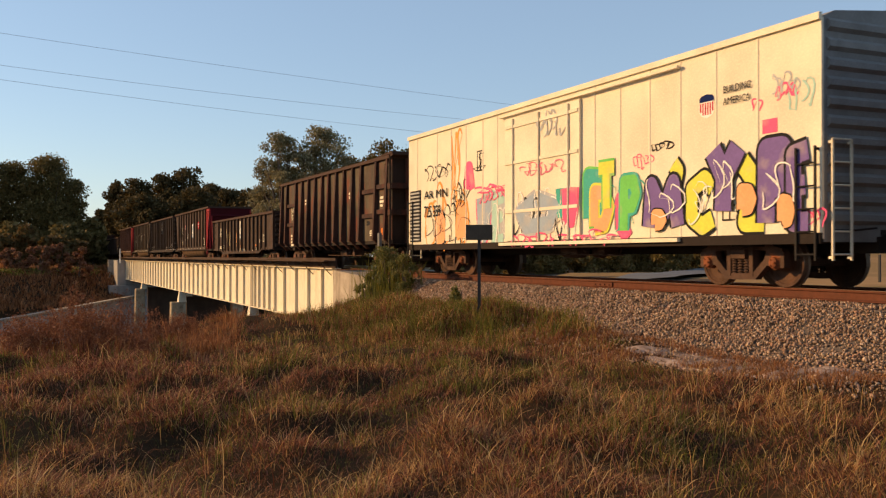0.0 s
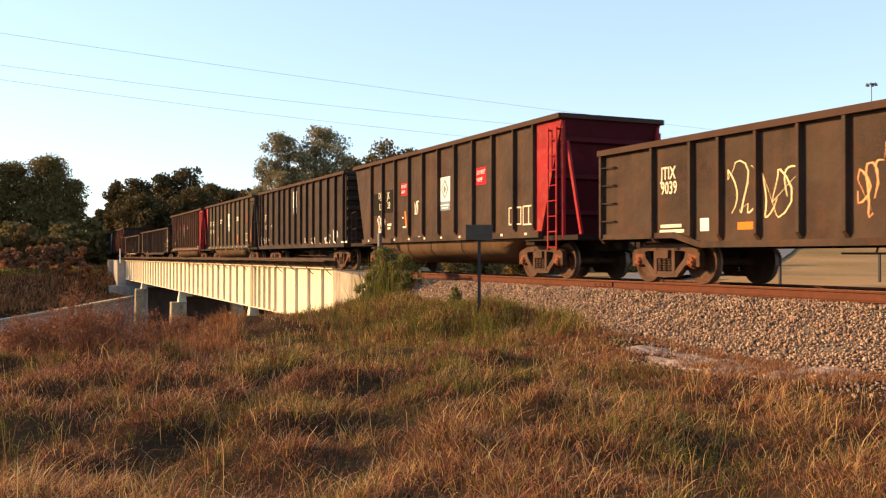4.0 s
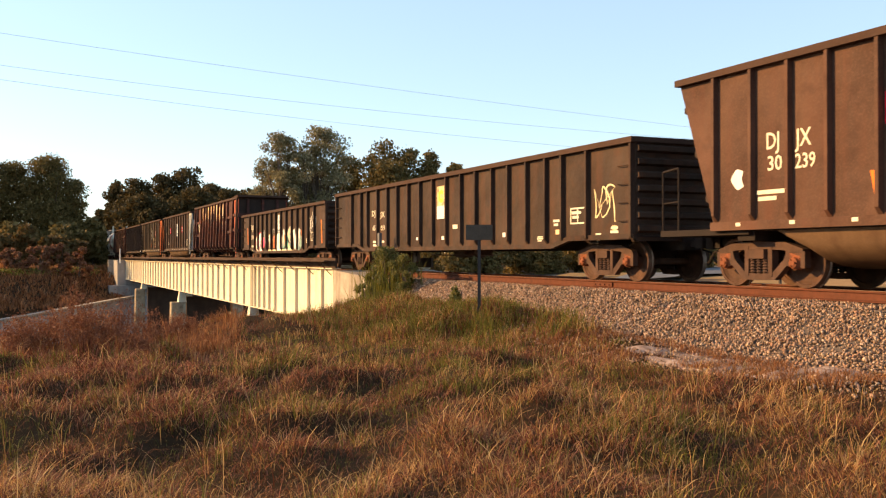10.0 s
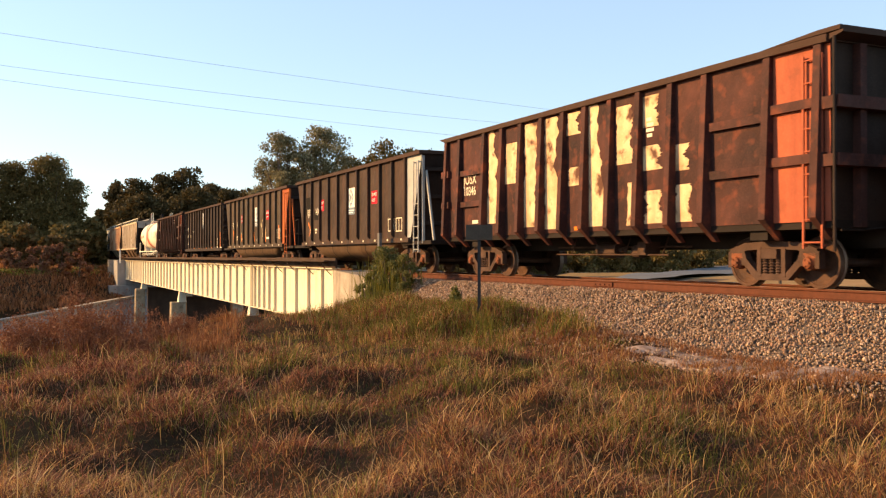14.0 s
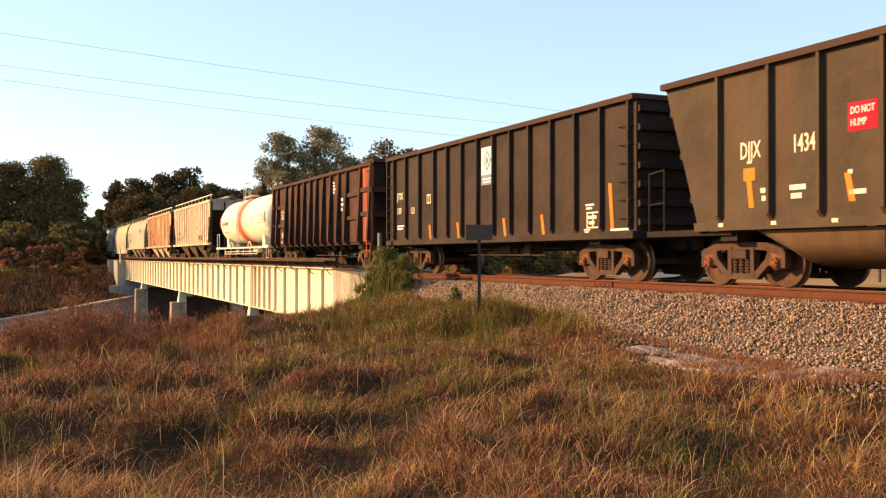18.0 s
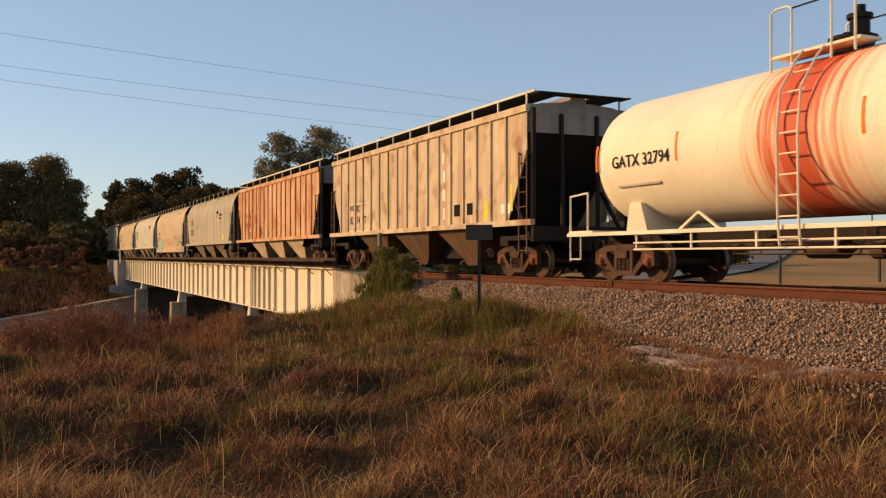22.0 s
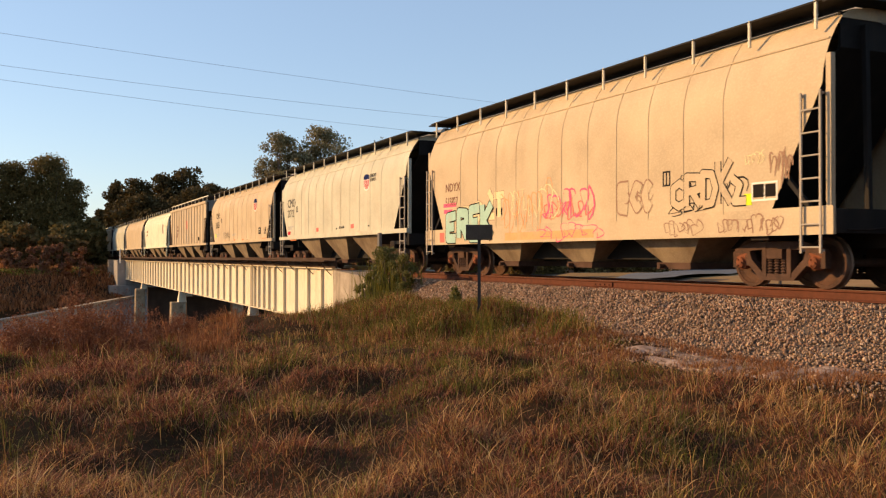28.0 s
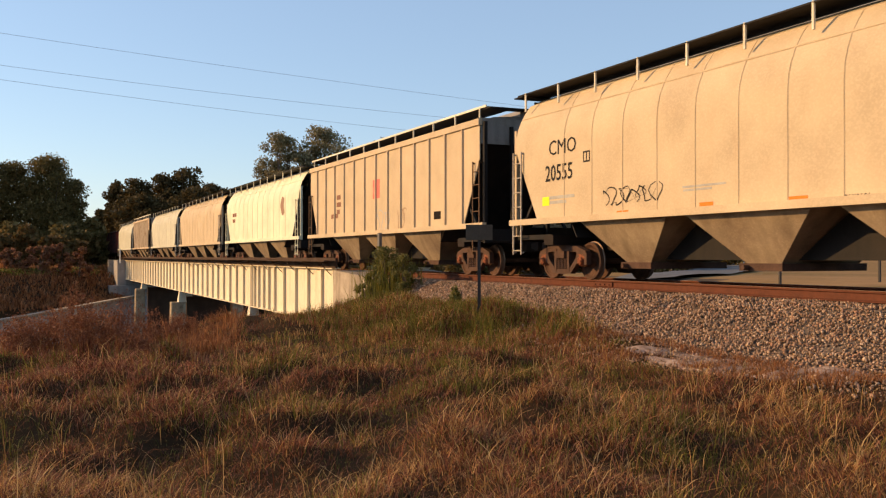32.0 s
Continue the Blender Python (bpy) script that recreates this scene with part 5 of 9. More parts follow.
# ---- tank car ----
def spill_material():
    """Cream tank paint with a band of red spill in ragged runs round the middle."""
    m = material("tank_stained", (0.84, 0.74, 0.56), 0.62, spread=0.15, scale=0.9, fine=25, streak=0.1, streak_colour=(0.55, 0.4, 0.27), spots=0.06, spot_colour=(0.6, 0.45, 0.3), spec=0.25)
    n, l = m.node_tree.nodes, m.node_tree.links
    b = n["Principled BSDF"]
    old = b.inputs["Base Color"].links[0].from_socket
    co = n.new("ShaderNodeTexCoord")
    sep = n.new("ShaderNodeSeparateXYZ")
    l.new(co.outputs["Object"], sep.inputs[0])
    stretch = n.new("ShaderNodeMapping")
    stretch.inputs["Scale"].default_value = (9.0, 0.5, 0.5)
    l.new(co.outputs["Object"], stretch.inputs[0])
    runs = n.new("ShaderNodeTexNoise")
    runs.inputs["Scale"].default_value, runs.inputs["Detail"].default_value = 1.0, 5
    l.new(stretch.outputs[0], runs.inputs["Vector"])
    away = n.new("ShaderNodeMath")
    away.operation = "ABSOLUTE"
    l.new(sep.outputs[0], away.inputs[0])
    edge = n.new("ShaderNodeMath")
    edge.operation = "MULTIPLY_ADD"
    edge.inputs[1].default_value = -2.2
    l.new(runs.outputs["Fac"], edge.inputs[0])
    l.new(away.outputs[0], edge.inputs[2])
    for low, high, colour, amount in ((0.45, -0.6, (0.80, 0.38, 0.21), 0.92), (-0.15, -0.7, (0.52, 0.085, 0.04), 0.95)):
        r = n.new("ShaderNodeMapRange")
        r.inputs["From Min"].default_value, r.inputs["From Max"].default_value = low, high
        r.inputs["To Max"].default_value = amount
        l.new(edge.outputs[0], r.inputs["Value"])
        x = n.new("ShaderNodeMix")
        x.data_type = "RGBA"
        l.new(r.outputs[0], x.inputs[0])
        l.new(old, x.inputs[6])
        x.inputs[7].default_value = (*colour, 1)
        old = x.outputs[2]
    l.new(old, b.inputs["Base Color"])
    return m


M["tank_stained"] = spill_material()


def tank_car(label, half):
    car = tagged(new("tank_car"), label, "tank car", group="cars of the freight train")
    R, zc, ht = 1.45, 2.74, half - 0.6
    prof = [(0.0, -ht - 0.0), (0.5, -ht + 0.05), (0.9, -ht + 0.17), (1.20, -ht + 0.36), (1.38, -ht + 0.62), (R, -ht + 0.95)]
    full = prof + [(R, x) for x in np.linspace(-ht + 2.0, ht - 2.0, 7)] + [(r, -x) for r, x in prof[::-1]]
    bm = bmesh.new()
    rings = []
    seg = 40
    for r, x in full:
        rings.append([bm.verts.new((x, max(r, 0.002) * math.cos(2 * math.pi * k / seg), zc + max(r, 0.002) * math.sin(2 * math.pi * k / seg))) for k in range(seg)])
    for a, c in zip(rings, rings[1:]):
        for k in range(seg):
            bm.faces.new((a[k], a[(k + 1) % seg], c[(k + 1) % seg], c[k]))
    part("tank", bm, "tank_stained", car, "cream-white cylindrical tank with a red-orange spill band", smooth=True)
    # dome platform, rails, valves
    zt = zc + R
    bm = bmesh.new()
    box(bm, -1.0, 1.0, -0.95, -0.45, zt - 0.02, zt + 0.03)
    box(bm, -1.0, 1.0, 0.45, 0.95, zt - 0.02, zt + 0.03)
    part("platform", bm, "tank_white", car)
    for y in (-0.95, 0.95):
        for x in (-1.0, 0.4):
            bm = bmesh.new()
            pipe(bm, [(x, y, zt - 0.25), (x, y, zt + 0.82), (x + 0.1, y, zt + 0.88), (x + 0.4, y, zt + 0.88), (x + 0.5, y, zt + 0.82), (x + 0.5, y, zt - 0.2)], 0.022)
            part("handrail", bm, "hop_white", car, "looped white handrail")
        bm = bmesh.new()
        rod(bm, (-0.5, y, zt + 0.82), (0.4, y, zt + 0.82), 0.016, 6)
        part("chain_bar", bm, "black_and_shade", car, "dark bar between the handrails")
    bm = bmesh.new()
    rod(bm, (0, 0, zt - 0.1), (0, 0, zt + 0.22), 0.36, 14)
    rod(bm, (0, 0, zt + 0.22), (0, 0, zt + 0.28), 0.42, 14)
    rod(bm, (0.15, 0, zt + 0.28), (0.15, 0, zt + 0.58), 0.17, 10)
    rod(bm, (0.15, 0, zt + 0.58), (0.15, 0, zt + 0.66), 0.22, 10)
    rod(bm, (0.15, 0, zt + 0.66), (0.15, 0, zt + 0.82), 0.10, 8)
    rod(bm, (-0.2, 0.1, zt + 0.28), (-0.2, 0.1, zt + 0.42), 0.09, 8)
    part("valve_dome", bm, "black_and_shade", car, "black manway and valve")
    for y in (-1, 1):
        ladder = None
        for x in (-0.24, 0.24):
            bm = bmesh.new()
            pipe(bm, [(x, y * p, z) for p, z in [(1.5, 0.75), (1.54, 1.2), (1.56, 2.74), (1.48, 3.45), (1.12, 4.0), (0.95, zt)]], 0.022)
            stile = part("stile", bm, "tank_white", ladder or car)
            ladder = ladder or stile
        for k in range(9):
            z = 0.9 + k * 0.36
            yy = 1.53 if z < 2.7 else 1.53 - (z - 2.7) ** 2 * 0.28
            bm = bmesh.new()
            rod(bm, (-0.24, y * yy, z), (0.24, y * yy, z), 0.016, 6)
            part("rung", bm, "tank_white", ladder)
    # underframe with walkway
    for s in (-1, 1):
        bm = bmesh.new()
        box(bm, -half, half, s * 1.42 - 0.05, s * 1.42 + 0.05, 1.04, 1.12)
        part("side_sill", bm, "tank_white", car)
        for z in (0.86, 0.72):
            bm = bmesh.new()
            rod(bm, (-half + 2.6, s * 1.40, z), (half - 2.6, s * 1.40, z), 0.02, 6)
            part("step_rail", bm, "tank_white", car)
        for k in range(6):
            x = -half + 2.7 + (2 * half - 5.4) * k / 5
            bm = bmesh.new()
            box(bm, x - 0.02, x + 0.02, s * 1.40 - 0.015, s * 1.40 + 0.015, 0.70, 1.04)
            part("rail_hanger", bm, "tank_white", car)
        for e in (-1, 1):
            bm = bmesh.new()
            pipe(bm, [(e * (half - 0.05), s * 1.40, 0.45), (e * (half - 0.05), s * 1.40, 2.0), (e * (half - 0.8), s * 1.40, 2.05), (e * (half - 0.8), s * 1.40, 1.1)], 0.024)
            pipe(bm, [(e * (half - 0.05), s * 1.40, 0.5), (e * (half - 0.5), s * 1.40, 0.5), (e * (half - 0.5), s * 1.40, 1.05)], 0.02)
            part("grab_rail", bm, "hop_white", car)
    for s in (-1, 1):
        bm = bmesh.new()
        x = s * (half - 2.3)
        hexa(bm, [(x - 0.4, -1.1, 1.05), (x + 0.4, -1.1, 1.05), (x + 0.4, 1.1, 1.05), (x - 0.4, 1.1, 1.05), (x - 0.2, -1.15, 1.75), (x + 0.2, -1.15, 1.75), (x + 0.2, 1.15, 1.75), (x - 0.2, 1.15, 1.75)])
        part("saddle", bm, "tank_white", car)
        bm = bmesh.new()
        box(bm, min(s * half, s * (half - 1.0)), max(s * half, s * (half - 1.0)), -1.42, 1.42, 1.10, 1.17)
        part("end_platform", bm, "tank_white", car)
        bm = bmesh.new()
        for dx in (-0.6, 0.6):
            bar(bm, (x - s * 2.4 + dx, 1.1), (x - s * 2.4, 1.45), 0.05, -1.40, -1.34)
        part("brace", bm, "tank_white", car)
    bm = bmesh.new()
    rod(bm, (half - 3.6, -1.15, 0.92), (half - 3.0, -1.15, 0.92), 0.14, 12)
    box(bm, half - 4.0, half - 3.8, -1.3, -1.05, 0.8, 1.1)
    part("brake_cylinder", bm, "tank_white", car)
    bm = bmesh.new()
    lathe_y(bm, [(0.20, -0.015), (0.22, -0.015), (0.22, 0.015), (0.20, 0.015)], 18, close=False)
    for k in range(4):
        t = k * math.pi / 4
        rod(bm, (-0.21 * math.cos(t), 0, -0.21 * math.sin(t)), (0.21 * math.cos(t), 0, 0.21 * math.sin(t)), 0.012, 5)
    wh = part("hand_brake", bm, "tank_white", car, "cream hand-brake wheel")
    wh.matrix_basis = pose(half - 0.15, -1.2, 1.72, 0, 0, 80)
    bm = bmesh.new()
    box(bm, -half - 0.05, half + 0.05, -0.22, 0.22, 0.72, 1.1)
    part("centre_sill", bm, "under_steel", car)
    part("brake_rigging", GEAR["rigging"], None, car)
    running_gear(car, half)
    return car


# ---- refrigerated boxcar ----
def reefer(label, half):
    car = tagged(new("refrigerator_car"), label, "boxcar", group="cars of the freight train")
    w, sill, eave = 1.50, 0.86, 4.52
    for s in (-1, 1):
        bm = bmesh.new()
        box(bm, -half, half, min(s * w, s * (w - .05)), max(s * w, s * (w - .05)), sill, eave)
        part("side_sheet", bm, "reefer_white", car)
        bm = bmesh.new()
        box(bm, -half, half, s * (w + .02) - .04, s * (w + .02) + .04, eave - 0.04, eave + 0.08)
        part("eave_rail", bm, "reefer_white", car)
        bm = bmesh.new()
        box(bm, -half, half, s * (w + .012) - .03, s * (w + .012) + .03, sill - 0.08, sill + 0.10)
        part("side_sill", bm, "under_steel", car)
        bm = bmesh.new()
        hexa(bm, [(-.035, 0, sill + .1), (.035, 0, sill + .1), (.015, -.016, sill + .1), (-.015, -.016, sill + .1), (-.035, 0, eave - .05), (.035, 0, eave - .05), (.015, -.016, eave - .05), (-.015, -.016, eave - .05)])
        rm = mesh_of("rib", bm, "reefer_white")
        for x in (-8.2, -6.6, -5.55, -4.5, -3.4, -2.5, 2.3, 3.3, 4.35, 5.35, 6.4, 7.5):
            o = part("rib", rm, None, car)
            o.matrix_basis = pose(x * half / 8.95, s * w, 0, 0, 0, 0 if s < 0 else 180)
        # plug door
        yo = s * w
        y0, y1 = min(yo, yo + s * .07), max(yo, yo + s * .07)
        bm = bmesh.new()
        box(bm, -1.95, 1.75, y0, y1, sill + 0.12, eave - 0.25)
        door = part("door", bm, "reefer_white", car, "cream plug door with locking bars")
        for x in (-1.45, -0.1, 1.3):
            bm = bmesh.new()
            rod(bm, (x, s * (w + .10), sill + 0.1), (x, s * (w + .10), eave - 0.3), 0.025, 6)
            part("locking_rod", bm, "reefer_white", door)
        for z in (sill + 0.9, sill + 2.2, eave - 0.5):
            bm = bmesh.new()
            box(bm, -1.9, 1.7, s * (w + .085) - .015, s * (w + .085) + .015, z - .04, z + .04)
            part("door_bar", bm, "reefer_white", door)
        bm = bmesh.new()
        box(bm, -2.2, 5.4, s * (w + .09) - .04, s * (w + .09) + .04, eave - 0.20, eave - 0.15)
        box(bm, -2.2, 5.4, s * (w + .09) - .04, s * (w + .09) + .04, sill + 0.0, sill + 0.08)
        part("door_track", bm, "reefer_white", car)
    bm = bmesh.new()
    extrude_x(bm, [(-w, eave), (w, eave), (w * .8, eave + .14), (0, eave + .26), (-w * .8, eave + .14)], -half, half)
    part("roof", bm, "reefer_end", car)
    for s in (-1, 1):
        bm = bmesh.new()
        box(bm, min(s * half, s * (half - .05)), max(s * half, s * (half - .05)), -w + .05, w - .05, sill - .05, eave)
        part("end_sheet", bm, "reefer_end", car)
        for k in range(11):
            z = sill + 0.35 + k * 0.32
            bm = bmesh.new()
            extrude_y(bm, [(s * half, z - .11), (s * (half + .07), z - .05), (s * (half + .07), z + .05), (s * half, z + .11)][::s], -w + .12, w - .12)
            part("end_corrugation", bm, "reefer_end", car)
        for y in (-1, 1):
            ld = part("ladder", ladder_bm(0.5, 2.4, 0.42), "black_and_shade", car, "dark side ladder")
            ld.matrix_basis = pose(s * (half - 0.28), y * w, 0, 0, 0, 0 if y < 0 else 180)
        ld = part("ladder", ladder_bm(0.5, 2.5, 0.42), "reefer_white", car, "pale end ladder")
        ld.matrix_basis = pose(s * (half + 0.07), -1.2, 0, 0, 0, 90 * s)
    # cooling unit grille at the left end
    bm = bmesh.new()
    box(bm, -half + 0.15, -half + 1.05, -w - 0.02, -w + 0.01, 1.05, 2.75)
    gr = part("grille_frame", bm, "black_and_shade", car, "dark louvred cooling unit opening")
    bm = bmesh.new()
    for k in range(14):
        box(bm, -half + 0.2, -half + 1.0, -w - 0.05, -w - 0.015, 1.1 + k * 0.118, 1.15 + k * 0.118)
    part("louvre", bm, "grey_end", gr)
    bm = bmesh.new()
    box(bm, -half - 0.05, half + 0.05, -0.25, 0.25, 0.62, 0.9)
    for x in (-half + 2.0, half - 2.0):
        box(bm, x - 0.25, x + 0.25, -w + 0.1, w - 0.1, 0.75, 0.86)
    box(bm, -half + .02, half - .02, -w + .05, w - .05, 0.8, 0.88)
    part("floor", bm, "under_steel", car)
    part("brake_rigging", GEAR["rigging"], None, car)
    running_gear(car, half, 2.4)
    return car
# ---- the train, from the head to the tail: (rear end, front end) of each car on the track when the clip starts ----
TRAIN = []
ORE_RIBS = [-7.45, -6.5, -4.89, -3.82, -2.77, -1.7, -0.66, 0.3, 1.33, 2.38, 3.46, 4.5, 6.15, 7.3]
LOW_RIBS = [-8.28, -6.42, -5.2, -4.38, -3.4, -2.4, -1.42, -0.45, 0.6, 1.65, 2.65, 3.65, 4.63, 5.5, 6.5, 8.28]
LONG_RIBS = [-10.28, -8.33, -7.23, -6.5, -5.42, -4.4, -3.44, -2.42, -1.4, -0.36, 0.68, 1.73, 2.72, 3.75, 4.7, 5.7, 6.67, 7.45, 8.54, 10.28]
TALL_RIBS = [-7.33, -6.72, -5.62, -4.45, -3.24, -2.25, -1.21, -0.16, 0.84, 1.83, 2.85, 3.95, 5.05, 6.12, 7.2]
TUB_RIBS_D = [-6.31, -5.07, -3.81, -2.55, -1.3, -0.05, 1.2, 2.45, 3.7, 4.95, 6.2]
TUB_RIBS_E = [-6.11, -4.8, -3.66, -2.4, -1.13, 0.13, 1.38, 2.75, 4.03, 5.26, 6.4]
TUB_RIBS_A = [-5.75, -4.56, -3.33, -2.06, -0.84, 0.38, 1.62, 2.86, 4.1, 5.34, 6.4]
TUB_RIBS_B = [-6.3, -5.01, -3.86, -2.45, -1.31, -0.03, 1.17, 2.47, 3.72, 4.98, 6.2]
TUB_RIBS_CLOSE = [-6.53, -5.55, -4.66, -3.8, -2.81, -1.91, -1.0, -0.07, 0.85, 1.76, 2.71, 3.59, 4.49, 5.44, 6.22]


def put(car, rear, front):
    car.location = ((rear + front) / 2, 0, 0)
    TRAIN.append((car, (rear + front) / 2))
    return car


def lead_car():
    half = 7.6
    car = open_car("dark gondola car with a ribbed end", half, 4.0, 1.06, 12, "gon_brown", "gon_brown")
    put(car, -9.6, 5.6)


def car_reefer():
    half = 8.95
    car = put(reefer("cream refrigerator boxcar covered with colourful graffiti", half), -29.3, -11.4)
    return car


def car_ore_a():
    car = open_car("rust-stained brown ore gondola with hanging ribs", 7.6, 4.12, 1.15, ORE_RIBS, "gon_rust", "gon_stain", ore=True, rib_w=0.16, rib_d=0.14)
    return put(car, -46.2, -31.0)


def car_low_a():
    car = open_car("low dark brown gondola car with chalked scrawls", 8.35, 2.88, 1.0, LOW_RIBS, "gon_brown", "gon_brown", fish=0.2)
    return put(car, -64.5, -47.8)


def car_tub_a():
    car = open_car("dark brown tub hopper with red ends", 7.7, 4.0, 1.15, TUB_RIBS_A, "gon_brown", "gon_brown", slope=1.0, belly=True, right_end="red_end", name="hopper_car", category="hopper car")
    return put(car, -81.6, -66.2)


def car_tall_a():
    car = open_car("tall black gondola car with orange marks", 7.4, 3.98, 1.06, TALL_RIBS, "gon_black", "gon_black")
    return put(car, -97.6, -82.8)


def car_tub_b():
    car = open_car("olive-brown tub hopper with one red end", 7.4, 4.0, 1.15, TUB_RIBS_B, "gon_olive", "gon_olive", slope=1.0, belly=True, left_end="red_end", name="hopper_car", category="hopper car")
    return put(car, -114.0, -99.2)


def car_tub_c():
    car = open_car("brown tub hopper with a bright red front end", 7.6, 4.0, 1.15, TUB_RIBS_CLOSE, "gon_reddish", "gon_reddish", slope=1.0, belly=True, right_end="red_end", name="hopper_car", category="hopper car")
    return put(car, -130.8, -115.6)


def car_long_low():
    car = open_car("long low dark brown gondola car", 10.35, 3.08, 1.0, LONG_RIBS, "gon_brown", "gon_brown", fish=0.18)
    return put(car, -153.0, -132.3)


def car_low_b():
    car = open_car("low dark gondola car with white and red graffiti", 8.3, 2.9, 1.0, LOW_RIBS, "gon_brown", "gon_brown", fish=0.2)
    return put(car, -171.0, -154.4)


def car_ore_b():
    car = open_car("oxide-red ore gondola with peeling tan panels", 7.5, 4.12, 1.15, ORE_RIBS, "gon_oxide", "gon_oxide", ore=True, rib_w=0.16, rib_d=0.14, right_end="scorched_end")
    return put(car, -187.4, -172.4)


def car_tub_d():
    car = open_car("dark brown tub hopper with a pale grey end", 7.55, 4.0, 1.15, TUB_RIBS_D, "gon_brown", "gon_brown", slope=1.0, belly=True, right_end="grey_end", name="hopper_car", category="hopper car")
    return put(car, -204.5, -189.4)


def car_tub_e():
    car = open_car("dark brown tub hopper with an orange end", 7.75, 4.0, 1.15, TUB_RIBS_E, "gon_olive", "gon_olive", slope=1.0, belly=True, right_end="orange_end", name="hopper_car", category="hopper car")
    return put(car, -221.6, -206.1)


def car_tall_b():
    car = open_car("tall black gondola car with orange marks and white letters", 7.4, 4.0, 1.06, TALL_RIBS, "gon_black", "gon_black")
    return put(car, -237.4, -222.6)


def car_ore_c():
    car = open_car("dark rust-brown ore gondola with a red end", 7.45, 4.05, 1.15, ORE_RIBS, "gon_stain", "gon_stain", ore=True, rib_w=0.16, rib_d=0.14, right_end="scorched_end")
    return put(car, -253.9, -239.0)


def car_tank():
    return put(tank_car("cream tank car with a red-orange spill band", 7.2), -269.8, -255.4)


def car_hop_a():
    return put(covered_hopper("weathered tan covered hopper with ribbed sides", 8.5, "hop_tan", 17, slope_mat="slope_brown"), -288.3, -271.3)


def car_hop_b():
    return put(covered_hopper("orange-stained covered hopper with ribbed sides", 8.6, "hop_orange", 17, slope_mat="hop_tan"), -307.0, -289.8)


def car_hop_c():
    return put(covered_hopper("grey-cream smooth-sided covered hopper", 8.75, "hop_greige", 0), -325.9, -308.4)


def car_hop_d():
    return put(covered_hopper("buff smooth-sided covered hopper with graffiti along the foot", 8.3, "hop_buff", 0, deep=True, sill=1.35), -343.9, -327.3)


def car_hop_e():
    return put(covered_hopper("cream smooth-sided covered hopper with a shield emblem", 8.5, "hop_cream", 0), -362.4, -345.4)


def car_hop_f():
    return put(covered_hopper("buff smooth-sided covered hopper with black letters", 8.65, "hop_buff", 0), -381.3, -364.0)


def car_hop_g():
    return put(covered_hopper("pale tan covered hopper with ribbed sides", 8.8, "hop_buff", 13), -400.5, -382.9)


def car_hop_h():
    return put(covered_hopper("pale yellow-white smooth-sided covered hopper", 8.65, "hop_bright", 0), -419.3, -402.0)


def tail_cars():
    put(covered_hopper("buff smooth-sided covered hopper", 8.75, "hop_buff", 0), -438.4, -420.9)
    put(covered_hopper("pale cream smooth-sided covered hopper", 8.4, "hop_cream", 0), -456.7, -439.9)
    put(covered_hopper("brown-tan covered hopper with ribbed sides", 7.5, "hop_tan", 15), -473.2, -458.2)
    put(covered_hopper("pale cream smooth-sided covered hopper", 8.25, "hop_cream", 0), -491.2, -474.7)
    put(open_car("red ore gondola far back in the train", 7.6, 4.0, 1.1, 12, "gon_oxide", "gon_oxide", right_end="red_end"), -508.0, -492.8)
    put(open_car("red ore gondola far back in the train", 7.6, 4.0, 1.1, 12, "gon_oxide", "gon_oxide", right_end="red_end"), -525.0, -509.8)
    put(open_car("dark gondola far back in the train", 7.6, 4.0, 1.1, 12, "gon_brown", "gon_brown"), -542.0, -526.8)
SPRAY = {"orange": (0.75, 0.30, 0.06), "pink": (0.78, 0.10, 0.22), "grey": (0.40, 0.40, 0.40), "mint": (0.36, 0.55, 0.46), "blue": (0.30, 0.36, 0.42), "teal": (0.05, 0.36, 0.28), "green": (0.14, 0.50, 0.10),
         "lime": (0.62, 0.62, 0.08), "peach": (0.80, 0.36, 0.16), "purple": (0.16, 0.10, 0.28), "cream": (0.74, 0.62, 0.36), "red": (0.72, 0.16, 0.13), "brown": (0.30, 0.18, 0.12), "acid": (0.62, 0.80, 0.03)}
for key, c in SPRAY.items():
    M["spray_" + key] = material("spray_" + key, c, 0.6, spread=0.25, scale=3.0, second=tuple(v * 0.75 for v in c), fine=18, spots=0.35, spot_scale=2.2, spot_colour=(0.5, 0.40, 0.28))
M["gon_dark"] = material("gon_dark", (0.018, 0.015, 0.013), 0.8, spread=0.2, spec=0.04)
M["brown_letters"] = material("brown_letters", (0.22, 0.10, 0.06), 0.6, spread=0.2)


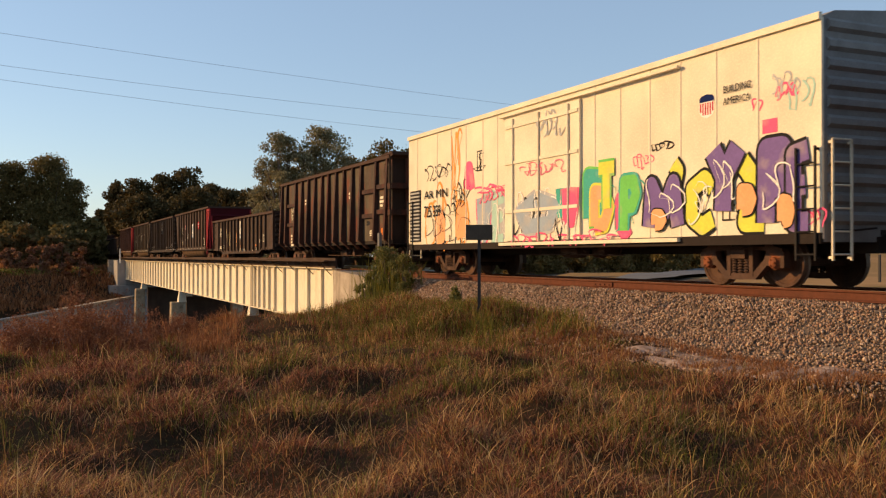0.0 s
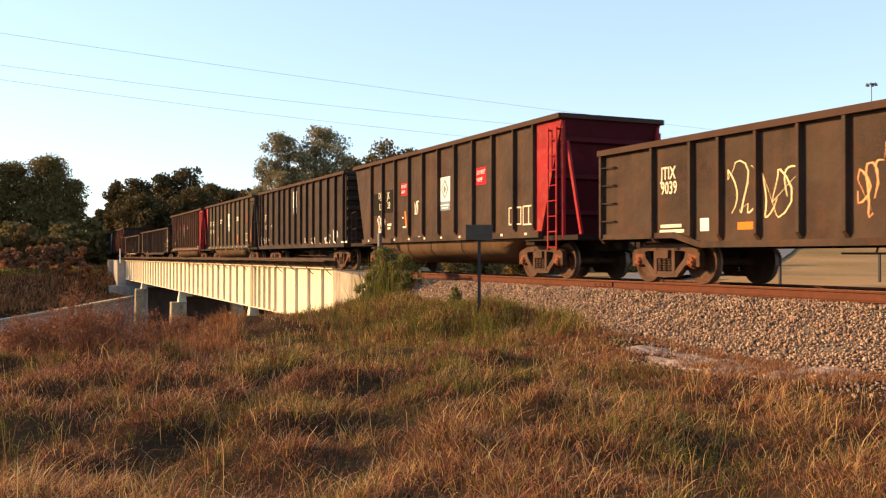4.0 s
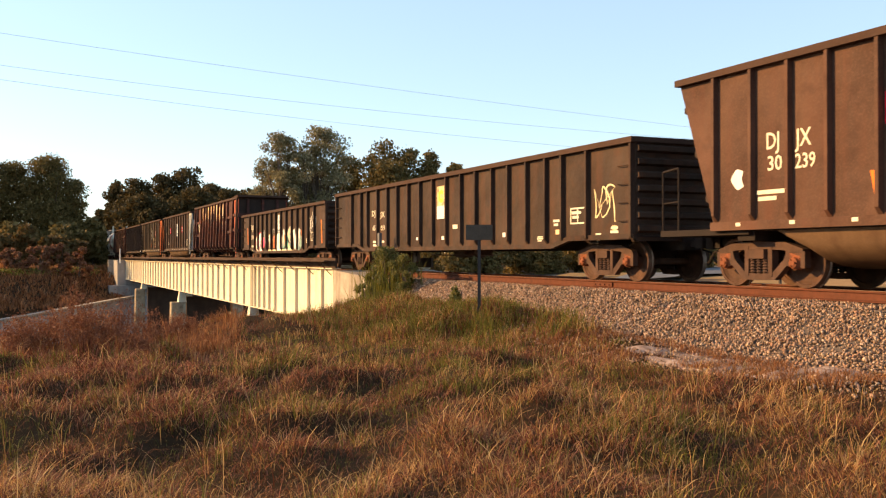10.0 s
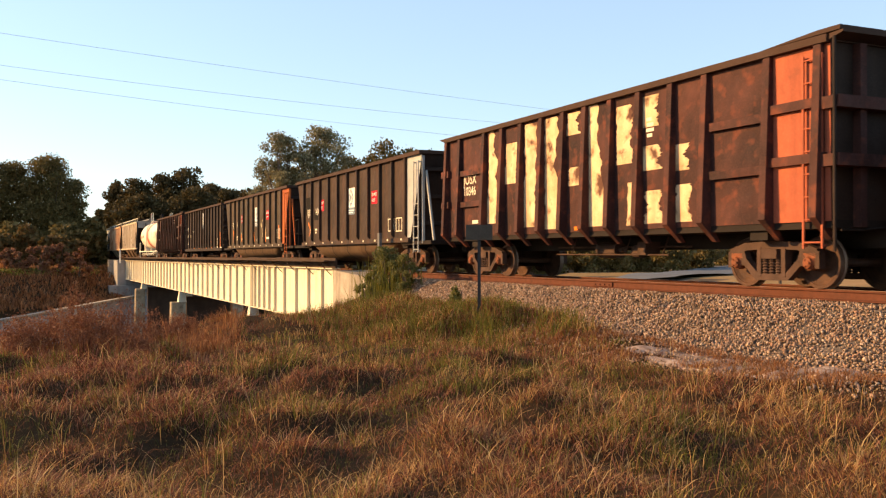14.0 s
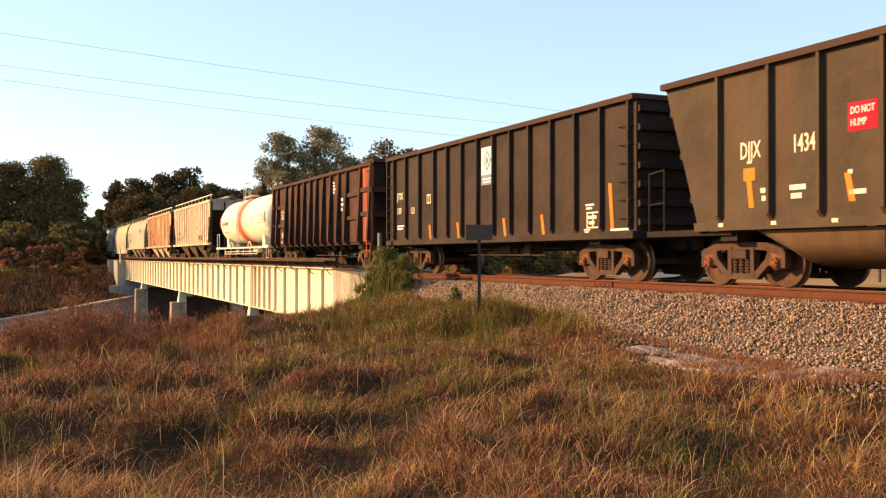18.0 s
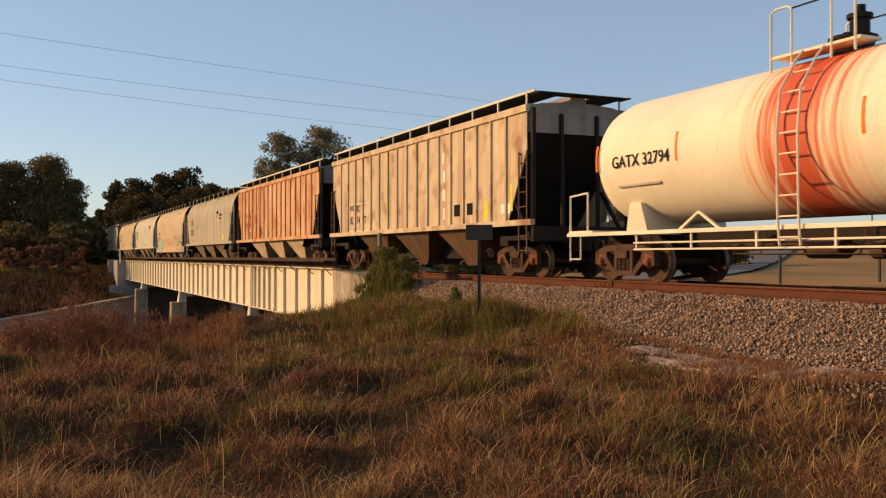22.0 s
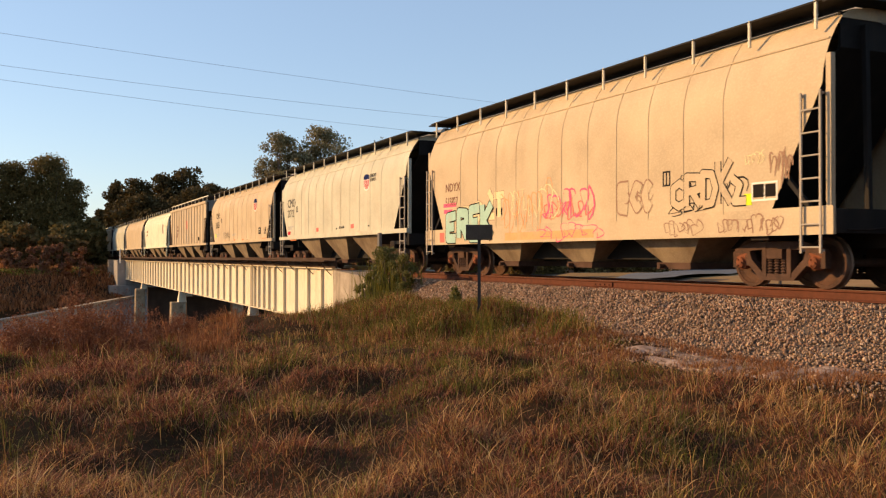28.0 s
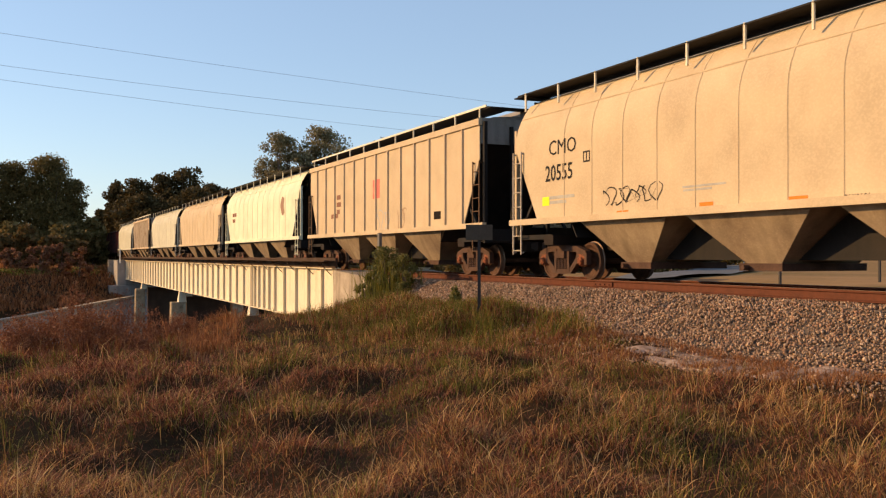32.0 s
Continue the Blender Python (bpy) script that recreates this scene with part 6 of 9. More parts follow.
# ---- lettering, plates and spray paint on the cars ----
def marks_reefer(c):
    letters(c, "AR MN", -7.59, 2.35, 0.37, 1.525, "black_letters", squeeze=1.61)
    letters(c, "725 389", -7.59, 1.73, 0.52, 1.525, "black_letters", squeeze=0.77)
    scrawl(c, -7.68, 2.98, 2.10, 0.52, 1.50, "black_letters", 1, 6, 0.05)
    scrawl(c, -5.50, 2.21, 0.72, 2.20, 1.50, "spray_orange", 2, 3, 0.10)
    scrawl(c, -7.59, 0.92, 3.12, 1.76, 1.50, "spray_orange", 3, 9, 0.11)
    scrawl(c, -7.50, 0.85, 3.03, 0.66, 1.50, "black_letters", 4, 7, 0.06)
    scrawl(c, -5.58, 2.21, 1.26, 0.48, 1.50, "black_letters", 5, 4, 0.05)
    blob_letter(c, -4.70, 2.37, 0.83, 0.94, 1.50, "spray_pink", "spray_pink", 6)
    scrawl(c, -4.02, 2.92, 0.79, 0.69, 1.50, "black_letters", 7, 2, 0.04)
    blob_letter(c, -4.09, 0.88, 2.52, 1.45, 1.50, "spray_grey", "spray_mint", 8, 0.003)
    blob_letter(c, -1.57, 1.10, 2.60, 1.14, 1.58, "spray_blue", "spray_grey", 9, 0.003)
    scrawl(c, -3.87, 2.32, 5.60, 0.26, 1.50, "spray_pink", 10, 14, 0.06)
    scrawl(c, -1.45, 1.04, 2.48, 1.14, 1.58, "black_letters", 11, 9, 0.06)
    scrawl(c, -1.20, 1.09, 2.83, 1.19, 1.58, "white_plate", 12, 12, 0.04)
    blob_letter(c, 0.93, 1.27, 0.85, 1.09, 1.58, "spray_pink", "spray_pink", 13)
    blob_letter(c, 0.70, 1.50, 0.48, 0.83, 1.58, "spray_teal", "spray_teal", 14, 0.003)
    scrawl(c, -0.15, 3.52, 1.23, 0.68, 1.58, "spray_grey", 15, 6, 0.05)
    scrawl(c, -1.08, 2.62, 2.31, 0.35, 1.58, "spray_pink", 16, 9, 0.03)
    scrawl(c, -1.57, 0.80, 4.83, 0.36, 1.58, "spray_pink", 17, 14, 0.05)
    shield(c, 5.93, 3.22, 1.50, 0.44)
    letters(c, "BUILDING", 6.62, 3.58, 0.19, 1.525, "black_letters", squeeze=0.85)
    letters(c, "AMERICA", 6.62, 3.36, 0.19, 1.525, "black_letters", squeeze=0.9)
    ring_mark(c, 6.84, 1.22, 0.43, 0.30, 0.035, 1.50)
    bars(c, 6.87, 1.25, 1.50, [(0.03, 0.0, 0.2, 0.049), (0, 0.079, 0.3, 0.049), (0.03, 0.157, 0.26, 0.049)])
    scrawl(c, 7.84, 3.35, 0.63, 0.37, 1.50, "spray_grey", 20, 6, 0.04)
    scrawl(c, 7.95, 3.31, 0.49, 0.24, 1.50, "spray_pink", 21, 6, 0.05)
    plate(c, 7.61, 7.97, 2.74, 2.99, 1.50, "spray_pink")
    scrawl(c, 7.36, 3.05, 0.23, 0.38, 1.50, "spray_pink", 22, 2, 0.04)
    scrawl(c, 4.43, 2.71, 0.65, 0.22, 1.50, "black_letters", 23, 5, 0.04)
    scrawl(c, 3.80, 2.42, 0.63, 0.33, 1.50, "spray_pink", 24, 5, 0.03)
    scrawl(c, 8.23, 3.03, 0.54, 0.57, 1.50, "spray_mint", 47, 4, 0.05)
    scrawl(c, 2.29, 1.15, 1.84, 1.26, 1.50, "spray_teal", 64, 9, 0.03)
    ring_mark(c, 6.56, 1.23, 0.41, 0.30, 0.035, 1.50, "gon_dark")
    scrawl(c, 8.44, 1.05, 0.59, 0.41, 1.50, "spray_pink", 48, 4, 0.04)
    blob_letter(c, -7.56, 0.88, 0.90, 1.31, 1.50, "reefer_white", "spray_orange", 70, 0.006)
    blob_letter(c, -6.81, 0.87, 0.91, 1.22, 1.50, "spray_peach", "black_letters", 71, 0.009)
    blob_letter(c, -6.03, 0.90, 0.87, 1.24, 1.50, "reefer_white", "black_letters", 72, 0.006)
    blob_letter(c, -5.25, 0.91, 0.87, 1.30, 1.50, "spray_peach", "spray_orange", 73, 0.009)
    scrawl(c, -7.56, 0.92, 3.18, 1.13, 1.50, "black_letters", 74, 5, 0.025)
    scrawl(c, -5.31, 1.90, 0.93, 0.86, 1.50, "black_letters", 75, 4, 0.04)
    blob_letter(c, -3.86, 0.87, 1.06, 1.52, 1.50, "spray_blue", "spray_pink", 76, 0.003)
    blob_letter(c, -2.94, 0.87, 1.03, 1.50, 1.50, "spray_mint", "spray_grey", 77, 0.005)
    blob_letter(c, -2.24, 0.88, 0.70, 1.53, 1.50, "spray_blue", "spray_pink", 78, 0.003)
    scrawl(c, -3.70, 2.08, 2.10, 0.41, 1.50, "spray_pink", 79, 7, 0.045)
    scrawl(c, -3.57, 1.00, 1.97, 1.17, 1.50, "white_plate", 80, 7, 0.04)
    ring_mark(c, -3.76, 3.02, 0.38, 0.59, 0.035, 1.50, "black_letters")
    for k, (g, x, z, sx, sz, fill, rim, half) in enumerate((
            ("D", 1.85, 1.25, 0.95, 1.35, "spray_teal", "spray_green", 0.20), ("D", 2.15, 1.1, 0.9, 1.1, "spray_peach", "spray_lime", 0.16), ("T", 2.35, 1.5, 0.9, 1.2, "spray_lime", "spray_green", 0.14),
            ("C", 3.15, 0.98, 0.62, 1.1, "spray_pink", "spray_pink", 0.16), ("P", 3.3, 0.98, 0.75, 1.35, "spray_green", "spray_teal", 0.15),
            ("M", 4.15, 0.98, 1.35, 1.25, "spray_purple", "black_letters", 0.20), ("L", 4.95, 1.75, 0.62, 0.85, "spray_lime", "black_letters", 0.17), ("C", 5.55, 0.98, 0.95, 1.25, "spray_lime", "black_letters", 0.17),
            ("Y", 6.12, 1.2, 1.12, 1.6, "spray_purple", "black_letters", 0.22), ("L", 6.85, 0.95, 1.0, 1.55, "spray_lime", "black_letters", 0.19), ("P", 7.5, 0.95, 0.9, 1.7, "spray_purple", "black_letters", 0.21), ("E", 8.2, 0.98, 0.66, 1.55, "spray_purple", "black_letters", 0.17))):
        piece(c, g, x, z, sx, sz, 1.50, fill, rim, half, 0.018 + 0.007 * (k % 3), 0.06)
    for x, z, sx, sz in ((4.45, 1.1, 0.5, 0.45), (7.0, 1.3, 0.5, 0.6), (8.0, 1.05, 0.4, 0.6)):
        piece(c, "D", x, z, sx, sz, 1.50, "spray_peach", "black_letters", 0.13, 0.042, 0.03)
    for k, (x, z, sx, sz) in enumerate(((4.3, 1.3, 1.1, 0.8), (5.65, 1.2, 0.7, 0.8), (6.3, 1.7, 0.8, 0.9), (7.6, 1.2, 1.1, 1.2))):
        scrawl(c, x, z, sx, sz, 1.53, "white_plate", 70 + k, 3, 0.035)


def marks_ore_a(c):
    letters(c, "JOSX", -5.91, 2.62, 0.37, 1.46, squeeze=0.75)
    letters(c, "1778", -5.91, 2.26, 0.37, 1.46, squeeze=0.75)
    bars(c, -5.97, 1.07, 1.46, [(0.03, 0.0, 0.42, 0.093), (0, 0.149, 0.64, 0.093), (0.03, 0.298, 0.55, 0.093), (0, 0.447, 0.45, 0.093)])
    bars(c, -3.55, 2.95, 1.46, [(0.03, 0.0, 0.3, 0.096), (0, 0.154, 0.45, 0.096)])
    bars(c, 2.83, 2.88, 1.46, [(0.03, 0.0, 0.27, 0.099), (0, 0.158, 0.4, 0.099)])
    ring_mark(c, 3.99, 1.34, 0.44, 0.35, 0.035, 1.46)
    plate(c, 6.53, 7.05, 1.35, 1.60, 1.46, "orange_mark")
    plate(c, 3.01, 3.35, 1.13, 1.26, 1.46, "orange_mark")
    bars(c, 5.28, 1.34, 1.46, [(0.03, 0.0, 0.3, 0.051), (0, 0.081, 0.45, 0.051), (0.03, 0.163, 0.38, 0.051)])
    bars(c, 5.73, 1.24, 1.46, [(0.03, 0.0, 0.18, 0.051), (0, 0.082, 0.27, 0.051)])
    bars(c, 6.37, 2.39, 1.46, [(0.03, 0.0, 0.27, 0.09), (0, 0.144, 0.4, 0.09), (0.03, 0.289, 0.34, 0.09)])
    scrawl(c, 4.90, 1.75, 0.30, 0.19, 1.46, "black_letters", 3, 1, 0.1)


def marks_low_a(c):
    letters(c, "JTIX", -6.20, 2.07, 0.37, 1.46, squeeze=0.71)
    letters(c, "9039", -6.20, 1.77, 0.37, 1.46, squeeze=0.71)
    bars(c, -6.24, 0.94, 1.46, [(0.03, 0.0, 0.51, 0.067), (0, 0.107, 0.77, 0.067), (0.03, 0.214, 0.66, 0.067)])
    scrawl(c, -4.29, 1.34, 0.84, 1.03, 1.46, "spray_cream", 1, 3, 0.035)
    scrawl(c, -3.30, 1.07, 0.88, 1.06, 1.46, "spray_cream", 2, 3, 0.035)
    scrawl(c, -1.25, 1.25, 0.75, 1.01, 1.46, "spray_peach", 3, 4, 0.035)
    crest_plate(c, -0.18, 1.61, 1.46, 0.67, 1.08)
    plate(c, 0.06, 0.60, 1.11, 1.23, 1.46, "orange_mark")
    ring_mark(c, -0.08, 0.82, 0.75, 0.25, 0.035, 1.46)
    ring_mark(c, 0.96, 0.78, 0.32, 0.24, 0.035, 1.46)
    plate(c, -4.98, -4.73, 1.06, 1.31, 1.46, "white_plate")
    plate(c, -3.94, -3.52, 1.06, 1.20, 1.46, "orange_mark")
    plate(c, 3.93, 4.40, 1.14, 1.26, 1.46, "orange_mark")
    bars(c, 4.09, 0.95, 1.46, [(0.03, 0.0, 0.21, 0.042), (0, 0.068, 0.31, 0.042)])
    bars(c, 4.93, 1.33, 1.46, [(0.03, 0.0, 0.21, 0.043), (0, 0.069, 0.31, 0.043), (0.03, 0.138, 0.27, 0.043)])
    ring_mark(c, 5.72, 1.37, 0.61, 0.38, 0.035, 1.46)
    bars(c, 3.19, 0.90, 1.46, [(0.03, 0.0, 0.14, 0.036), (0, 0.057, 0.21, 0.036)])


def marks_tall_a(c):
    letters(c, "JTIX", -6.38, 2.46, 0.38, 1.46, squeeze=0.93)
    letters(c, "100", -6.30, 1.95, 0.35, 1.46, squeeze=0.82)
    letters(c, "95", -4.97, 1.93, 0.34, 1.46, squeeze=1.01)
    scrawl(c, -7.41, 1.19, 0.90, 0.44, 1.46, "white_plate", 1, 5, 0.04)
    bars(c, -6.17, 1.31, 1.46, [(0.03, 0.0, 0.48, 0.059), (0, 0.094, 0.73, 0.059), (0.03, 0.188, 0.62, 0.059)])
    ring_mark(c, -3.57, 2.18, 0.36, 0.29, 0.035, 1.46)
    plate(c, -3.47, -3.32, 1.44, 1.55, 1.46, "orange_mark")
    crest_plate(c, -0.68, 2.62, 1.46, 0.66, 1.08)
    plate(c, -1.37, -1.18, 1.05, 1.56, 1.46, "orange_mark")
    plate(c, 1.63, 1.82, 1.05, 1.58, 1.46, "orange_mark")
    scrawl(c, 1.38, 1.16, 0.25, 0.34, 1.46, "white_plate", 2, 3, 0.05)
    scrawl(c, 2.43, 1.11, 0.54, 0.41, 1.46, "white_plate", 3, 5, 0.06)
    plate(c, 3.69, 3.87, 1.09, 1.59, 1.46, "orange_mark")
    scrawl(c, 4.48, 1.04, 0.77, 0.46, 1.46, "white_plate", 4, 7, 0.05)
    scrawl(c, 5.63, 1.15, 0.66, 0.64, 1.46, "white_plate", 5, 7, 0.06)
    plate(c, 6.93, 7.16, 1.19, 2.21, 1.46, "orange_mark")
    plate(c, 6.76, 7.53, 1.13, 1.19, 1.46, "white_plate")


def marks_tub_a(c):
    plate(c, -5.61, -4.65, 2.07, 2.88, 1.46, "gon_dark")
    plate(c, -4.56, -3.36, 2.13, 2.95, 1.46, "gon_dark")
    letters(c, "DJ", -5.12, 2.61, 0.33, 1.46, squeeze=0.86)
    letters(c, "13", -5.07, 2.20, 0.33, 1.46, squeeze=0.83)
    letters(c, "JX", -4.24, 2.56, 0.37, 1.46, squeeze=0.68)
    letters(c, "33", -4.20, 2.22, 0.34, 1.46, squeeze=0.79)
    hump_plate(c, -2.87, 2.66, 1.46, 0.54)
    scrawl(c, -5.26, 1.41, 0.79, 0.67, 1.46, "white_plate", 1, 6, 0.05)
    bars(c, -4.22, 1.54, 1.46, [(0.03, 0.0, 0.26, 0.079), (0, 0.126, 0.39, 0.079)])
    plate(c, -2.55, -2.37, 1.60, 2.12, 1.46, "orange_mark")
    bars(c, -2.81, 1.88, 1.46, [(0.03, 0.0, 0.12, 0.052)])
    bars(c, -2.76, 1.55, 1.46, [(0.03, 0.0, 0.32, 0.052)])
    scrawl(c, -1.65, 1.88, 0.34, 0.53, 1.46, "white_plate", 2, 3, 0.05)
    plate(c, -1.37, -1.18, 1.08, 1.24, 1.46, "grey_end")
    crest_plate(c, 0.41, 2.00, 1.46, 0.76, 1.04)
    hump_plate(c, 2.99, 2.63, 1.46, 0.88)
    ring_mark(c, 4.96, 1.41, 0.69, 0.48, 0.035, 1.46)
    ring_mark(c, 5.74, 1.39, 0.61, 0.51, 0.035, 1.46)


def marks_tub_b(c):
    plate(c, -0.52, -0.32, 1.03, 1.14, 1.46, "grey_end")
    plate(c, 0.25, 0.45, 1.04, 1.15, 1.46, "grey_end")
    plate(c, 2.15, 2.32, 1.03, 1.15, 1.46, "grey_end")
    plate(c, 3.06, 3.23, 1.04, 1.14, 1.46, "grey_end")
    plate(c, -2.35, -2.16, 1.03, 1.14, 1.46, "grey_end")
    ring_mark(c, 2.20, 1.50, 0.25, 0.23, 0.035, 1.46, "grey_end")
    letters(c, "DJ", -5.98, 2.59, 0.43, 1.46, squeeze=0.94)
    letters(c, "JX", -4.94, 2.58, 0.44, 1.46, squeeze=0.92)
    letters(c, "12", -5.94, 2.07, 0.38, 1.46, squeeze=0.98)
    letters(c, "01", -4.94, 2.06, 0.39, 1.46, squeeze=0.97)
    bars(c, -2.53, 2.72, 1.46, [(0.03, 0.0, 0.49, 0.099), (0, 0.158, 0.74, 0.099)])
    crest_plate(c, 0.20, 2.14, 1.46, 0.74, 1.12)
    bars(c, 2.75, 2.74, 1.46, [(0.03, 0.0, 0.44, 0.089), (0, 0.142, 0.66, 0.089)])
    plate(c, -3.12, -2.95, 1.47, 1.86, 1.46, "orange_mark")
    plate(c, -0.17, 0.06, 1.32, 1.83, 1.46, "orange_mark")
    plate(c, 2.95, 3.20, 1.38, 1.89, 1.46, "orange_mark")
    plate(c, 6.47, 6.69, 1.39, 2.40, 1.46, "orange_mark")
    ring_mark(c, 4.50, 1.50, 0.51, 0.45, 0.035, 1.46)
    ring_mark(c, 5.29, 1.49, 0.65, 0.44, 0.035, 1.46)
    plate(c, 5.73, 5.95, 1.67, 1.85, 1.46, "white_plate")
    bars(c, 5.45, 1.14, 1.46, [(0.03, 0.0, 0.25, 0.057)])
    bars(c, 5.52, 2.60, 1.46, [(0.03, 0.0, 0.12, 0.08), (0, 0.128, 0.17, 0.08), (0.03, 0.256, 0.15, 0.08), (0, 0.384, 0.12, 0.08)], "red_plate")
    plate(c, -0.64, -0.40, 0.98, 1.10, 1.46, "white_plate")
    plate(c, 2.14, 2.33, 0.99, 1.10, 1.46, "white_plate")
    plate(c, 3.13, 3.33, 1.00, 1.10, 1.46, "white_plate")
    plate(c, 4.04, 4.24, 1.01, 1.13, 1.46, "white_plate")
    plate(c, 5.90, 6.11, 1.01, 1.12, 1.46, "white_plate")


def marks_tub_c(c):
    hump_plate(c, -2.73, 2.60, 1.46, 0.69)
    crest_plate(c, -0.82, 2.06, 1.46, 0.67, 1.07)
    hump_plate(c, 0.99, 2.62, 1.46, 0.66)
    letters(c, "DJ", -5.24, 2.38, 0.42, 1.46, squeeze=0.82)
    letters(c, "JX", -4.53, 2.36, 0.43, 1.46, squeeze=0.81)
    letters(c, "30", -5.21, 2.01, 0.37, 1.46, squeeze=0.99)
    letters(c, "239", -4.56, 2.00, 0.36, 1.46, squeeze=0.86)
    blob_letter(c, -6.15, 1.82, 0.42, 0.34, 1.46, "white_plate", "white_plate", 1)
    bars(c, -5.46, 1.56, 1.46, [(0.03, 0.0, 0.44, 0.072), (0, 0.115, 0.66, 0.072)])
    plate(c, -3.01, -2.79, 1.44, 1.91, 1.46, "orange_mark")
    plate(c, -0.15, 0.02, 1.43, 1.97, 1.46, "orange_mark")
    plate(c, 2.58, 2.78, 1.43, 1.96, 1.46, "orange_mark")
    plate(c, 4.81, 5.09, 2.35, 2.97, 1.46, "gon_dark")
    plate(c, 4.87, 5.12, 1.60, 1.94, 1.46, "peel_tan")
    ring_mark(c, 5.63, 1.46, 0.48, 0.43, 0.035, 1.46)
    bars(c, 4.01, 1.79, 1.46, [(0.03, 0.0, 0.08, 0.073), (0, 0.116, 0.11, 0.073), (0.03, 0.232, 0.1, 0.073)])
    plate(c, 4.41, 4.55, 1.69, 1.82, 1.46, "white_plate")
    bars(c, 5.12, 1.27, 1.46, [(0.03, 0.0, 0.84, 0.053)])


def marks_long_low(c):
    letters(c, "DJ", -6.16, 2.01, 0.30, 1.46, squeeze=1.35)
    letters(c, "JX", -5.23, 1.94, 0.29, 1.46, squeeze=1.50)
    letters(c, "65", -6.08, 1.48, 0.27, 1.46, squeeze=1.15)
    letters(c, "019", -5.20, 1.46, 0.27, 1.46, squeeze=1.02)
    bars(c, -6.04, 0.94, 1.46, [(0.03, 0.0, 0.79, 0.08), (0, 0.128, 1.19, 0.08)])
    plate(c, -0.14, 0.50, 2.16, 2.78, 1.46, "peel_tan", "emblem_plate", "pale weathered emblem plate")
    plate(c, -0.14, 0.50, 1.75, 2.16, 1.46, "white_plate")
    piece(c, "C", 0.0, 2.25, 0.4, 0.42, 1.466, "spray_lime", None, 0.06, 0.002)
    bars(c, 1.02, 1.41, 1.46, [(0.03, 0.0, 0.33, 0.125)])
    bars(c, 6.96, 1.32, 1.46, [(0.03, 0.0, 0.19, 0.06), (0, 0.096, 0.29, 0.06)])
    plate(c, 7.07, 7.24, 1.11, 1.23, 1.46, "peel_tan")
    ring_mark(c, 7.75, 1.34, 0.64, 0.39, 0.035, 1.46)
    bars(c, 7.81, 1.47, 1.46, [(0.03, 0.0, 0.27, 0.066), (0, 0.106, 0.4, 0.066)])
    scrawl(c, 8.78, 1.30, 1.06, 0.89, 1.46, "spray_cream", 2, 4, 0.045)
    bars(c, 9.42, 1.00, 1.46, [(0.03, 0.0, 0.2, 0.056), (0, 0.09, 0.3, 0.056), (0.03, 0.18, 0.26, 0.056)])
    plate(c, 9.49, 9.66, 1.15, 1.26, 1.46, "peel_tan")
    bars(c, 8.02, 1.00, 1.46, [(0.03, 0.0, 0.13, 0.046)])
    bars(c, 8.84, 0.93, 1.46, [(0.03, 0.0, 0.13, 0.065), (0, 0.104, 0.2, 0.065)])
    plate(c, 2.29, 2.45, 1.09, 1.20, 1.46, "white_plate")
    plate(c, 4.29, 4.45, 1.10, 1.22, 1.46, "white_plate")
    plate(c, 0.22, 0.40, 1.09, 1.20, 1.46, "white_plate")
    bars(c, 6.17, 0.95, 1.46, [(0.03, 0.0, 0.19, 0.031), (0, 0.05, 0.29, 0.031), (0.03, 0.1, 0.25, 0.031)])
    plate(c, -1.84, -1.69, 1.11, 1.20, 1.46, "white_plate")


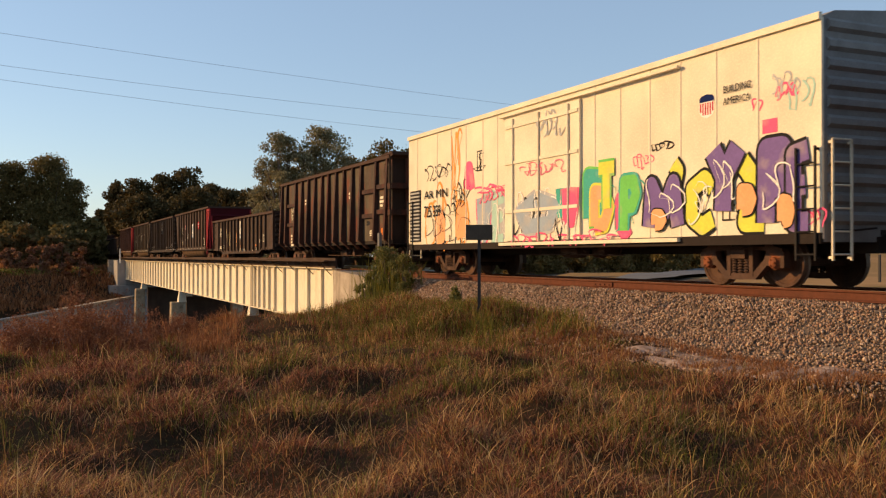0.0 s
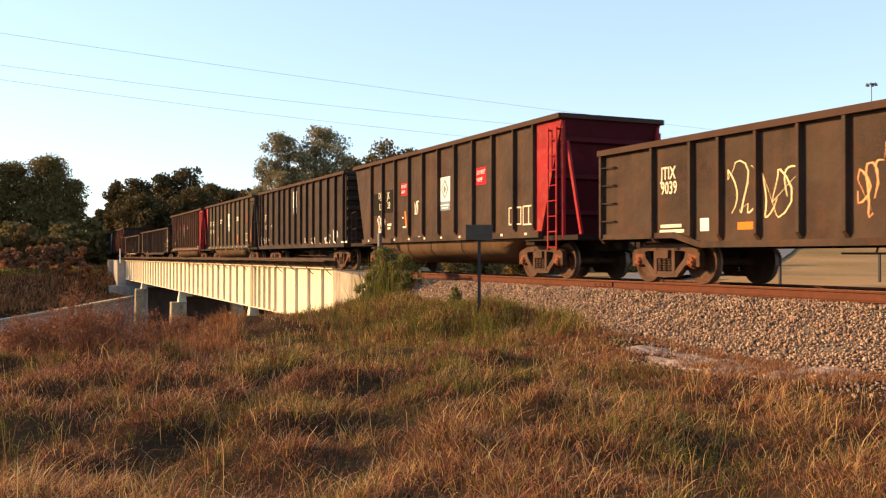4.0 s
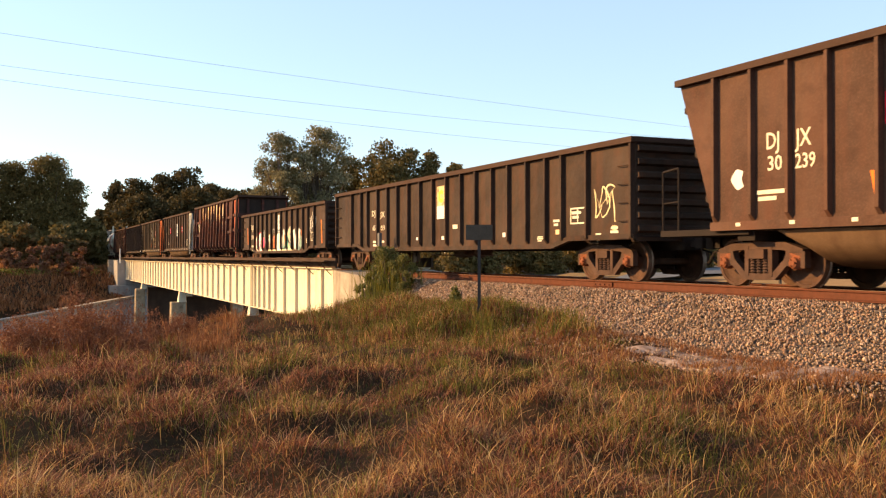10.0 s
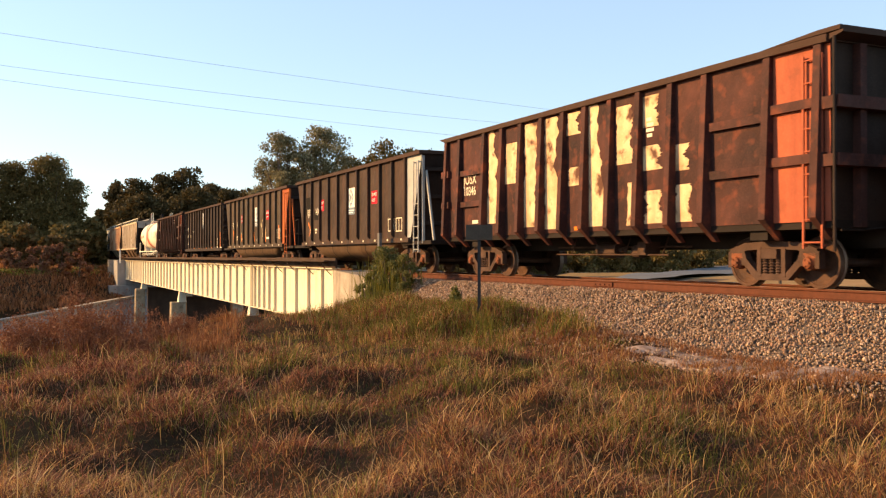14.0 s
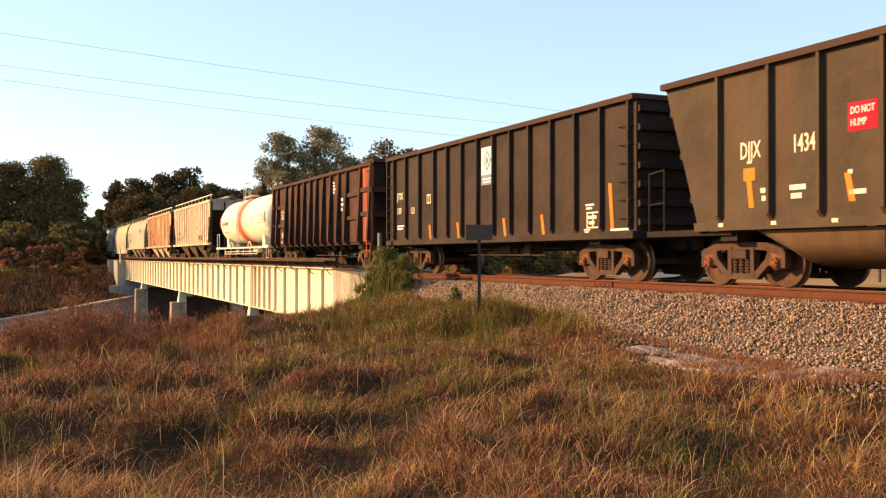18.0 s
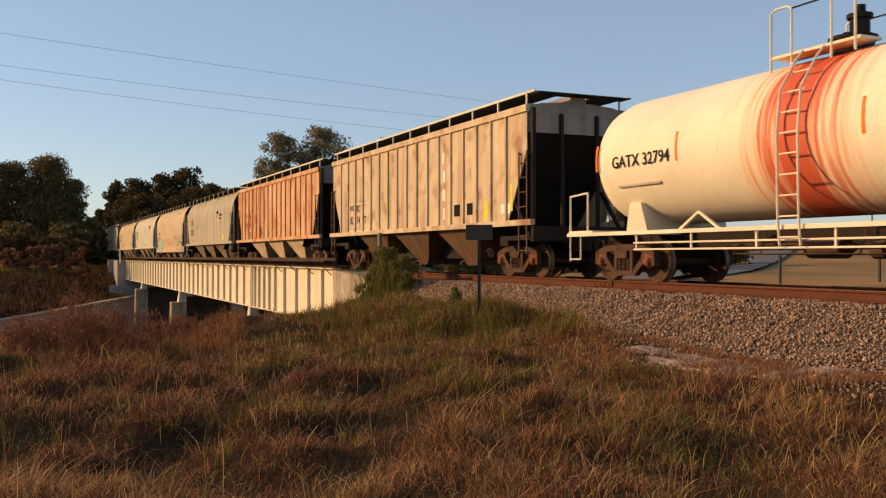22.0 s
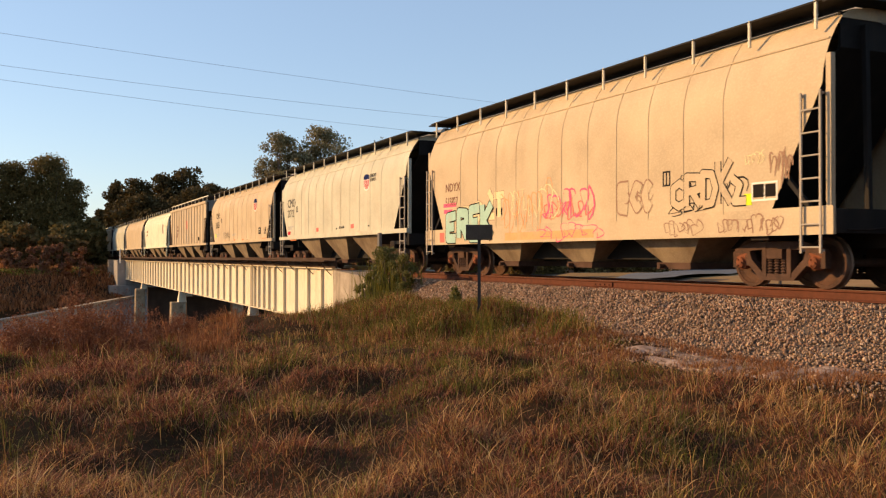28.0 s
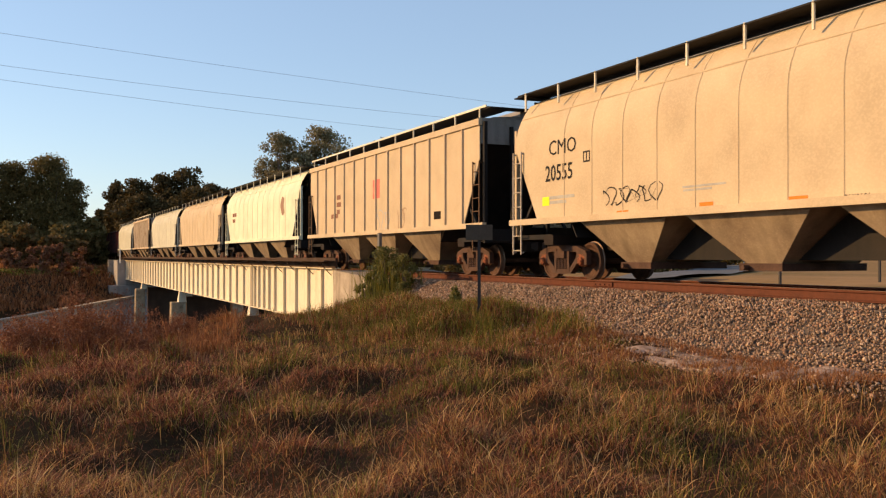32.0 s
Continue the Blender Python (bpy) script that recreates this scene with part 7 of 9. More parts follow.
def marks_low_b(c):
    letters(c, "DJJX", -6.20, 1.99, 0.39, 1.46, squeeze=0.85)
    letters(c, "1904", -6.20, 1.46, 0.35, 1.46, squeeze=0.94)
    bars(c, -6.15, 0.89, 1.46, [(0.03, 0.0, 0.48, 0.07), (0, 0.112, 0.72, 0.07), (0.03, 0.225, 0.62, 0.07)])
    plate(c, -7.25, -6.98, 1.24, 2.20, 1.46, "orange_mark")
    crest_plate(c, -0.18, 1.67, 1.46, 0.66, 1.02)
    scrawl(c, -3.24, 1.21, 0.69, 0.77, 1.46, "spray_grey", 12, 4, 0.04)
    scrawl(c, -1.19, 1.69, 0.61, 0.34, 1.46, "spray_grey", 13, 3, 0.04)
    scrawl(c, 5.58, 1.77, 0.96, 0.85, 1.46, "white_plate", 14, 7, 0.04)
    ring_mark(c, 5.79, 1.28, 0.70, 0.40, 0.035, 1.46)
    plate(c, 7.35, 7.56, 1.15, 2.18, 1.46, "orange_mark")
    bars(c, 5.00, 1.19, 1.46, [(0.03, 0.0, 0.18, 0.05), (0, 0.08, 0.27, 0.05), (0.03, 0.16, 0.23, 0.05)])
    plate(c, 4.16, 4.39, 1.10, 1.82, 1.46, "orange_mark")
    plate(c, -2.25, 2.75, 0.82, 0.93, 1.46, "spray_cream", "spray_fill", proud=0.003)
    for g, x, z, sx, sz, fill, rim, half in (("C", -5.0, 0.84, 0.95, 0.92, "white_plate", "spray_peach", 0.20), ("D", -4.3, 0.84, 0.98, 1.0, "white_plate", "spray_pink", 0.22), ("P", -3.62, 0.84, 0.62, 0.72, "spray_pink", "spray_red", 0.12),
                                             ("T", -2.22, 0.86, 0.95, 0.82, "white_plate", "spray_cream", 0.15), ("Y", -1.22, 0.9, 0.66, 0.8, "spray_red", "spray_peach", 0.12), ("E", -0.36, 0.86, 0.85, 0.88, "white_plate", "spray_cream", 0.16),
                                             ("R", 0.2, 0.86, 0.55, 0.8, "white_plate", "spray_cream", 0.13), ("N", 0.82, 0.86, 0.82, 1.05, "white_plate", "spray_grey", 0.11), ("S", 1.72, 0.88, 0.9, 1.12, "spray_cream", "spray_grey", 0.12),
                                             ("W", 2.78, 0.88, 1.25, 1.12, "white_plate", "spray_grey", 0.12)):
        piece(c, g, x, z, sx, sz, 1.46, fill, rim, half, 0.005)
    scrawl(c, -4.9, 1.0, 1.2, 0.5, 1.47, "spray_pink", 64, 4, 0.05)
    scrawl(c, 0.9, 0.9, 1.4, 0.7, 1.46, "spray_teal", 65, 5, 0.06)
    scrawl(c, 3.7, 0.85, 0.9, 0.7, 1.46, "spray_mint", 66, 5, 0.07)
    plate(c, 1.12, 1.28, 1.1, 1.66, 1.475, "orange_mark")
    plate(c, -1.02, -0.86, 1.0, 1.5, 1.475, "orange_mark")


def marks_ore_b(c):
    letters(c, "JOSX", -6.34, 2.61, 0.41, 1.46, squeeze=0.92)
    letters(c, "10346", -6.34, 2.29, 0.37, 1.46, squeeze=0.88)
    bars(c, -5.76, 1.36, 1.46, [(0.03, 0.0, 0.32, 0.101), (0, 0.162, 0.48, 0.101)])
    peel(c, -4.95, -4.07, 1.49, 4.09, 1.46, 3)
    peel(c, -2.84, -2.02, 1.33, 4.01, 1.46, 4)
    peel(c, -1.69, -0.90, 1.25, 4.03, 1.46, 5)
    peel(c, -0.64, 0.07, 3.48, 4.01, 1.46, 6)
    peel(c, -0.52, 0.03, 2.26, 2.70, 1.46, 7)
    peel(c, 0.23, 1.05, 1.26, 4.06, 1.46, 8)
    peel(c, 1.48, 2.09, 2.59, 3.87, 1.46, 9)
    peel(c, 1.85, 2.14, 1.24, 2.17, 1.46, 10)
    peel(c, 2.24, 3.00, 3.29, 3.95, 1.46, 11)
    peel(c, 2.37, 3.11, 2.38, 2.90, 1.46, 12)
    peel(c, 2.49, 3.29, 1.26, 1.95, 1.46, 13)
    peel(c, -3.81, -3.01, 2.53, 3.62, 1.46, 14)
    peel(c, 3.32, 3.96, 2.29, 2.82, 1.46, 15)
    peel(c, 3.48, 4.04, 1.26, 2.01, 1.46, 16)
    bars(c, -0.29, 1.19, 1.46, [(0.03, 0.0, 0.18, 0.09)], "orange_mark")
    bars(c, 2.57, 3.08, 1.46, [(0.03, 0.0, 0.17, 0.071), (0, 0.113, 0.26, 0.071), (0.03, 0.227, 0.22, 0.071), (0, 0.34, 0.18, 0.071)])
    scrawl(c, 6.86, 3.31, 0.51, 0.36, 1.46, "white_plate", 30, 5, 0.05)
    bars(c, 6.91, 1.93, 1.46, [(0.03, 0.0, 0.29, 0.083)], "white_plate")


def marks_tub_d(c):
    plate(c, -6.15, -5.17, 2.46, 3.26, 1.46, "gon_dark")
    plate(c, -4.86, -3.89, 2.19, 2.59, 1.46, "gon_dark")
    letters(c, "DJJX", -5.92, 2.34, 0.42, 1.46, squeeze=0.57)
    letters(c, "1454", -4.65, 2.33, 0.42, 1.46, squeeze=0.62)
    scrawl(c, -5.86, 1.48, 0.31, 0.75, 1.46, "orange_mark", 1, 1, 0.1)
    bars(c, -5.52, 1.62, 1.46, [(0.03, 0.0, 0.23, 0.076), (0, 0.121, 0.35, 0.076)])
    bars(c, -4.72, 1.60, 1.46, [(0.03, 0.0, 0.21, 0.078), (0, 0.125, 0.32, 0.078)])
    plate(c, -5.97, -5.32, 1.02, 1.15, 1.46, "peel_tan")
    plate(c, -4.83, -4.20, 1.03, 1.15, 1.46, "peel_tan")
    hump_plate(c, -3.98, 2.55, 1.46, 1.01)
    crest_plate(c, -0.16, 2.24, 1.46, 0.89, 1.06)
    hump_plate(c, 2.68, 2.53, 1.46, 0.76)
    ring_mark(c, 4.42, 1.46, 0.60, 0.46, 0.035, 1.46)
    ring_mark(c, 5.19, 1.44, 0.57, 0.49, 0.035, 1.46)
    plate(c, 2.24, 2.58, 1.44, 1.93, 1.46, "orange_mark")


def marks_tub_e(c):
    letters(c, "DJJX", -5.58, 2.26, 0.44, 1.46, squeeze=0.61)
    letters(c, "1434", -4.31, 2.26, 0.44, 1.46, squeeze=0.59)
    hump_plate(c, -3.12, 2.56, 1.46, 0.57)
    plate(c, -5.41, -5.26, 1.45, 2.17, 1.46, "orange_mark")
    plate(c, -5.49, -5.20, 1.94, 2.17, 1.46, "orange_mark")
    bars(c, -5.06, 1.56, 1.46, [(0.03, 0.0, 0.18, 0.088), (0, 0.141, 0.27, 0.088)])
    bars(c, -4.37, 1.56, 1.46, [(0.03, 0.0, 0.24, 0.091), (0, 0.146, 0.36, 0.091)])
    bars(c, -3.16, 1.89, 1.46, [(0.03, 0.0, 0.09, 0.068)])
    bars(c, -3.14, 1.56, 1.46, [(0.03, 0.0, 0.33, 0.079)])
    plate(c, -6.41, -6.19, 1.04, 1.15, 1.46, "white_plate")
    plate(c, -5.64, -5.41, 1.05, 1.15, 1.46, "white_plate")
    plate(c, -4.93, -4.71, 1.05, 1.16, 1.46, "white_plate")
    plate(c, -4.14, -3.94, 1.05, 1.16, 1.46, "white_plate")
    plate(c, -2.75, -2.58, 1.04, 1.17, 1.46, "white_plate")
    crest_plate(c, 0.42, 2.24, 1.46, 0.79, 1.07)
    hump_plate(c, 3.07, 2.54, 1.46, 0.65)
    scrawl(c, 1.72, 1.35, 1.10, 1.26, 1.46, "spray_cream", 1, 3, 0.05)
    plate(c, -3.24, -2.94, 1.45, 1.91, 1.46, "orange_mark")
    plate(c, 0.08, 0.36, 1.42, 1.96, 1.46, "orange_mark")
    plate(c, 2.73, 3.01, 1.35, 1.98, 1.46, "orange_mark")
    ring_mark(c, 4.83, 1.50, 0.57, 0.48, 0.035, 1.46)
    ring_mark(c, 5.67, 1.49, 0.57, 0.49, 0.035, 1.46)
    bars(c, 4.88, 2.05, 1.46, [(0.03, 0.0, 0.23, 0.05), (0, 0.08, 0.35, 0.05)])
    plate(c, 5.63, 5.89, 1.45, 2.18, 1.46, "orange_mark")
    plate(c, 3.07, 3.82, 1.50, 1.61, 1.46, "white_plate")
    plate(c, 0.89, 1.21, 1.40, 1.55, 1.46, "white_plate")


def marks_tall_b(c):
    letters(c, "JTIX", -6.56, 2.47, 0.34, 1.46, squeeze=0.90)
    letters(c, "130", -6.56, 1.98, 0.32, 1.46, squeeze=0.83)
    letters(c, "133", -5.32, 1.95, 0.30, 1.46, squeeze=0.79)
    bars(c, -6.56, 1.50, 1.46, [(0.03, 0.0, 0.51, 0.056), (0, 0.089, 0.77, 0.056)])
    ring_mark(c, -3.94, 2.28, 0.31, 0.30, 0.035, 1.46)
    crest_plate(c, 0.01, 2.60, 1.46, 0.73, 1.07)
    plate(c, -3.80, -3.55, 1.08, 1.59, 1.46, "orange_mark")
    plate(c, -1.70, -1.41, 1.08, 1.60, 1.46, "orange_mark")
    plate(c, 1.29, 1.52, 1.08, 1.61, 1.46, "orange_mark")
    plate(c, 3.35, 3.55, 1.10, 1.63, 1.46, "orange_mark")
    ring_mark(c, 5.47, 1.22, 0.52, 0.38, 0.035, 1.46)
    bars(c, 5.53, 1.31, 1.46, [(0.03, 0.0, 0.23, 0.078), (0, 0.125, 0.34, 0.078)])
    bars(c, 5.36, 1.12, 1.46, [(0.03, 0.0, 0.16, 0.034), (0, 0.054, 0.25, 0.034)])
    bars(c, 5.43, 1.66, 1.46, [(0.03, 0.0, 0.23, 0.05), (0, 0.081, 0.34, 0.05)])
    plate(c, 6.36, 6.56, 1.17, 2.21, 1.46, "orange_mark")
    plate(c, 6.43, 7.15, 1.14, 1.19, 1.46, "white_plate")


def marks_ore_c(c):
    letters(c, "JOSX", -6.04, 2.65, 0.36, 1.46, squeeze=0.94)
    letters(c, "10283", -6.04, 2.34, 0.36, 1.46, squeeze=0.79)
    bars(c, -5.98, 1.50, 1.46, [(0.03, 0.0, 0.28, 0.06), (0, 0.096, 0.42, 0.06), (0.03, 0.191, 0.36, 0.06)])
    plate(c, -6.06, -5.68, 1.21, 1.34, 1.46, "spray_red")
    bars(c, -6.99, 1.65, 1.46, [(0.03, 0.0, 0.17, 0.069), (0, 0.111, 0.26, 0.069), (0.03, 0.222, 0.22, 0.069)])
    bars(c, 2.45, 3.22, 1.46, [(0.03, 0.0, 0.24, 0.083), (0, 0.133, 0.36, 0.083), (0.03, 0.267, 0.3, 0.083), (0, 0.4, 0.25, 0.083)])
    bars(c, 3.54, 2.44, 1.46, [(0.03, 0.0, 0.22, 0.125), (0, 0.201, 0.33, 0.125), (0.03, 0.401, 0.28, 0.125)])


def marks_hop_a(c):
    bars(c, 2.91, 1.71, 1.56, [(0.03, 0.0, 0.12, 0.358), (0, 0.573, 0.18, 0.358), (0.03, 1.147, 0.15, 0.358), (0, 1.72, 0.13, 0.358)], "white_plate")
    letters(c, "NO", -6.03, 2.28, 0.35, 1.56, "black_letters", squeeze=1.15)
    letters(c, "KL", -5.23, 2.23, 0.36, 1.56, "black_letters", squeeze=0.98)
    letters(c, "82", -5.99, 1.75, 0.42, 1.56, "black_letters", squeeze=0.89)
    letters(c, "74", -5.23, 1.75, 0.41, 1.56, "black_letters", squeeze=0.93)
    letters(c, "77", -4.48, 1.75, 0.40, 1.56, "black_letters", squeeze=0.91)
    ring_mark(c, -6.14, 1.53, 2.38, 1.09, 0.035, 1.56)
    plate(c, 3.75, 4.16, 1.77, 2.12, 1.56, "gon_dark")
    plate(c, 4.64, 5.02, 1.78, 2.12, 1.56, "gon_dark")
    plate(c, 5.76, 5.98, 1.63, 2.16, 1.56, "yellow_mark")
    plate(c, 6.76, 7.30, 1.73, 1.99, 1.56, "white_plate")
    plate(c, 7.30, 7.43, 1.78, 2.50, 1.56, "yellow_mark")
    plate(c, 3.37, 3.51, 1.64, 2.12, 1.56, "yellow_mark")
    scrawl(c, 5.87, 0.56, 0.42, 0.23, 1.56, "black_letters", 1, 3, 0.05)


def marks_hop_b(c):
    letters(c, "CT", -6.15, 2.68, 0.37, 1.56, "brown_letters", squeeze=0.87)
    letters(c, "RN", -5.34, 2.64, 0.39, 1.56, "brown_letters", squeeze=0.81)
    letters(c, "10", -6.10, 2.18, 0.33, 1.56, "brown_letters", squeeze=0.85)
    letters(c, "05", -5.30, 2.16, 0.32, 1.56, "brown_letters", squeeze=0.93)
    letters(c, "51", -4.44, 2.18, 0.31, 1.56, "brown_letters", squeeze=0.85)
    ring_mark(c, -3.63, 2.42, 0.32, 0.29, 0.035, 1.56, "brown_letters")
    scrawl(c, -3.10, 1.58, 0.83, 0.69, 1.56, "black_letters", 1, 5, 0.06)
    bars(c, -0.95, 1.66, 1.56, [(0.03, 0.0, 0.25, 0.056), (0, 0.09, 0.37, 0.056), (0.03, 0.18, 0.32, 0.056)], "brown_letters")
    bars(c, 3.50, 1.70, 1.56, [(0.03, 0.0, 0.23, 0.056)], "orange_mark")
    bars(c, 0.93, 1.75, 1.56, [(0.03, 0.0, 0.21, 0.038), (0, 0.062, 0.32, 0.038)], "brown_letters")
    bars(c, -5.30, 1.61, 1.56, [(0.03, 0.0, 0.28, 0.083), (0, 0.134, 0.42, 0.083), (0.03, 0.267, 0.36, 0.083)], "brown_letters")
    plate(c, -3.67, -3.14, 1.58, 1.88, 1.56, "orange_mark")
    plate(c, -2.54, -2.50, 1.54, 1.55, 1.56, "orange_mark")


def marks_hop_c(c):
    letters(c, "CHTT", -6.73, 2.76, 0.59, 1.56, "black_letters", squeeze=0.74)
    letters(c, "721226", -6.78, 2.05, 0.59, 1.56, "black_letters", squeeze=0.75)
    ring_mark(c, -4.19, 2.62, 0.26, 0.25, 0.035, 1.56, "black_letters")
    bars(c, -6.99, 1.86, 1.56, [(0.03, 0.0, 0.48, 0.092), (0, 0.147, 0.73, 0.092)], "grey_end")
    plate(c, -5.86, -5.52, 1.83, 2.09, 1.56, "grey_end")
    plate(c, -5.81, -5.65, 1.68, 1.81, 1.56, "red_plate")
    bars(c, -6.87, 1.71, 1.56, [(0.03, 0.0, 0.48, 0.074)], "grey_end")
    plate(c, -6.54, -5.64, 1.42, 1.53, 1.56, "orange_mark")
    plate(c, -3.92, -3.72, 1.45, 1.54, 1.56, "orange_mark")
    shield(c, 3.55, 2.93, 1.56, 0.65)
    bars(c, 4.47, 3.02, 1.56, [(0.03, 0.0, 0.57, 0.137), (0, 0.22, 0.86, 0.137)], "black_letters")
    scrawl(c, 5.17, 1.70, 0.92, 0.33, 1.56, "spray_lime", 1, 2, 0.08)
    plate(c, 5.51, 5.84, 1.66, 1.96, 1.56, "yellow_mark")


def marks_hop_d(c):
    letters(c, "NDYX", -6.76, 2.47, 0.36, 1.56, "brown_letters", squeeze=1.02)
    letters(c, "515827", -6.76, 2.04, 0.36, 1.56, "brown_letters", squeeze=0.81)
    bars(c, -6.91, 1.88, 1.56, [(0.03, 0.0, 0.61, 0.118), (0, 0.189, 0.91, 0.118)], "spray_pink")
    plate(c, -3.40, -3.05, 1.69, 1.90, 1.56, "gon_dark")
    scrawl(c, -3.18, 1.30, 2.98, 1.14, 1.56, "spray_peach", 5, 12, 0.035)
    scrawl(c, -2.74, 1.45, 2.54, 1.02, 1.56, "spray_cream", 6, 9, 0.04)
    scrawl(c, -0.90, 1.39, 2.27, 0.81, 1.56, "spray_pink", 7, 9, 0.06)
    scrawl(c, -0.78, 1.43, 2.08, 0.62, 1.56, "spray_red", 8, 8, 0.05)
    scrawl(c, -1.12, 0.96, 2.88, 0.39, 1.56, "spray_pink", 9, 10, 0.025)
    blob_letter(c, 2.28, 1.47, 0.60, 0.72, 1.56, "hop_buff", "spray_brown", 10)
    blob_letter(c, 2.77, 1.48, 0.54, 0.70, 1.56, "hop_buff", "spray_brown", 11, 0.006)
    blob_letter(c, 3.17, 1.50, 0.47, 0.68, 1.56, "hop_buff", "spray_brown", 12, 0.004)
    scrawl(c, 2.49, 1.57, 1.01, 0.54, 1.56, "spray_brown", 13, 5, 0.03)
    ring_mark(c, 3.92, 1.99, 0.24, 0.31, 0.035, 1.56, "black_letters")
    scrawl(c, 4.43, 1.56, 1.92, 0.57, 1.56, "black_letters", 20, 7, 0.035)
    scrawl(c, 4.19, 1.39, 1.14, 0.21, 1.56, "black_letters", 21, 4, 0.03)
    plate(c, 6.27, 6.46, 1.49, 1.70, 1.56, "spray_acid")
    plate(c, 6.50, 6.78, 1.62, 1.85, 1.56, "gon_dark")
    plate(c, 6.80, 7.05, 1.62, 1.84, 1.56, "gon_dark")
    ring_mark(c, 6.46, 1.55, 0.63, 0.34, 0.035, 1.56, "white_plate")
    scrawl(c, 6.91, 1.77, 0.51, 0.67, 1.56, "spray_brown", 22, 7, 0.04)
    scrawl(c, 6.30, 2.16, 0.52, 0.28, 1.56, "spray_cream", 23, 6, 0.02)
    scrawl(c, 4.00, 0.96, 1.10, 0.33, 1.56, "spray_brown", 24, 8, 0.03)
    scrawl(c, 5.59, 0.97, 0.75, 0.34, 1.56, "spray_brown", 25, 6, 0.03)
    scrawl(c, 6.35, 0.96, 0.83, 0.33, 1.56, "spray_brown", 26, 7, 0.035)
    for k, (g, x) in enumerate((("E", -6.72), ("R", -5.92), ("E", -5.12), ("K", -4.36))):
        piece(c, g, x, 0.98, 0.84, 0.95 + 0.08 * k, 1.566, "spray_mint", "gon_dark", 0.135, 0.004 + 0.006 * (k % 2), 0.035)
    for k, (g, x, sx, sz) in enumerate((("D", -5.6, 0.75, 0.5), ("C", -4.9, 0.7, 0.62), ("L", -4.0, 0.6, 0.95), ("T", -3.6, 0.75, 0.8))):
        piece(c, g, x, 1.55, sx, sz, 1.56, "spray_cream", "spray_brown", 0.10, 0.0005, 0.015)
    plate(c, -7.2, -6.85, 1.0, 1.3, 1.562, "spray_red", "spray_fill", proud=0.003)
    plate(c, -2.9, 1.4, 1.0, 1.2, 1.562, "spray_peach", "spray_fill", proud=0.002)
    for k, (g, x, sx, sz) in enumerate((("C", 4.18, 0.5, 0.62), ("R", 4.6, 0.55, 0.72), ("D", 5.08, 0.52, 0.75), ("K", 5.5, 0.5, 0.95), ("L", 5.85, 0.55, 0.6))):
        piece(c, g, x, 1.48, sx, sz, 1.56, "hop_buff", "black_letters", 0.075, 0.004 + 0.004 * (k % 3), 0.022)


def marks_hop_e(c):
    letters(c, "CMO", -7.12, 2.82, 0.58, 1.56, "black_letters", squeeze=1.06)
    letters(c, "21712", -7.1, 2.36, 0.52, 1.56, "black_letters", squeeze=0.86)
    ring_mark(c, -5.57, 2.66, 0.25, 0.27, 0.035, 1.56, "black_letters")
    bars(c, -7.03, 1.87, 1.56, [(0.03, 0.0, 0.66, 0.059), (0, 0.094, 1.0, 0.059)], "grey_end")
    plate(c, -7.09, -6.62, 1.62, 1.78, 1.56, "red_plate")
    plate(c, -2.28, -1.94, 1.66, 1.83, 1.56, "spray_red")
    letters(c, "CH-110-LOB", 0.97, 1.68, 0.14, 1.56, "black_letters", squeeze=0.86)
    bars(c, 0.51, 1.69, 1.56, [(0.03, 0.0, 0.16, 0.061)], "black_letters")
    plate(c, 2.46, 2.82, 1.68, 1.85, 1.56, "spray_red")
    plate(c, 1.41, 1.90, 1.42, 1.53, 1.56, "orange_mark")
    plate(c, 3.21, 3.68, 1.42, 1.54, 1.56, "orange_mark")
    plate(c, -3.24, -2.71, 1.38, 1.52, 1.56, "orange_mark")
    plate(c, -1.29, -0.85, 1.38, 1.51, 1.56, "orange_mark")
    plate(c, -6.62, -5.57, 1.32, 1.49, 1.56, "orange_mark")
    bars(c, 4.43, 1.70, 1.56, [(0.03, 0.0, 0.17, 0.049)], "black_letters")
    shield(c, 4.01, 3.03, 1.56, 0.63)
    letters(c, "BUILDING", 4.75, 3.50, 0.18, 1.56, "black_letters", squeeze=0.75)
    letters(c, "AMERICA", 4.75, 3.34, 0.18, 1.56, "black_letters", squeeze=0.81)


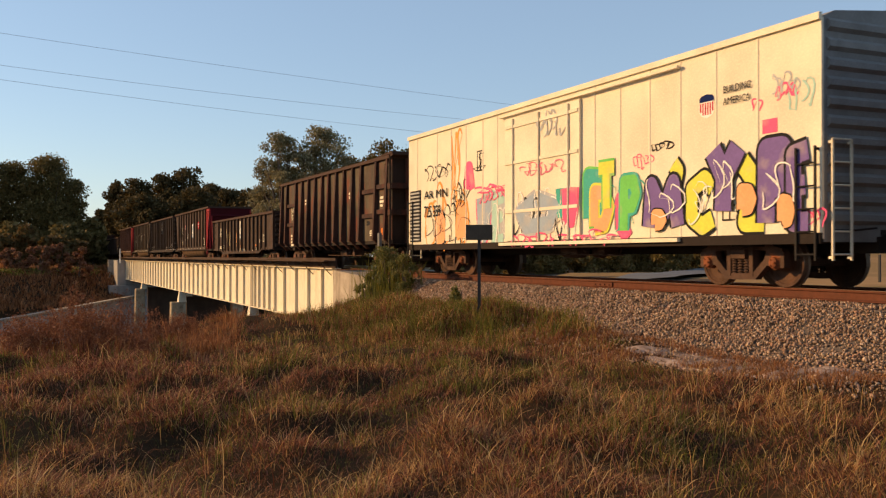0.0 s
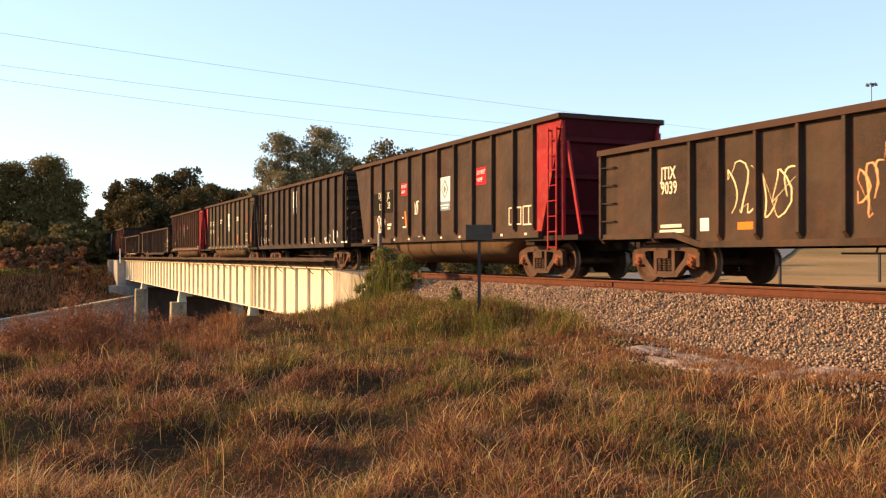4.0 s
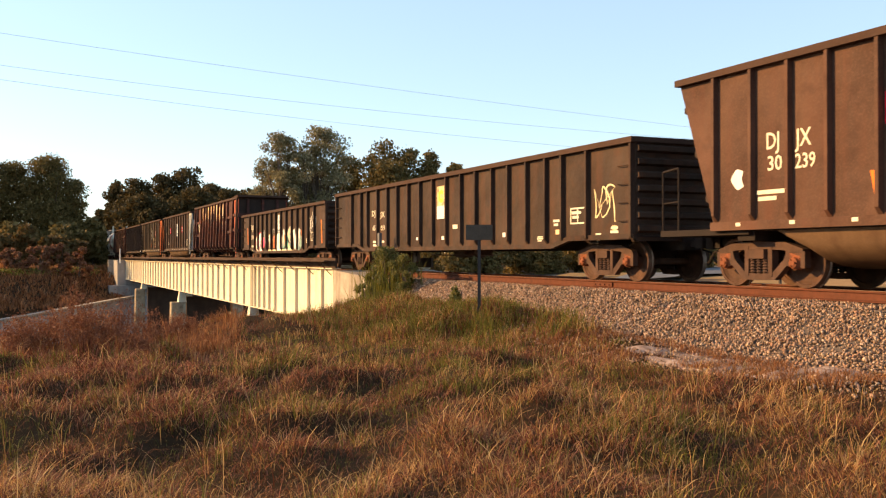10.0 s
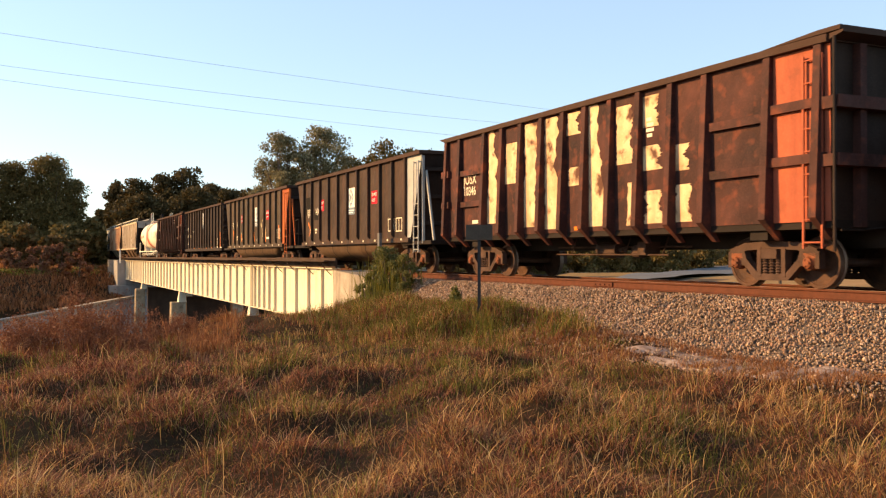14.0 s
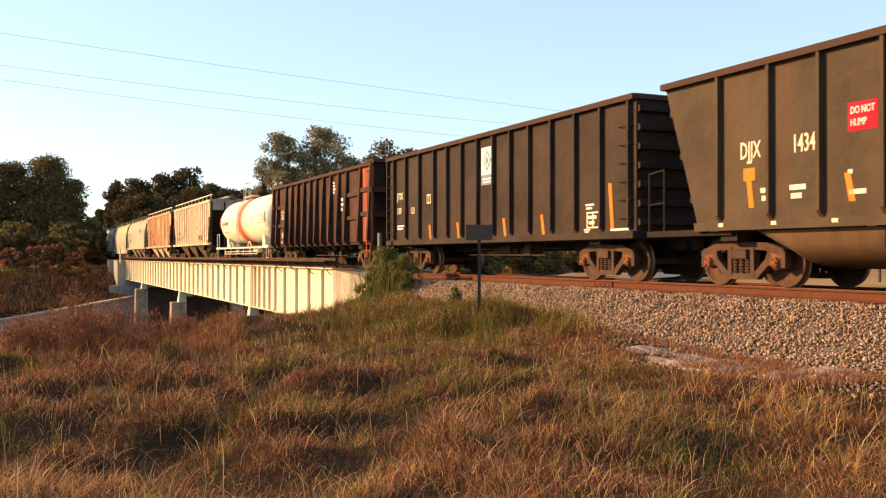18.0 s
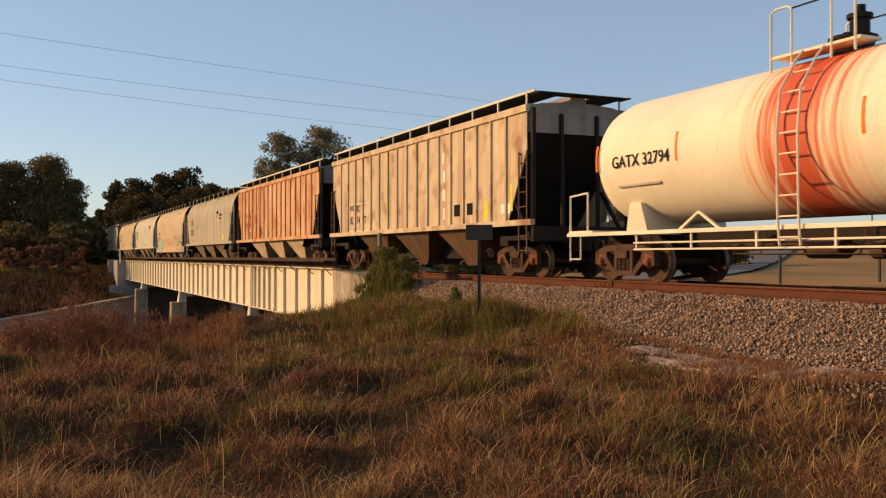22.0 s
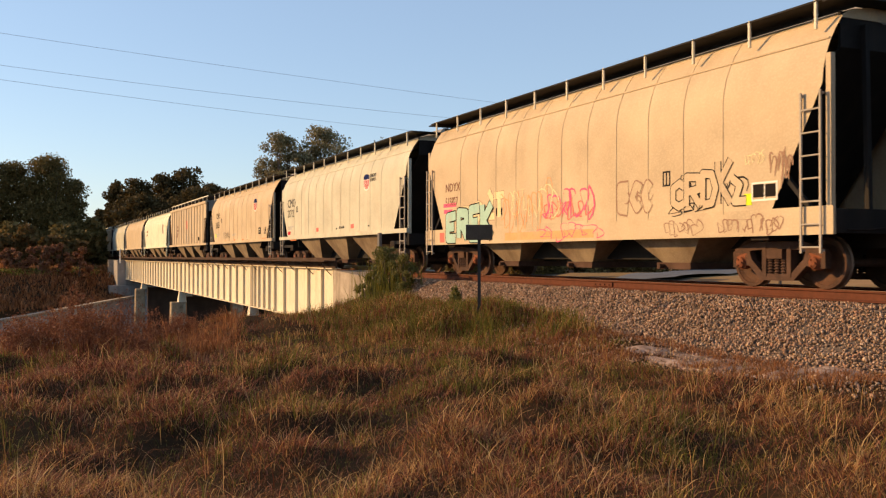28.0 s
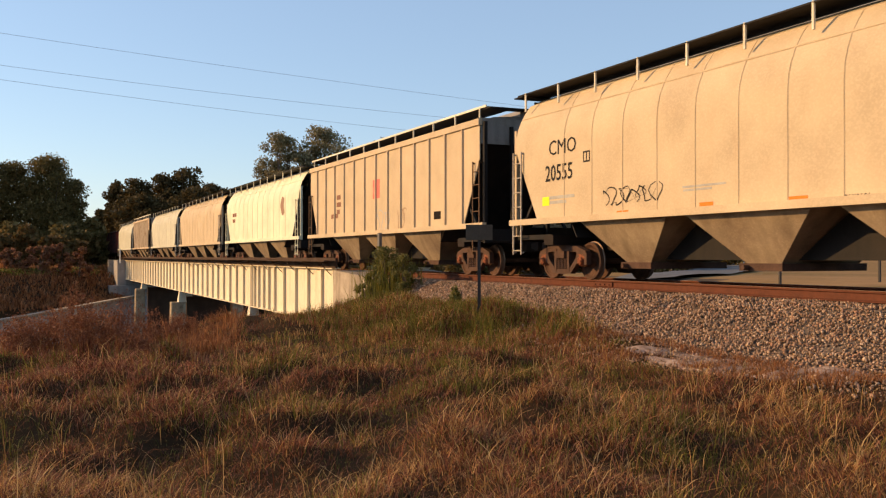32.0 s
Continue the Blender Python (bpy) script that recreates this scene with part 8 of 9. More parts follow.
def marks_hop_f(c):
    letters(c, "CMO", -6.72, 2.96, 0.52, 1.56, "black_letters", squeeze=1.07)
    letters(c, "20555", -6.88, 2.32, 0.56, 1.56, "black_letters", squeeze=0.92)
    ring_mark(c, -5.16, 2.76, 0.28, 0.26, 0.035, 1.56, "black_letters")
    bars(c, -6.69, 1.86, 1.56, [(0.03, 0.0, 0.76, 0.074), (0, 0.119, 1.15, 0.074)], "grey_end")
    plate(c, -7.02, -6.69, 1.83, 2.05, 1.56, "spray_acid")
    scrawl(c, -4.42, 1.69, 2.13, 0.43, 1.56, "black_letters", 1, 8, 0.035)
    bars(c, -1.58, 1.85, 1.56, [(0.03, 0.0, 0.83, 0.042), (0, 0.067, 1.25, 0.042)], "grey_end")
    letters(c, "ARI THROUGH SILL", -2.75, 1.42, 0.12, 1.56, "black_letters", squeeze=0.91)
    plate(c, -3.81, -3.39, 1.41, 1.57, 1.56, "orange_mark")
    plate(c, -1.07, -0.68, 1.46, 1.61, 1.56, "orange_mark")
    plate(c, 1.23, 1.65, 1.43, 1.59, 1.56, "orange_mark")
    letters(c, "CH-110-LO4", 2.38, 1.42, 0.15, 1.56, "black_letters", squeeze=0.65)
    shield(c, 4.36, 3.06, 1.56, 0.70)
    plate(c, 5.43, 5.97, 1.80, 2.16, 1.56, "black_letters")
    bars(c, 5.49, 1.89, 1.56, [(0.03, 0.0, 0.22, 0.078), (0, 0.125, 0.33, 0.078)])
    scrawl(c, 6.71, 1.71, 0.80, 0.43, 1.56, "black_letters", 2, 5, 0.05)
    plate(c, 6.18, 7.17, 1.44, 1.57, 1.56, "orange_mark")


def marks_hop_g(c):
    plate(c, -0.36, 0.36, 2.70, 3.40, 1.56, "spray_red")
    bars(c, -4.72, 2.31, 1.56, [(0.03, 0.0, 0.37, 0.186), (0, 0.297, 0.56, 0.186), (0.03, 0.594, 0.48, 0.186)], "brown_letters")
    bars(c, -5.49, 2.15, 1.56, [(0.03, 0.0, 0.92, 0.179)], "brown_letters")
    plate(c, 5.27, 5.80, 1.74, 1.99, 1.56, "gon_dark")
    scrawl(c, -0.12, 1.45, 1.51, 0.84, 1.56, "spray_grey", 1, 4, 0.05)
    scrawl(c, 2.15, 1.40, 0.83, 0.83, 1.56, "spray_brown", 2, 3, 0.04)


def marks_hop_h(c):
    bars(c, -6.61, 2.63, 1.56, [(0.03, 0.0, 0.73, 0.218), (0, 0.35, 1.1, 0.218)], "brown_letters")
    blob_letter(c, 4.98, 2.68, 0.99, 0.86, 1.56, "spray_brown", "spray_brown", 1)


def marks_tank(c):
    letters(c, "GATX 32794", -5.35, 2.45, 0.37, 1.453, "black_letters")
    bars(c, -5.25, 2.1, 1.33, [(0, 0, 1.5, 0.045), (0.1, 0.13, 1.6, 0.045)], "hop_grey", proud=0.02)
    for x in (-6.0, -3.15, 1.45, 3.2, 5.9):
        bm = bmesh.new()
        turn = [math.asin(-0.165 + 0.41 * k / 6) for k in range(7)]
        for a, b in zip(turn, turn[1:]):
            hexa(bm, [(x, -1.452 * math.cos(a), 2.74 + 1.452 * math.sin(a)), (x + .07, -1.452 * math.cos(a), 2.74 + 1.452 * math.sin(a)), (x + .07, -1.44 * math.cos(a), 2.74 + 1.44 * math.sin(a)), (x, -1.44 * math.cos(a), 2.74 + 1.44 * math.sin(a)),
                      (x, -1.452 * math.cos(b), 2.74 + 1.452 * math.sin(b)), (x + .07, -1.452 * math.cos(b), 2.74 + 1.452 * math.sin(b)), (x + .07, -1.44 * math.cos(b), 2.74 + 1.44 * math.sin(b)), (x, -1.44 * math.cos(b), 2.74 + 1.44 * math.sin(b))])
        part("marking", bm, "orange_mark", c)
    bars(c, 4.7, 2.45, 1.452, [(0, 0, 1.0, 0.035), (0, 0.14, 1.0, 0.035), (0, 0.28, 0.9, 0.035), (0, 0.42, 1.0, 0.06)], "hop_grey")


lead_car()
for build, marks in ((car_reefer, marks_reefer), (car_ore_a, marks_ore_a), (car_low_a, marks_low_a), (car_tub_a, marks_tub_a), (car_tall_a, marks_tall_a), (car_tub_b, marks_tub_b), (car_tub_c, marks_tub_c),
                     (car_long_low, marks_long_low), (car_low_b, marks_low_b), (car_ore_b, marks_ore_b), (car_tub_d, marks_tub_d), (car_tub_e, marks_tub_e), (car_tall_b, marks_tall_b), (car_ore_c, marks_ore_c),
                     (car_tank, marks_tank), (car_hop_a, marks_hop_a), (car_hop_b, marks_hop_b), (car_hop_c, marks_hop_c), (car_hop_d, marks_hop_d), (car_hop_e, marks_hop_e), (car_hop_f, marks_hop_f),
                     (car_hop_g, marks_hop_g), (car_hop_h, marks_hop_h)):
    marks(build())
tail_cars()
# ---- grass ----
def blades(name, roots, lean_dir, height, lean, width, mat, label):
    """Bent grass blades, two joints each, joined into one mass."""
    n = len(roots)
    d = np.stack([np.cos(lean_dir), np.sin(lean_dir), np.zeros(n)], -1)
    s = np.stack([-np.sin(lean_dir + 0.6), np.cos(lean_dir + 0.6), np.zeros(n)], -1)
    up = np.array([0, 0, 1.0])
    mid = roots + up * (height * 0.60)[:, None] + d * (lean * height * 0.30)[:, None]
    tip = roots + up * (height * (1 - 0.35 * np.minimum(lean, 1.6)))[:, None] + d * (lean * height)[:, None]
    w = width[:, None] / 2
    v = np.stack([roots - s * w, roots + s * w, mid - s * w * 0.8, mid + s * w * 0.8, tip], 1)
    o = (np.arange(n) * 5)[:, None, None]
    f = np.array([(0, 1, 3), (0, 3, 2), (2, 3, 4)])[None] + o
    ob = new(name, raw_mesh(name, v.reshape(-1, 3), f.reshape(-1, 3), mat))
    return tagged(ob, label, "grass", kind="stuff")


def field_points(rng, n, z0, z1, power, px0=-60, px1=1640):
    """Random places on the open ground before the camera, denser close by."""
    depth = z0 + (z1 - z0) * rng.random(n) ** power
    px = rng.uniform(px0, px1, n)
    lat = (px - 784) / 1650 * depth
    return EYE[0] - CA * depth + SA * lat, EYE[1] + SA * depth + CA * lat, depth, px


def bare(x, y):
    """True where no grass grows: the ballast and the sandy patch at its foot."""
    edge = -3.2 - 0.8 * value_noise(x, y, 1.3, 3) - 1.9 * smooth_step(-13.6, -11.6, x) * (1 - 0.7 * smooth_step(-8.5, -6.0, x)) * (value_noise(x, y, 0.9, 8) > 0.22) + 1.2 * smooth_step(-15.0, -19.0, x)
    return (y > edge) & (y < 4.5) & (x > -35)


M["grass_dry"] = island_material("grass_dry", [(0.126, 0.038, 0.018), (0.425, 0.155, 0.082), (0.035, 0.010, 0.005), (0.258, 0.083, 0.041), (0.052, 0.015, 0.008), (0.586, 0.280, 0.152), (0.107, 0.031, 0.015), (0.335, 0.110, 0.058)], 0.85, 0.2)
M["grass_green"] = island_material("grass_green", [(0.089, 0.095, 0.015), (0.200, 0.177, 0.032), (0.043, 0.050, 0.009), (0.292, 0.245, 0.057), (0.110, 0.105, 0.019)], 0.85, 0.3)
M["grass_pale"] = island_material("grass_pale", [(0.571, 0.301, 0.121), (0.360, 0.200, 0.058), (0.769, 0.511, 0.222), (0.248, 0.118, 0.039)], 0.85, 0.3)
M["grass_red"] = island_material("grass_red", [(0.313, 0.129, 0.051), (0.158, 0.065, 0.028), (0.432, 0.196, 0.080), (0.223, 0.087, 0.037)], 0.85, 0.3)


def tufts(name, seed, count, per, z0, z1, power, mat, keep, h, spread, width, label, px0=-60, px1=1640, curl=1.2):
    rng = np.random.default_rng(seed)
    x, y, depth, px = field_points(rng, count, z0, z1, power, px0, px1)
    ok = ~bare(x, y) & keep(x, y, rng.random(count)) & (value_noise(x, y, 0.42, 21) > 0.1 + 0.45 * rng.random(count) ** 1.3)
    x, y, depth = x[ok], y[ok], depth[ok]
    n = len(x)
    hh = h * (0.5 + 0.9 * rng.random(n)) * (0.3 + 1.2 * value_noise(x, y, 0.6, 21) ** 1.5) * (1 - 0.4 * smooth_step(-8.0, -5.6, y) * smooth_step(-17, -14, x))
    X = np.repeat(x, per) + rng.normal(0, spread, n * per)
    Y = np.repeat(y, per) + rng.normal(0, spread, n * per)
    H = np.repeat(hh, per) * (0.35 + 0.75 * rng.random(n * per))
    Dp = np.repeat(depth, per)
    roots = np.stack([X, Y, ground_z(X, Y) - 0.02], -1)
    out = np.arctan2(Y - np.repeat(y, per), X - np.repeat(x, per)) + rng.normal(0, 0.6, n * per)
    return blades(name, roots, out, H, 0.15 + curl * rng.random(n * per), width * (0.6 + 0.8 * rng.random(n * per)) * (0.8 + Dp / 22), mat, label)


def tussocks(name, seed, count, per, z0, z1, mat, keep, h, rad, width, label, px0=-60, px1=1640, droop=0.9):
    """Round clumps of grass whose blades rise in the middle and droop outwards, four joints each."""
    rng = np.random.default_rng(seed)
    x, y, depth, px = field_points(rng, count, z0, z1, 0.72, px0, px1)
    lump = value_noise(x, y, 1.25, 61) * 0.34 + value_noise(x, y, 0.6, 62) * 0.46 + value_noise(x, y, 0.33, 63) * 0.20
    ok = ~bare(x, y) & keep(x, y, rng.random(count)) & (lump > 0.28 + 0.26 * rng.random(count))
    x, y, depth, lump = x[ok], y[ok], depth[ok], lump[ok]
    n = len(x)
    size = (0.45 + 0.8 * rng.random(n)) * (0.55 + 0.9 * lump)
    cx, cy, cs, cd = np.repeat(x, per), np.repeat(y, per), np.repeat(size, per), np.repeat(depth, per)
    m = n * per
    r = np.sqrt(rng.random(m))
    a = rng.random(m) * 6.283
    X, Y = cx + rad * cs * r * np.cos(a), cy + rad * cs * r * np.sin(a)
    lie = np.repeat(rng.normal(0, 0.35, n), per)
    out = a + rng.normal(0, 1.1, m) * (1.4 - r)
    H = h * cs * (1.0 - 0.4 * r * r) * (0.35 + 0.75 * rng.random(m) + 0.9 * (rng.random(m) > 0.94))
    lean = 0.2 + (0.9 + np.abs(lie)) * rng.random(m) ** 1.5 + 1.0 * r * rng.random(m)
    dr = droop * (0.3 + 0.9 * rng.random(m))
    d = np.stack([np.cos(out), np.sin(out), np.zeros(m)], -1)
    tw = out + rng.normal(0.5, 0.5, m)
    side = np.stack([-np.sin(tw), np.cos(tw), np.zeros(m)], -1)
    w = (width * (0.6 + 0.8 * rng.random(m)) * (0.75 + cd / 22))[:, None] / 2
    root = np.stack([X, Y, ground_z(X, Y) - 0.02], -1)
    up = np.array([0, 0, 1.0])
    rows = []
    for f, wf in ((0.0, 1.0), (0.38, 0.9), (0.72, 0.65), (1.0, 0.0)):
        p = root + up * (H * (1.45 * f - 0.85 * dr * f * f))[:, None] + d * (H * lean * f ** 1.5)[:, None]
        rows += [p] if wf == 0 else [p - side * w * wf, p + side * w * wf]
    v = np.stack(rows, 1)
    f = np.array([(0, 1, 3), (0, 3, 2), (2, 3, 5), (2, 5, 4), (4, 5, 6)])[None] + (np.arange(m) * 7)[:, None, None]
    ob = new(name, raw_mesh(name, v.reshape(-1, 3), f.reshape(-1, 3), mat))
    return tagged(ob, label, "grass", kind="stuff")


def patch(x, y):
    return value_noise(x, y, 2.2, 31) * 0.65 + value_noise(x, y, 0.7, 32) * 0.35


def near_track(x, y):
    return smooth_step(-8.5, -4.5, y) * smooth_step(-9, -14, x)


def green_zone(x, y):
    return smooth_step(-12.0, -7.0, y) * smooth_step(-5.0, -11.0, x) * (1 - smooth_step(-19.0, -25.0, x))


dry = lambda x, y, r: r > 0.08 + 0.5 * green_zone(x, y) + 0.3 * (patch(x, y) > 0.52)
green = lambda x, y, r: ((patch(x, y) + 0.4 * green_zone(x, y) > 0.56) & (r < 0.52 + 0.4 * green_zone(x, y))) | (r < 0.2)
right_side = lambda x, y, r: r < 0.24 + 0.74 * smooth_step(-10.0, -6.5, x)
STRAW = "matted straw-coloured dry autumn grass"
tussocks("dry_grass", 41, 10500, 16, 4.4, 15, "grass_dry", dry, 0.175, 0.17, 0.0052, STRAW, droop=1.05)
tussocks("dry_grass", 51, 4600, 12, 4.4, 14, "grass_pale", right_side, 0.20, 0.15, 0.0048, "pale straw tufts in the dry grass")
tufts("green_grass", 43, 10500, 7, 4.6, 15, 0.75, "grass_green", green, 0.24, 0.06, 0.0050, "olive-green grass shoots between dry tufts", curl=0.9)
tufts("dry_grass", 42, 6800, 16, 13, 38, 0.8, "grass_dry", dry, 0.25, 0.16, 0.0075, STRAW, curl=1.8)
tufts("green_grass", 44, 6600, 15, 13, 38, 0.8, "grass_green", green, 0.28, 0.13, 0.0075, "olive-green grass beside the bridge", curl=1.2)
tufts("pale_grass", 47, 3600, 11, 12, 30, 0.9, "grass_pale", lambda x, y, r: r < 0.28, 0.25, 0.11, 0.0065, "pale straw-green grass tufts", 250, 1300, 1.4)
left_side = lambda x, y, r: r < smooth_step(-16.5, -20.5, x) * (1 - 0.8 * near_track(x, y)) + 0.05
tufts("red_weeds", 45, 3400, 15, 12, 34, 0.9, "grass_red", left_side, 0.50, 0.11, 0.008, "reddish-brown dry weeds on the bank", -60, 430)
toe = lambda x, y, r: (y > -6.5) & (r < 0.6)
tufts("toe_weeds", 49, 3600, 8, 8, 20, 1.0, "grass_red", toe, 0.20, 0.07, 0.007, "short reddish dead weeds at the foot of the ballast", 900, 1640, 1.6)


def verge(name, seed, count, per, mat, h, width, label):
    """Thick grass on the hump between the meadow and the track's end of the bridge."""
    rng = np.random.default_rng(seed)
    x, y = rng.uniform(-31, -13.5, count), rng.uniform(-7.2, -2.3, count)
    ok = ~bare(x, y) & (rng.random(count) < smooth_step(-13.5, -15.5, x))
    x, y = np.repeat(x[ok], per), np.repeat(y[ok], per)
    n = len(x)
    X, Y = x + rng.normal(0, 0.10, n), y + rng.normal(0, 0.10, n)
    hh = h * (0.3 + 0.9 * rng.random(n)) * (0.4 + 1.0 * value_noise(X, Y, 0.8, 23))
    return blades(name, np.stack([X, Y, ground_z(X, Y) - 0.02], -1), rng.random(n) * 6.283, hh, 0.1 + 1.3 * rng.random(n), width * (0.7 + 0.7 * rng.random(n)), mat, label)


verge("green_grass", 52, 2000, 14, "grass_green", 0.40, 0.011, "olive-green grass on the hump beside the track")
verge("dry_grass", 53, 450, 14, "grass_pale", 0.36, 0.010, "straw-coloured grass on the hump beside the track")
verge("dry_grass", 54, 2200, 14, "grass_dry", 0.32, 0.011, "dry brown grass on the hump beside the track")
# sparse dead weeds that break up the sand
rng = np.random.default_rng(58)
x, y = rng.uniform(-15, -8, 620), rng.uniform(-5.6, -3.3, 620)
ok = value_noise(x, y, 0.7, 13) > 0.42
x, y = np.repeat(x[ok], 12), np.repeat(y[ok], 12)
n = len(x)
x, y = x + rng.normal(0, 0.08, n), y + rng.normal(0, 0.06, n)
blades("sand_weeds", np.stack([x, y, ground_z(x, y) + 0.02], -1), rng.random(n) * 6.28, 0.05 + 0.12 * rng.random(n), 0.3 + 1.5 * rng.random(n), 0.006 + 0.004 * rng.random(n), "grass_red", "sparse reddish dead weeds on the sand")
# lone pale seed stalks that stand over the matted grass
rng = np.random.default_rng(57)
x, y, depth, px = field_points(rng, 2400, 4.6, 17, 0.8)
ok = ~bare(x, y) & (rng.random(2400) < 0.22 + 0.5 * smooth_step(500, 1200, px))
x, y, depth = x[ok], y[ok], depth[ok]
n = len(x)
blades("seed_stalks", np.stack([x, y, ground_z(x, y) - 0.02], -1), rng.random(n) * 6.28, 0.22 + 0.30 * rng.random(n) ** 2, 0.1 + 0.7 * rng.random(n), 0.004 + 0.0002 * depth, "grass_pale", "thin pale seed stalks in the dry grass")
# a taller clump hides the foot of the trackside sign
n = 420
q0 = spot(850, 18.2)
x, y = rng.normal(q0.x, 0.42, n), rng.normal(q0.y, 0.26, n)
blades("green_grass", np.stack([x, y, ground_z(x, y) - 0.02], -1), rng.random(n) * 6.28, 0.18 + 0.30 * rng.random(n), 0.1 + 0.7 * rng.random(n), 0.008 + 0.005 * rng.random(n), "grass_green", "taller olive grass round the foot of the sign")
# the meadow goes on around and behind the camera
rng = np.random.default_rng(46)
n = 2600
x, y = rng.uniform(-13, 22, n), rng.uniform(-30, -5, n)
ok = ~bare(x, y) & (np.hypot(x - EYE[0], y - EYE[1]) > 1.2) & (CA * (EYE[0] - x) + SA * (y - EYE[1]) < 4.8)
x, y = x[ok], y[ok]
per = 10
X, Y = np.repeat(x, per) + rng.normal(0, 0.09, len(x) * per), np.repeat(y, per) + rng.normal(0, 0.09, len(x) * per)
n = len(X)
blades("meadow_grass", np.stack([X, Y, ground_z(X, Y) - 0.02], -1), rng.random(n) * 6.28, 0.10 + 0.22 * rng.random(n), 0.3 + 1.6 * rng.random(n), 0.008 + 0.006 * rng.random(n), "grass_dry", "matted straw-coloured dry grass of the meadow")
# thin thatch that lies over the soil
M["thatch"] = island_material("thatch", [(0.126, 0.051, 0.020), (0.053, 0.022, 0.010), (0.205, 0.090, 0.037), (0.082, 0.031, 0.013)], 0.9, 0.1)
rng = np.random.default_rng(77)
x, y, depth, px = field_points(rng, 52000, 4.4, 24, 0.75)
ok = ~bare(x, y)
x, y = x[ok], y[ok]
n = len(x)
blades("thatch", np.stack([x, y, ground_z(x, y) + 0.01], -1), rng.random(n) * 6.28, 0.05 + 0.08 * rng.random(n), 1.5 + 2.5 * rng.random(n), 0.005 + 0.004 * rng.random(n), "thatch", "flattened dead grass over the soil")

# dry grass on the far bank
rng = np.random.default_rng(55)
n = 30000
t, u = rng.uniform(-34, 30, n), 1.0 + rng.random(n) * 26
x, y = -100.4 - 0.737 * t - 0.676 * u, -12.2 + 0.676 * t - 0.737 * u
blades("bank_grass", np.stack([x, y, ground_z(x, y)], -1), rng.random(n) * 6.28, 0.4 + 1.5 * rng.random(n) * value_noise(x, y, 3.0, 4) ** 1.5, 0.3 + rng.random(n), 0.08 + 0.08 * rng.random(n), "grass_red", "reddish dry weeds on the far bank")
n = 16000
t, u = rng.uniform(-34, 30, n), 11 + rng.random(n) * 60
x, y = -100.4 - 0.737 * t - 0.676 * u, -12.2 + 0.676 * t - 0.737 * u
blades("bank_grass", np.stack([x, y, ground_z(x, y)], -1), rng.random(n) * 6.28, 0.25 + 0.5 * rng.random(n), 0.3 + rng.random(n), 0.09 + 0.08 * rng.random(n), "grass_green", "green-brown grass above the far bank")

n = 9000
t, u = rng.uniform(-34, 30, n), 9.5 + rng.random(n) * 5
x, y = -100.4 - 0.737 * t - 0.676 * u, -12.2 + 0.676 * t - 0.737 * u
blades("bank_grass", np.stack([x, y, ground_z(x, y)], -1), rng.random(n) * 6.28, 0.3 + 0.4 * rng.random(n), 0.3 + rng.random(n), 0.10 + 0.08 * rng.random(n), "grass_green", "sunlit green strip along the top of the far bank")

# sandy bare patch at the foot of the ballast
rng = np.random.default_rng(3)
sx = np.arange(-14.5, 4, 0.09)
sy = np.arange(-6.4, -2.7, 0.09)
SX, SY = np.meshgrid(sx, sy, indexing="ij")
SZ = ground_z(SX, SY) + 0.02 + 0.09 * (value_noise(SX, SY, 1.1, 9) - 0.5) + 0.10 * (value_noise(SX, SY, 0.33, 10) - 0.5) + 0.06 * (value_noise(SX, SY, 0.17, 11) - 0.5)
SZ = SZ - 0.22 * smooth_step(-4.7, -5.6, SY) - 0.22 * smooth_step(-12.6, -13.9, SX) - 0.2 * smooth_step(-9.2, -7.6, SX)
ii = np.arange(SX.size).reshape(SX.shape)
q = np.stack([ii[:-1, :-1], ii[1:, :-1], ii[1:, 1:], ii[:-1, 1:]], -1).reshape(-1, 4)
tagged(new("sand_patch", raw_mesh("sand_patch", np.stack([SX, SY, SZ], -1).reshape(-1, 3), q, "sand", True)), "pale bare sand at the foot of the ballast", "sand", kind="structure")

# ---- trees ----
M["bark"] = material("bark", (0.13, 0.10, 0.075), 0.9, spread=0.4, scale=4)
M["leaf_dark"] = island_material("leaf_dark", [(0.080, 0.065, 0.019), (0.161, 0.117, 0.037), (0.105, 0.081, 0.026), (0.246, 0.157, 0.055)], 0.7, 0.25)
M["leaf_olive"] = island_material("leaf_olive", [(0.179, 0.155, 0.072), (0.294, 0.245, 0.122), (0.116, 0.105, 0.05), (0.399, 0.32, 0.18)], 0.7, 0.3)
M["leaf_wood"] = island_material("leaf_wood", [(0.045, 0.035, 0.011), (0.088, 0.062, 0.020), (0.060, 0.045, 0.015), (0.135, 0.084, 0.030)], 0.75, 0.2)
M["leaf_bush"] = island_material("leaf_bush", [(0.072, 0.086, 0.022), (0.144, 0.144, 0.043), (0.230, 0.202, 0.072), (0.101, 0.108, 0.029)], 0.6, 0.35)
M["leaf_brown"] = island_material("leaf_brown", [(0.105, 0.064, 0.022), (0.17, 0.098, 0.036), (0.07, 0.055, 0.018), (0.135, 0.092, 0.028)], 0.8, 0.3)


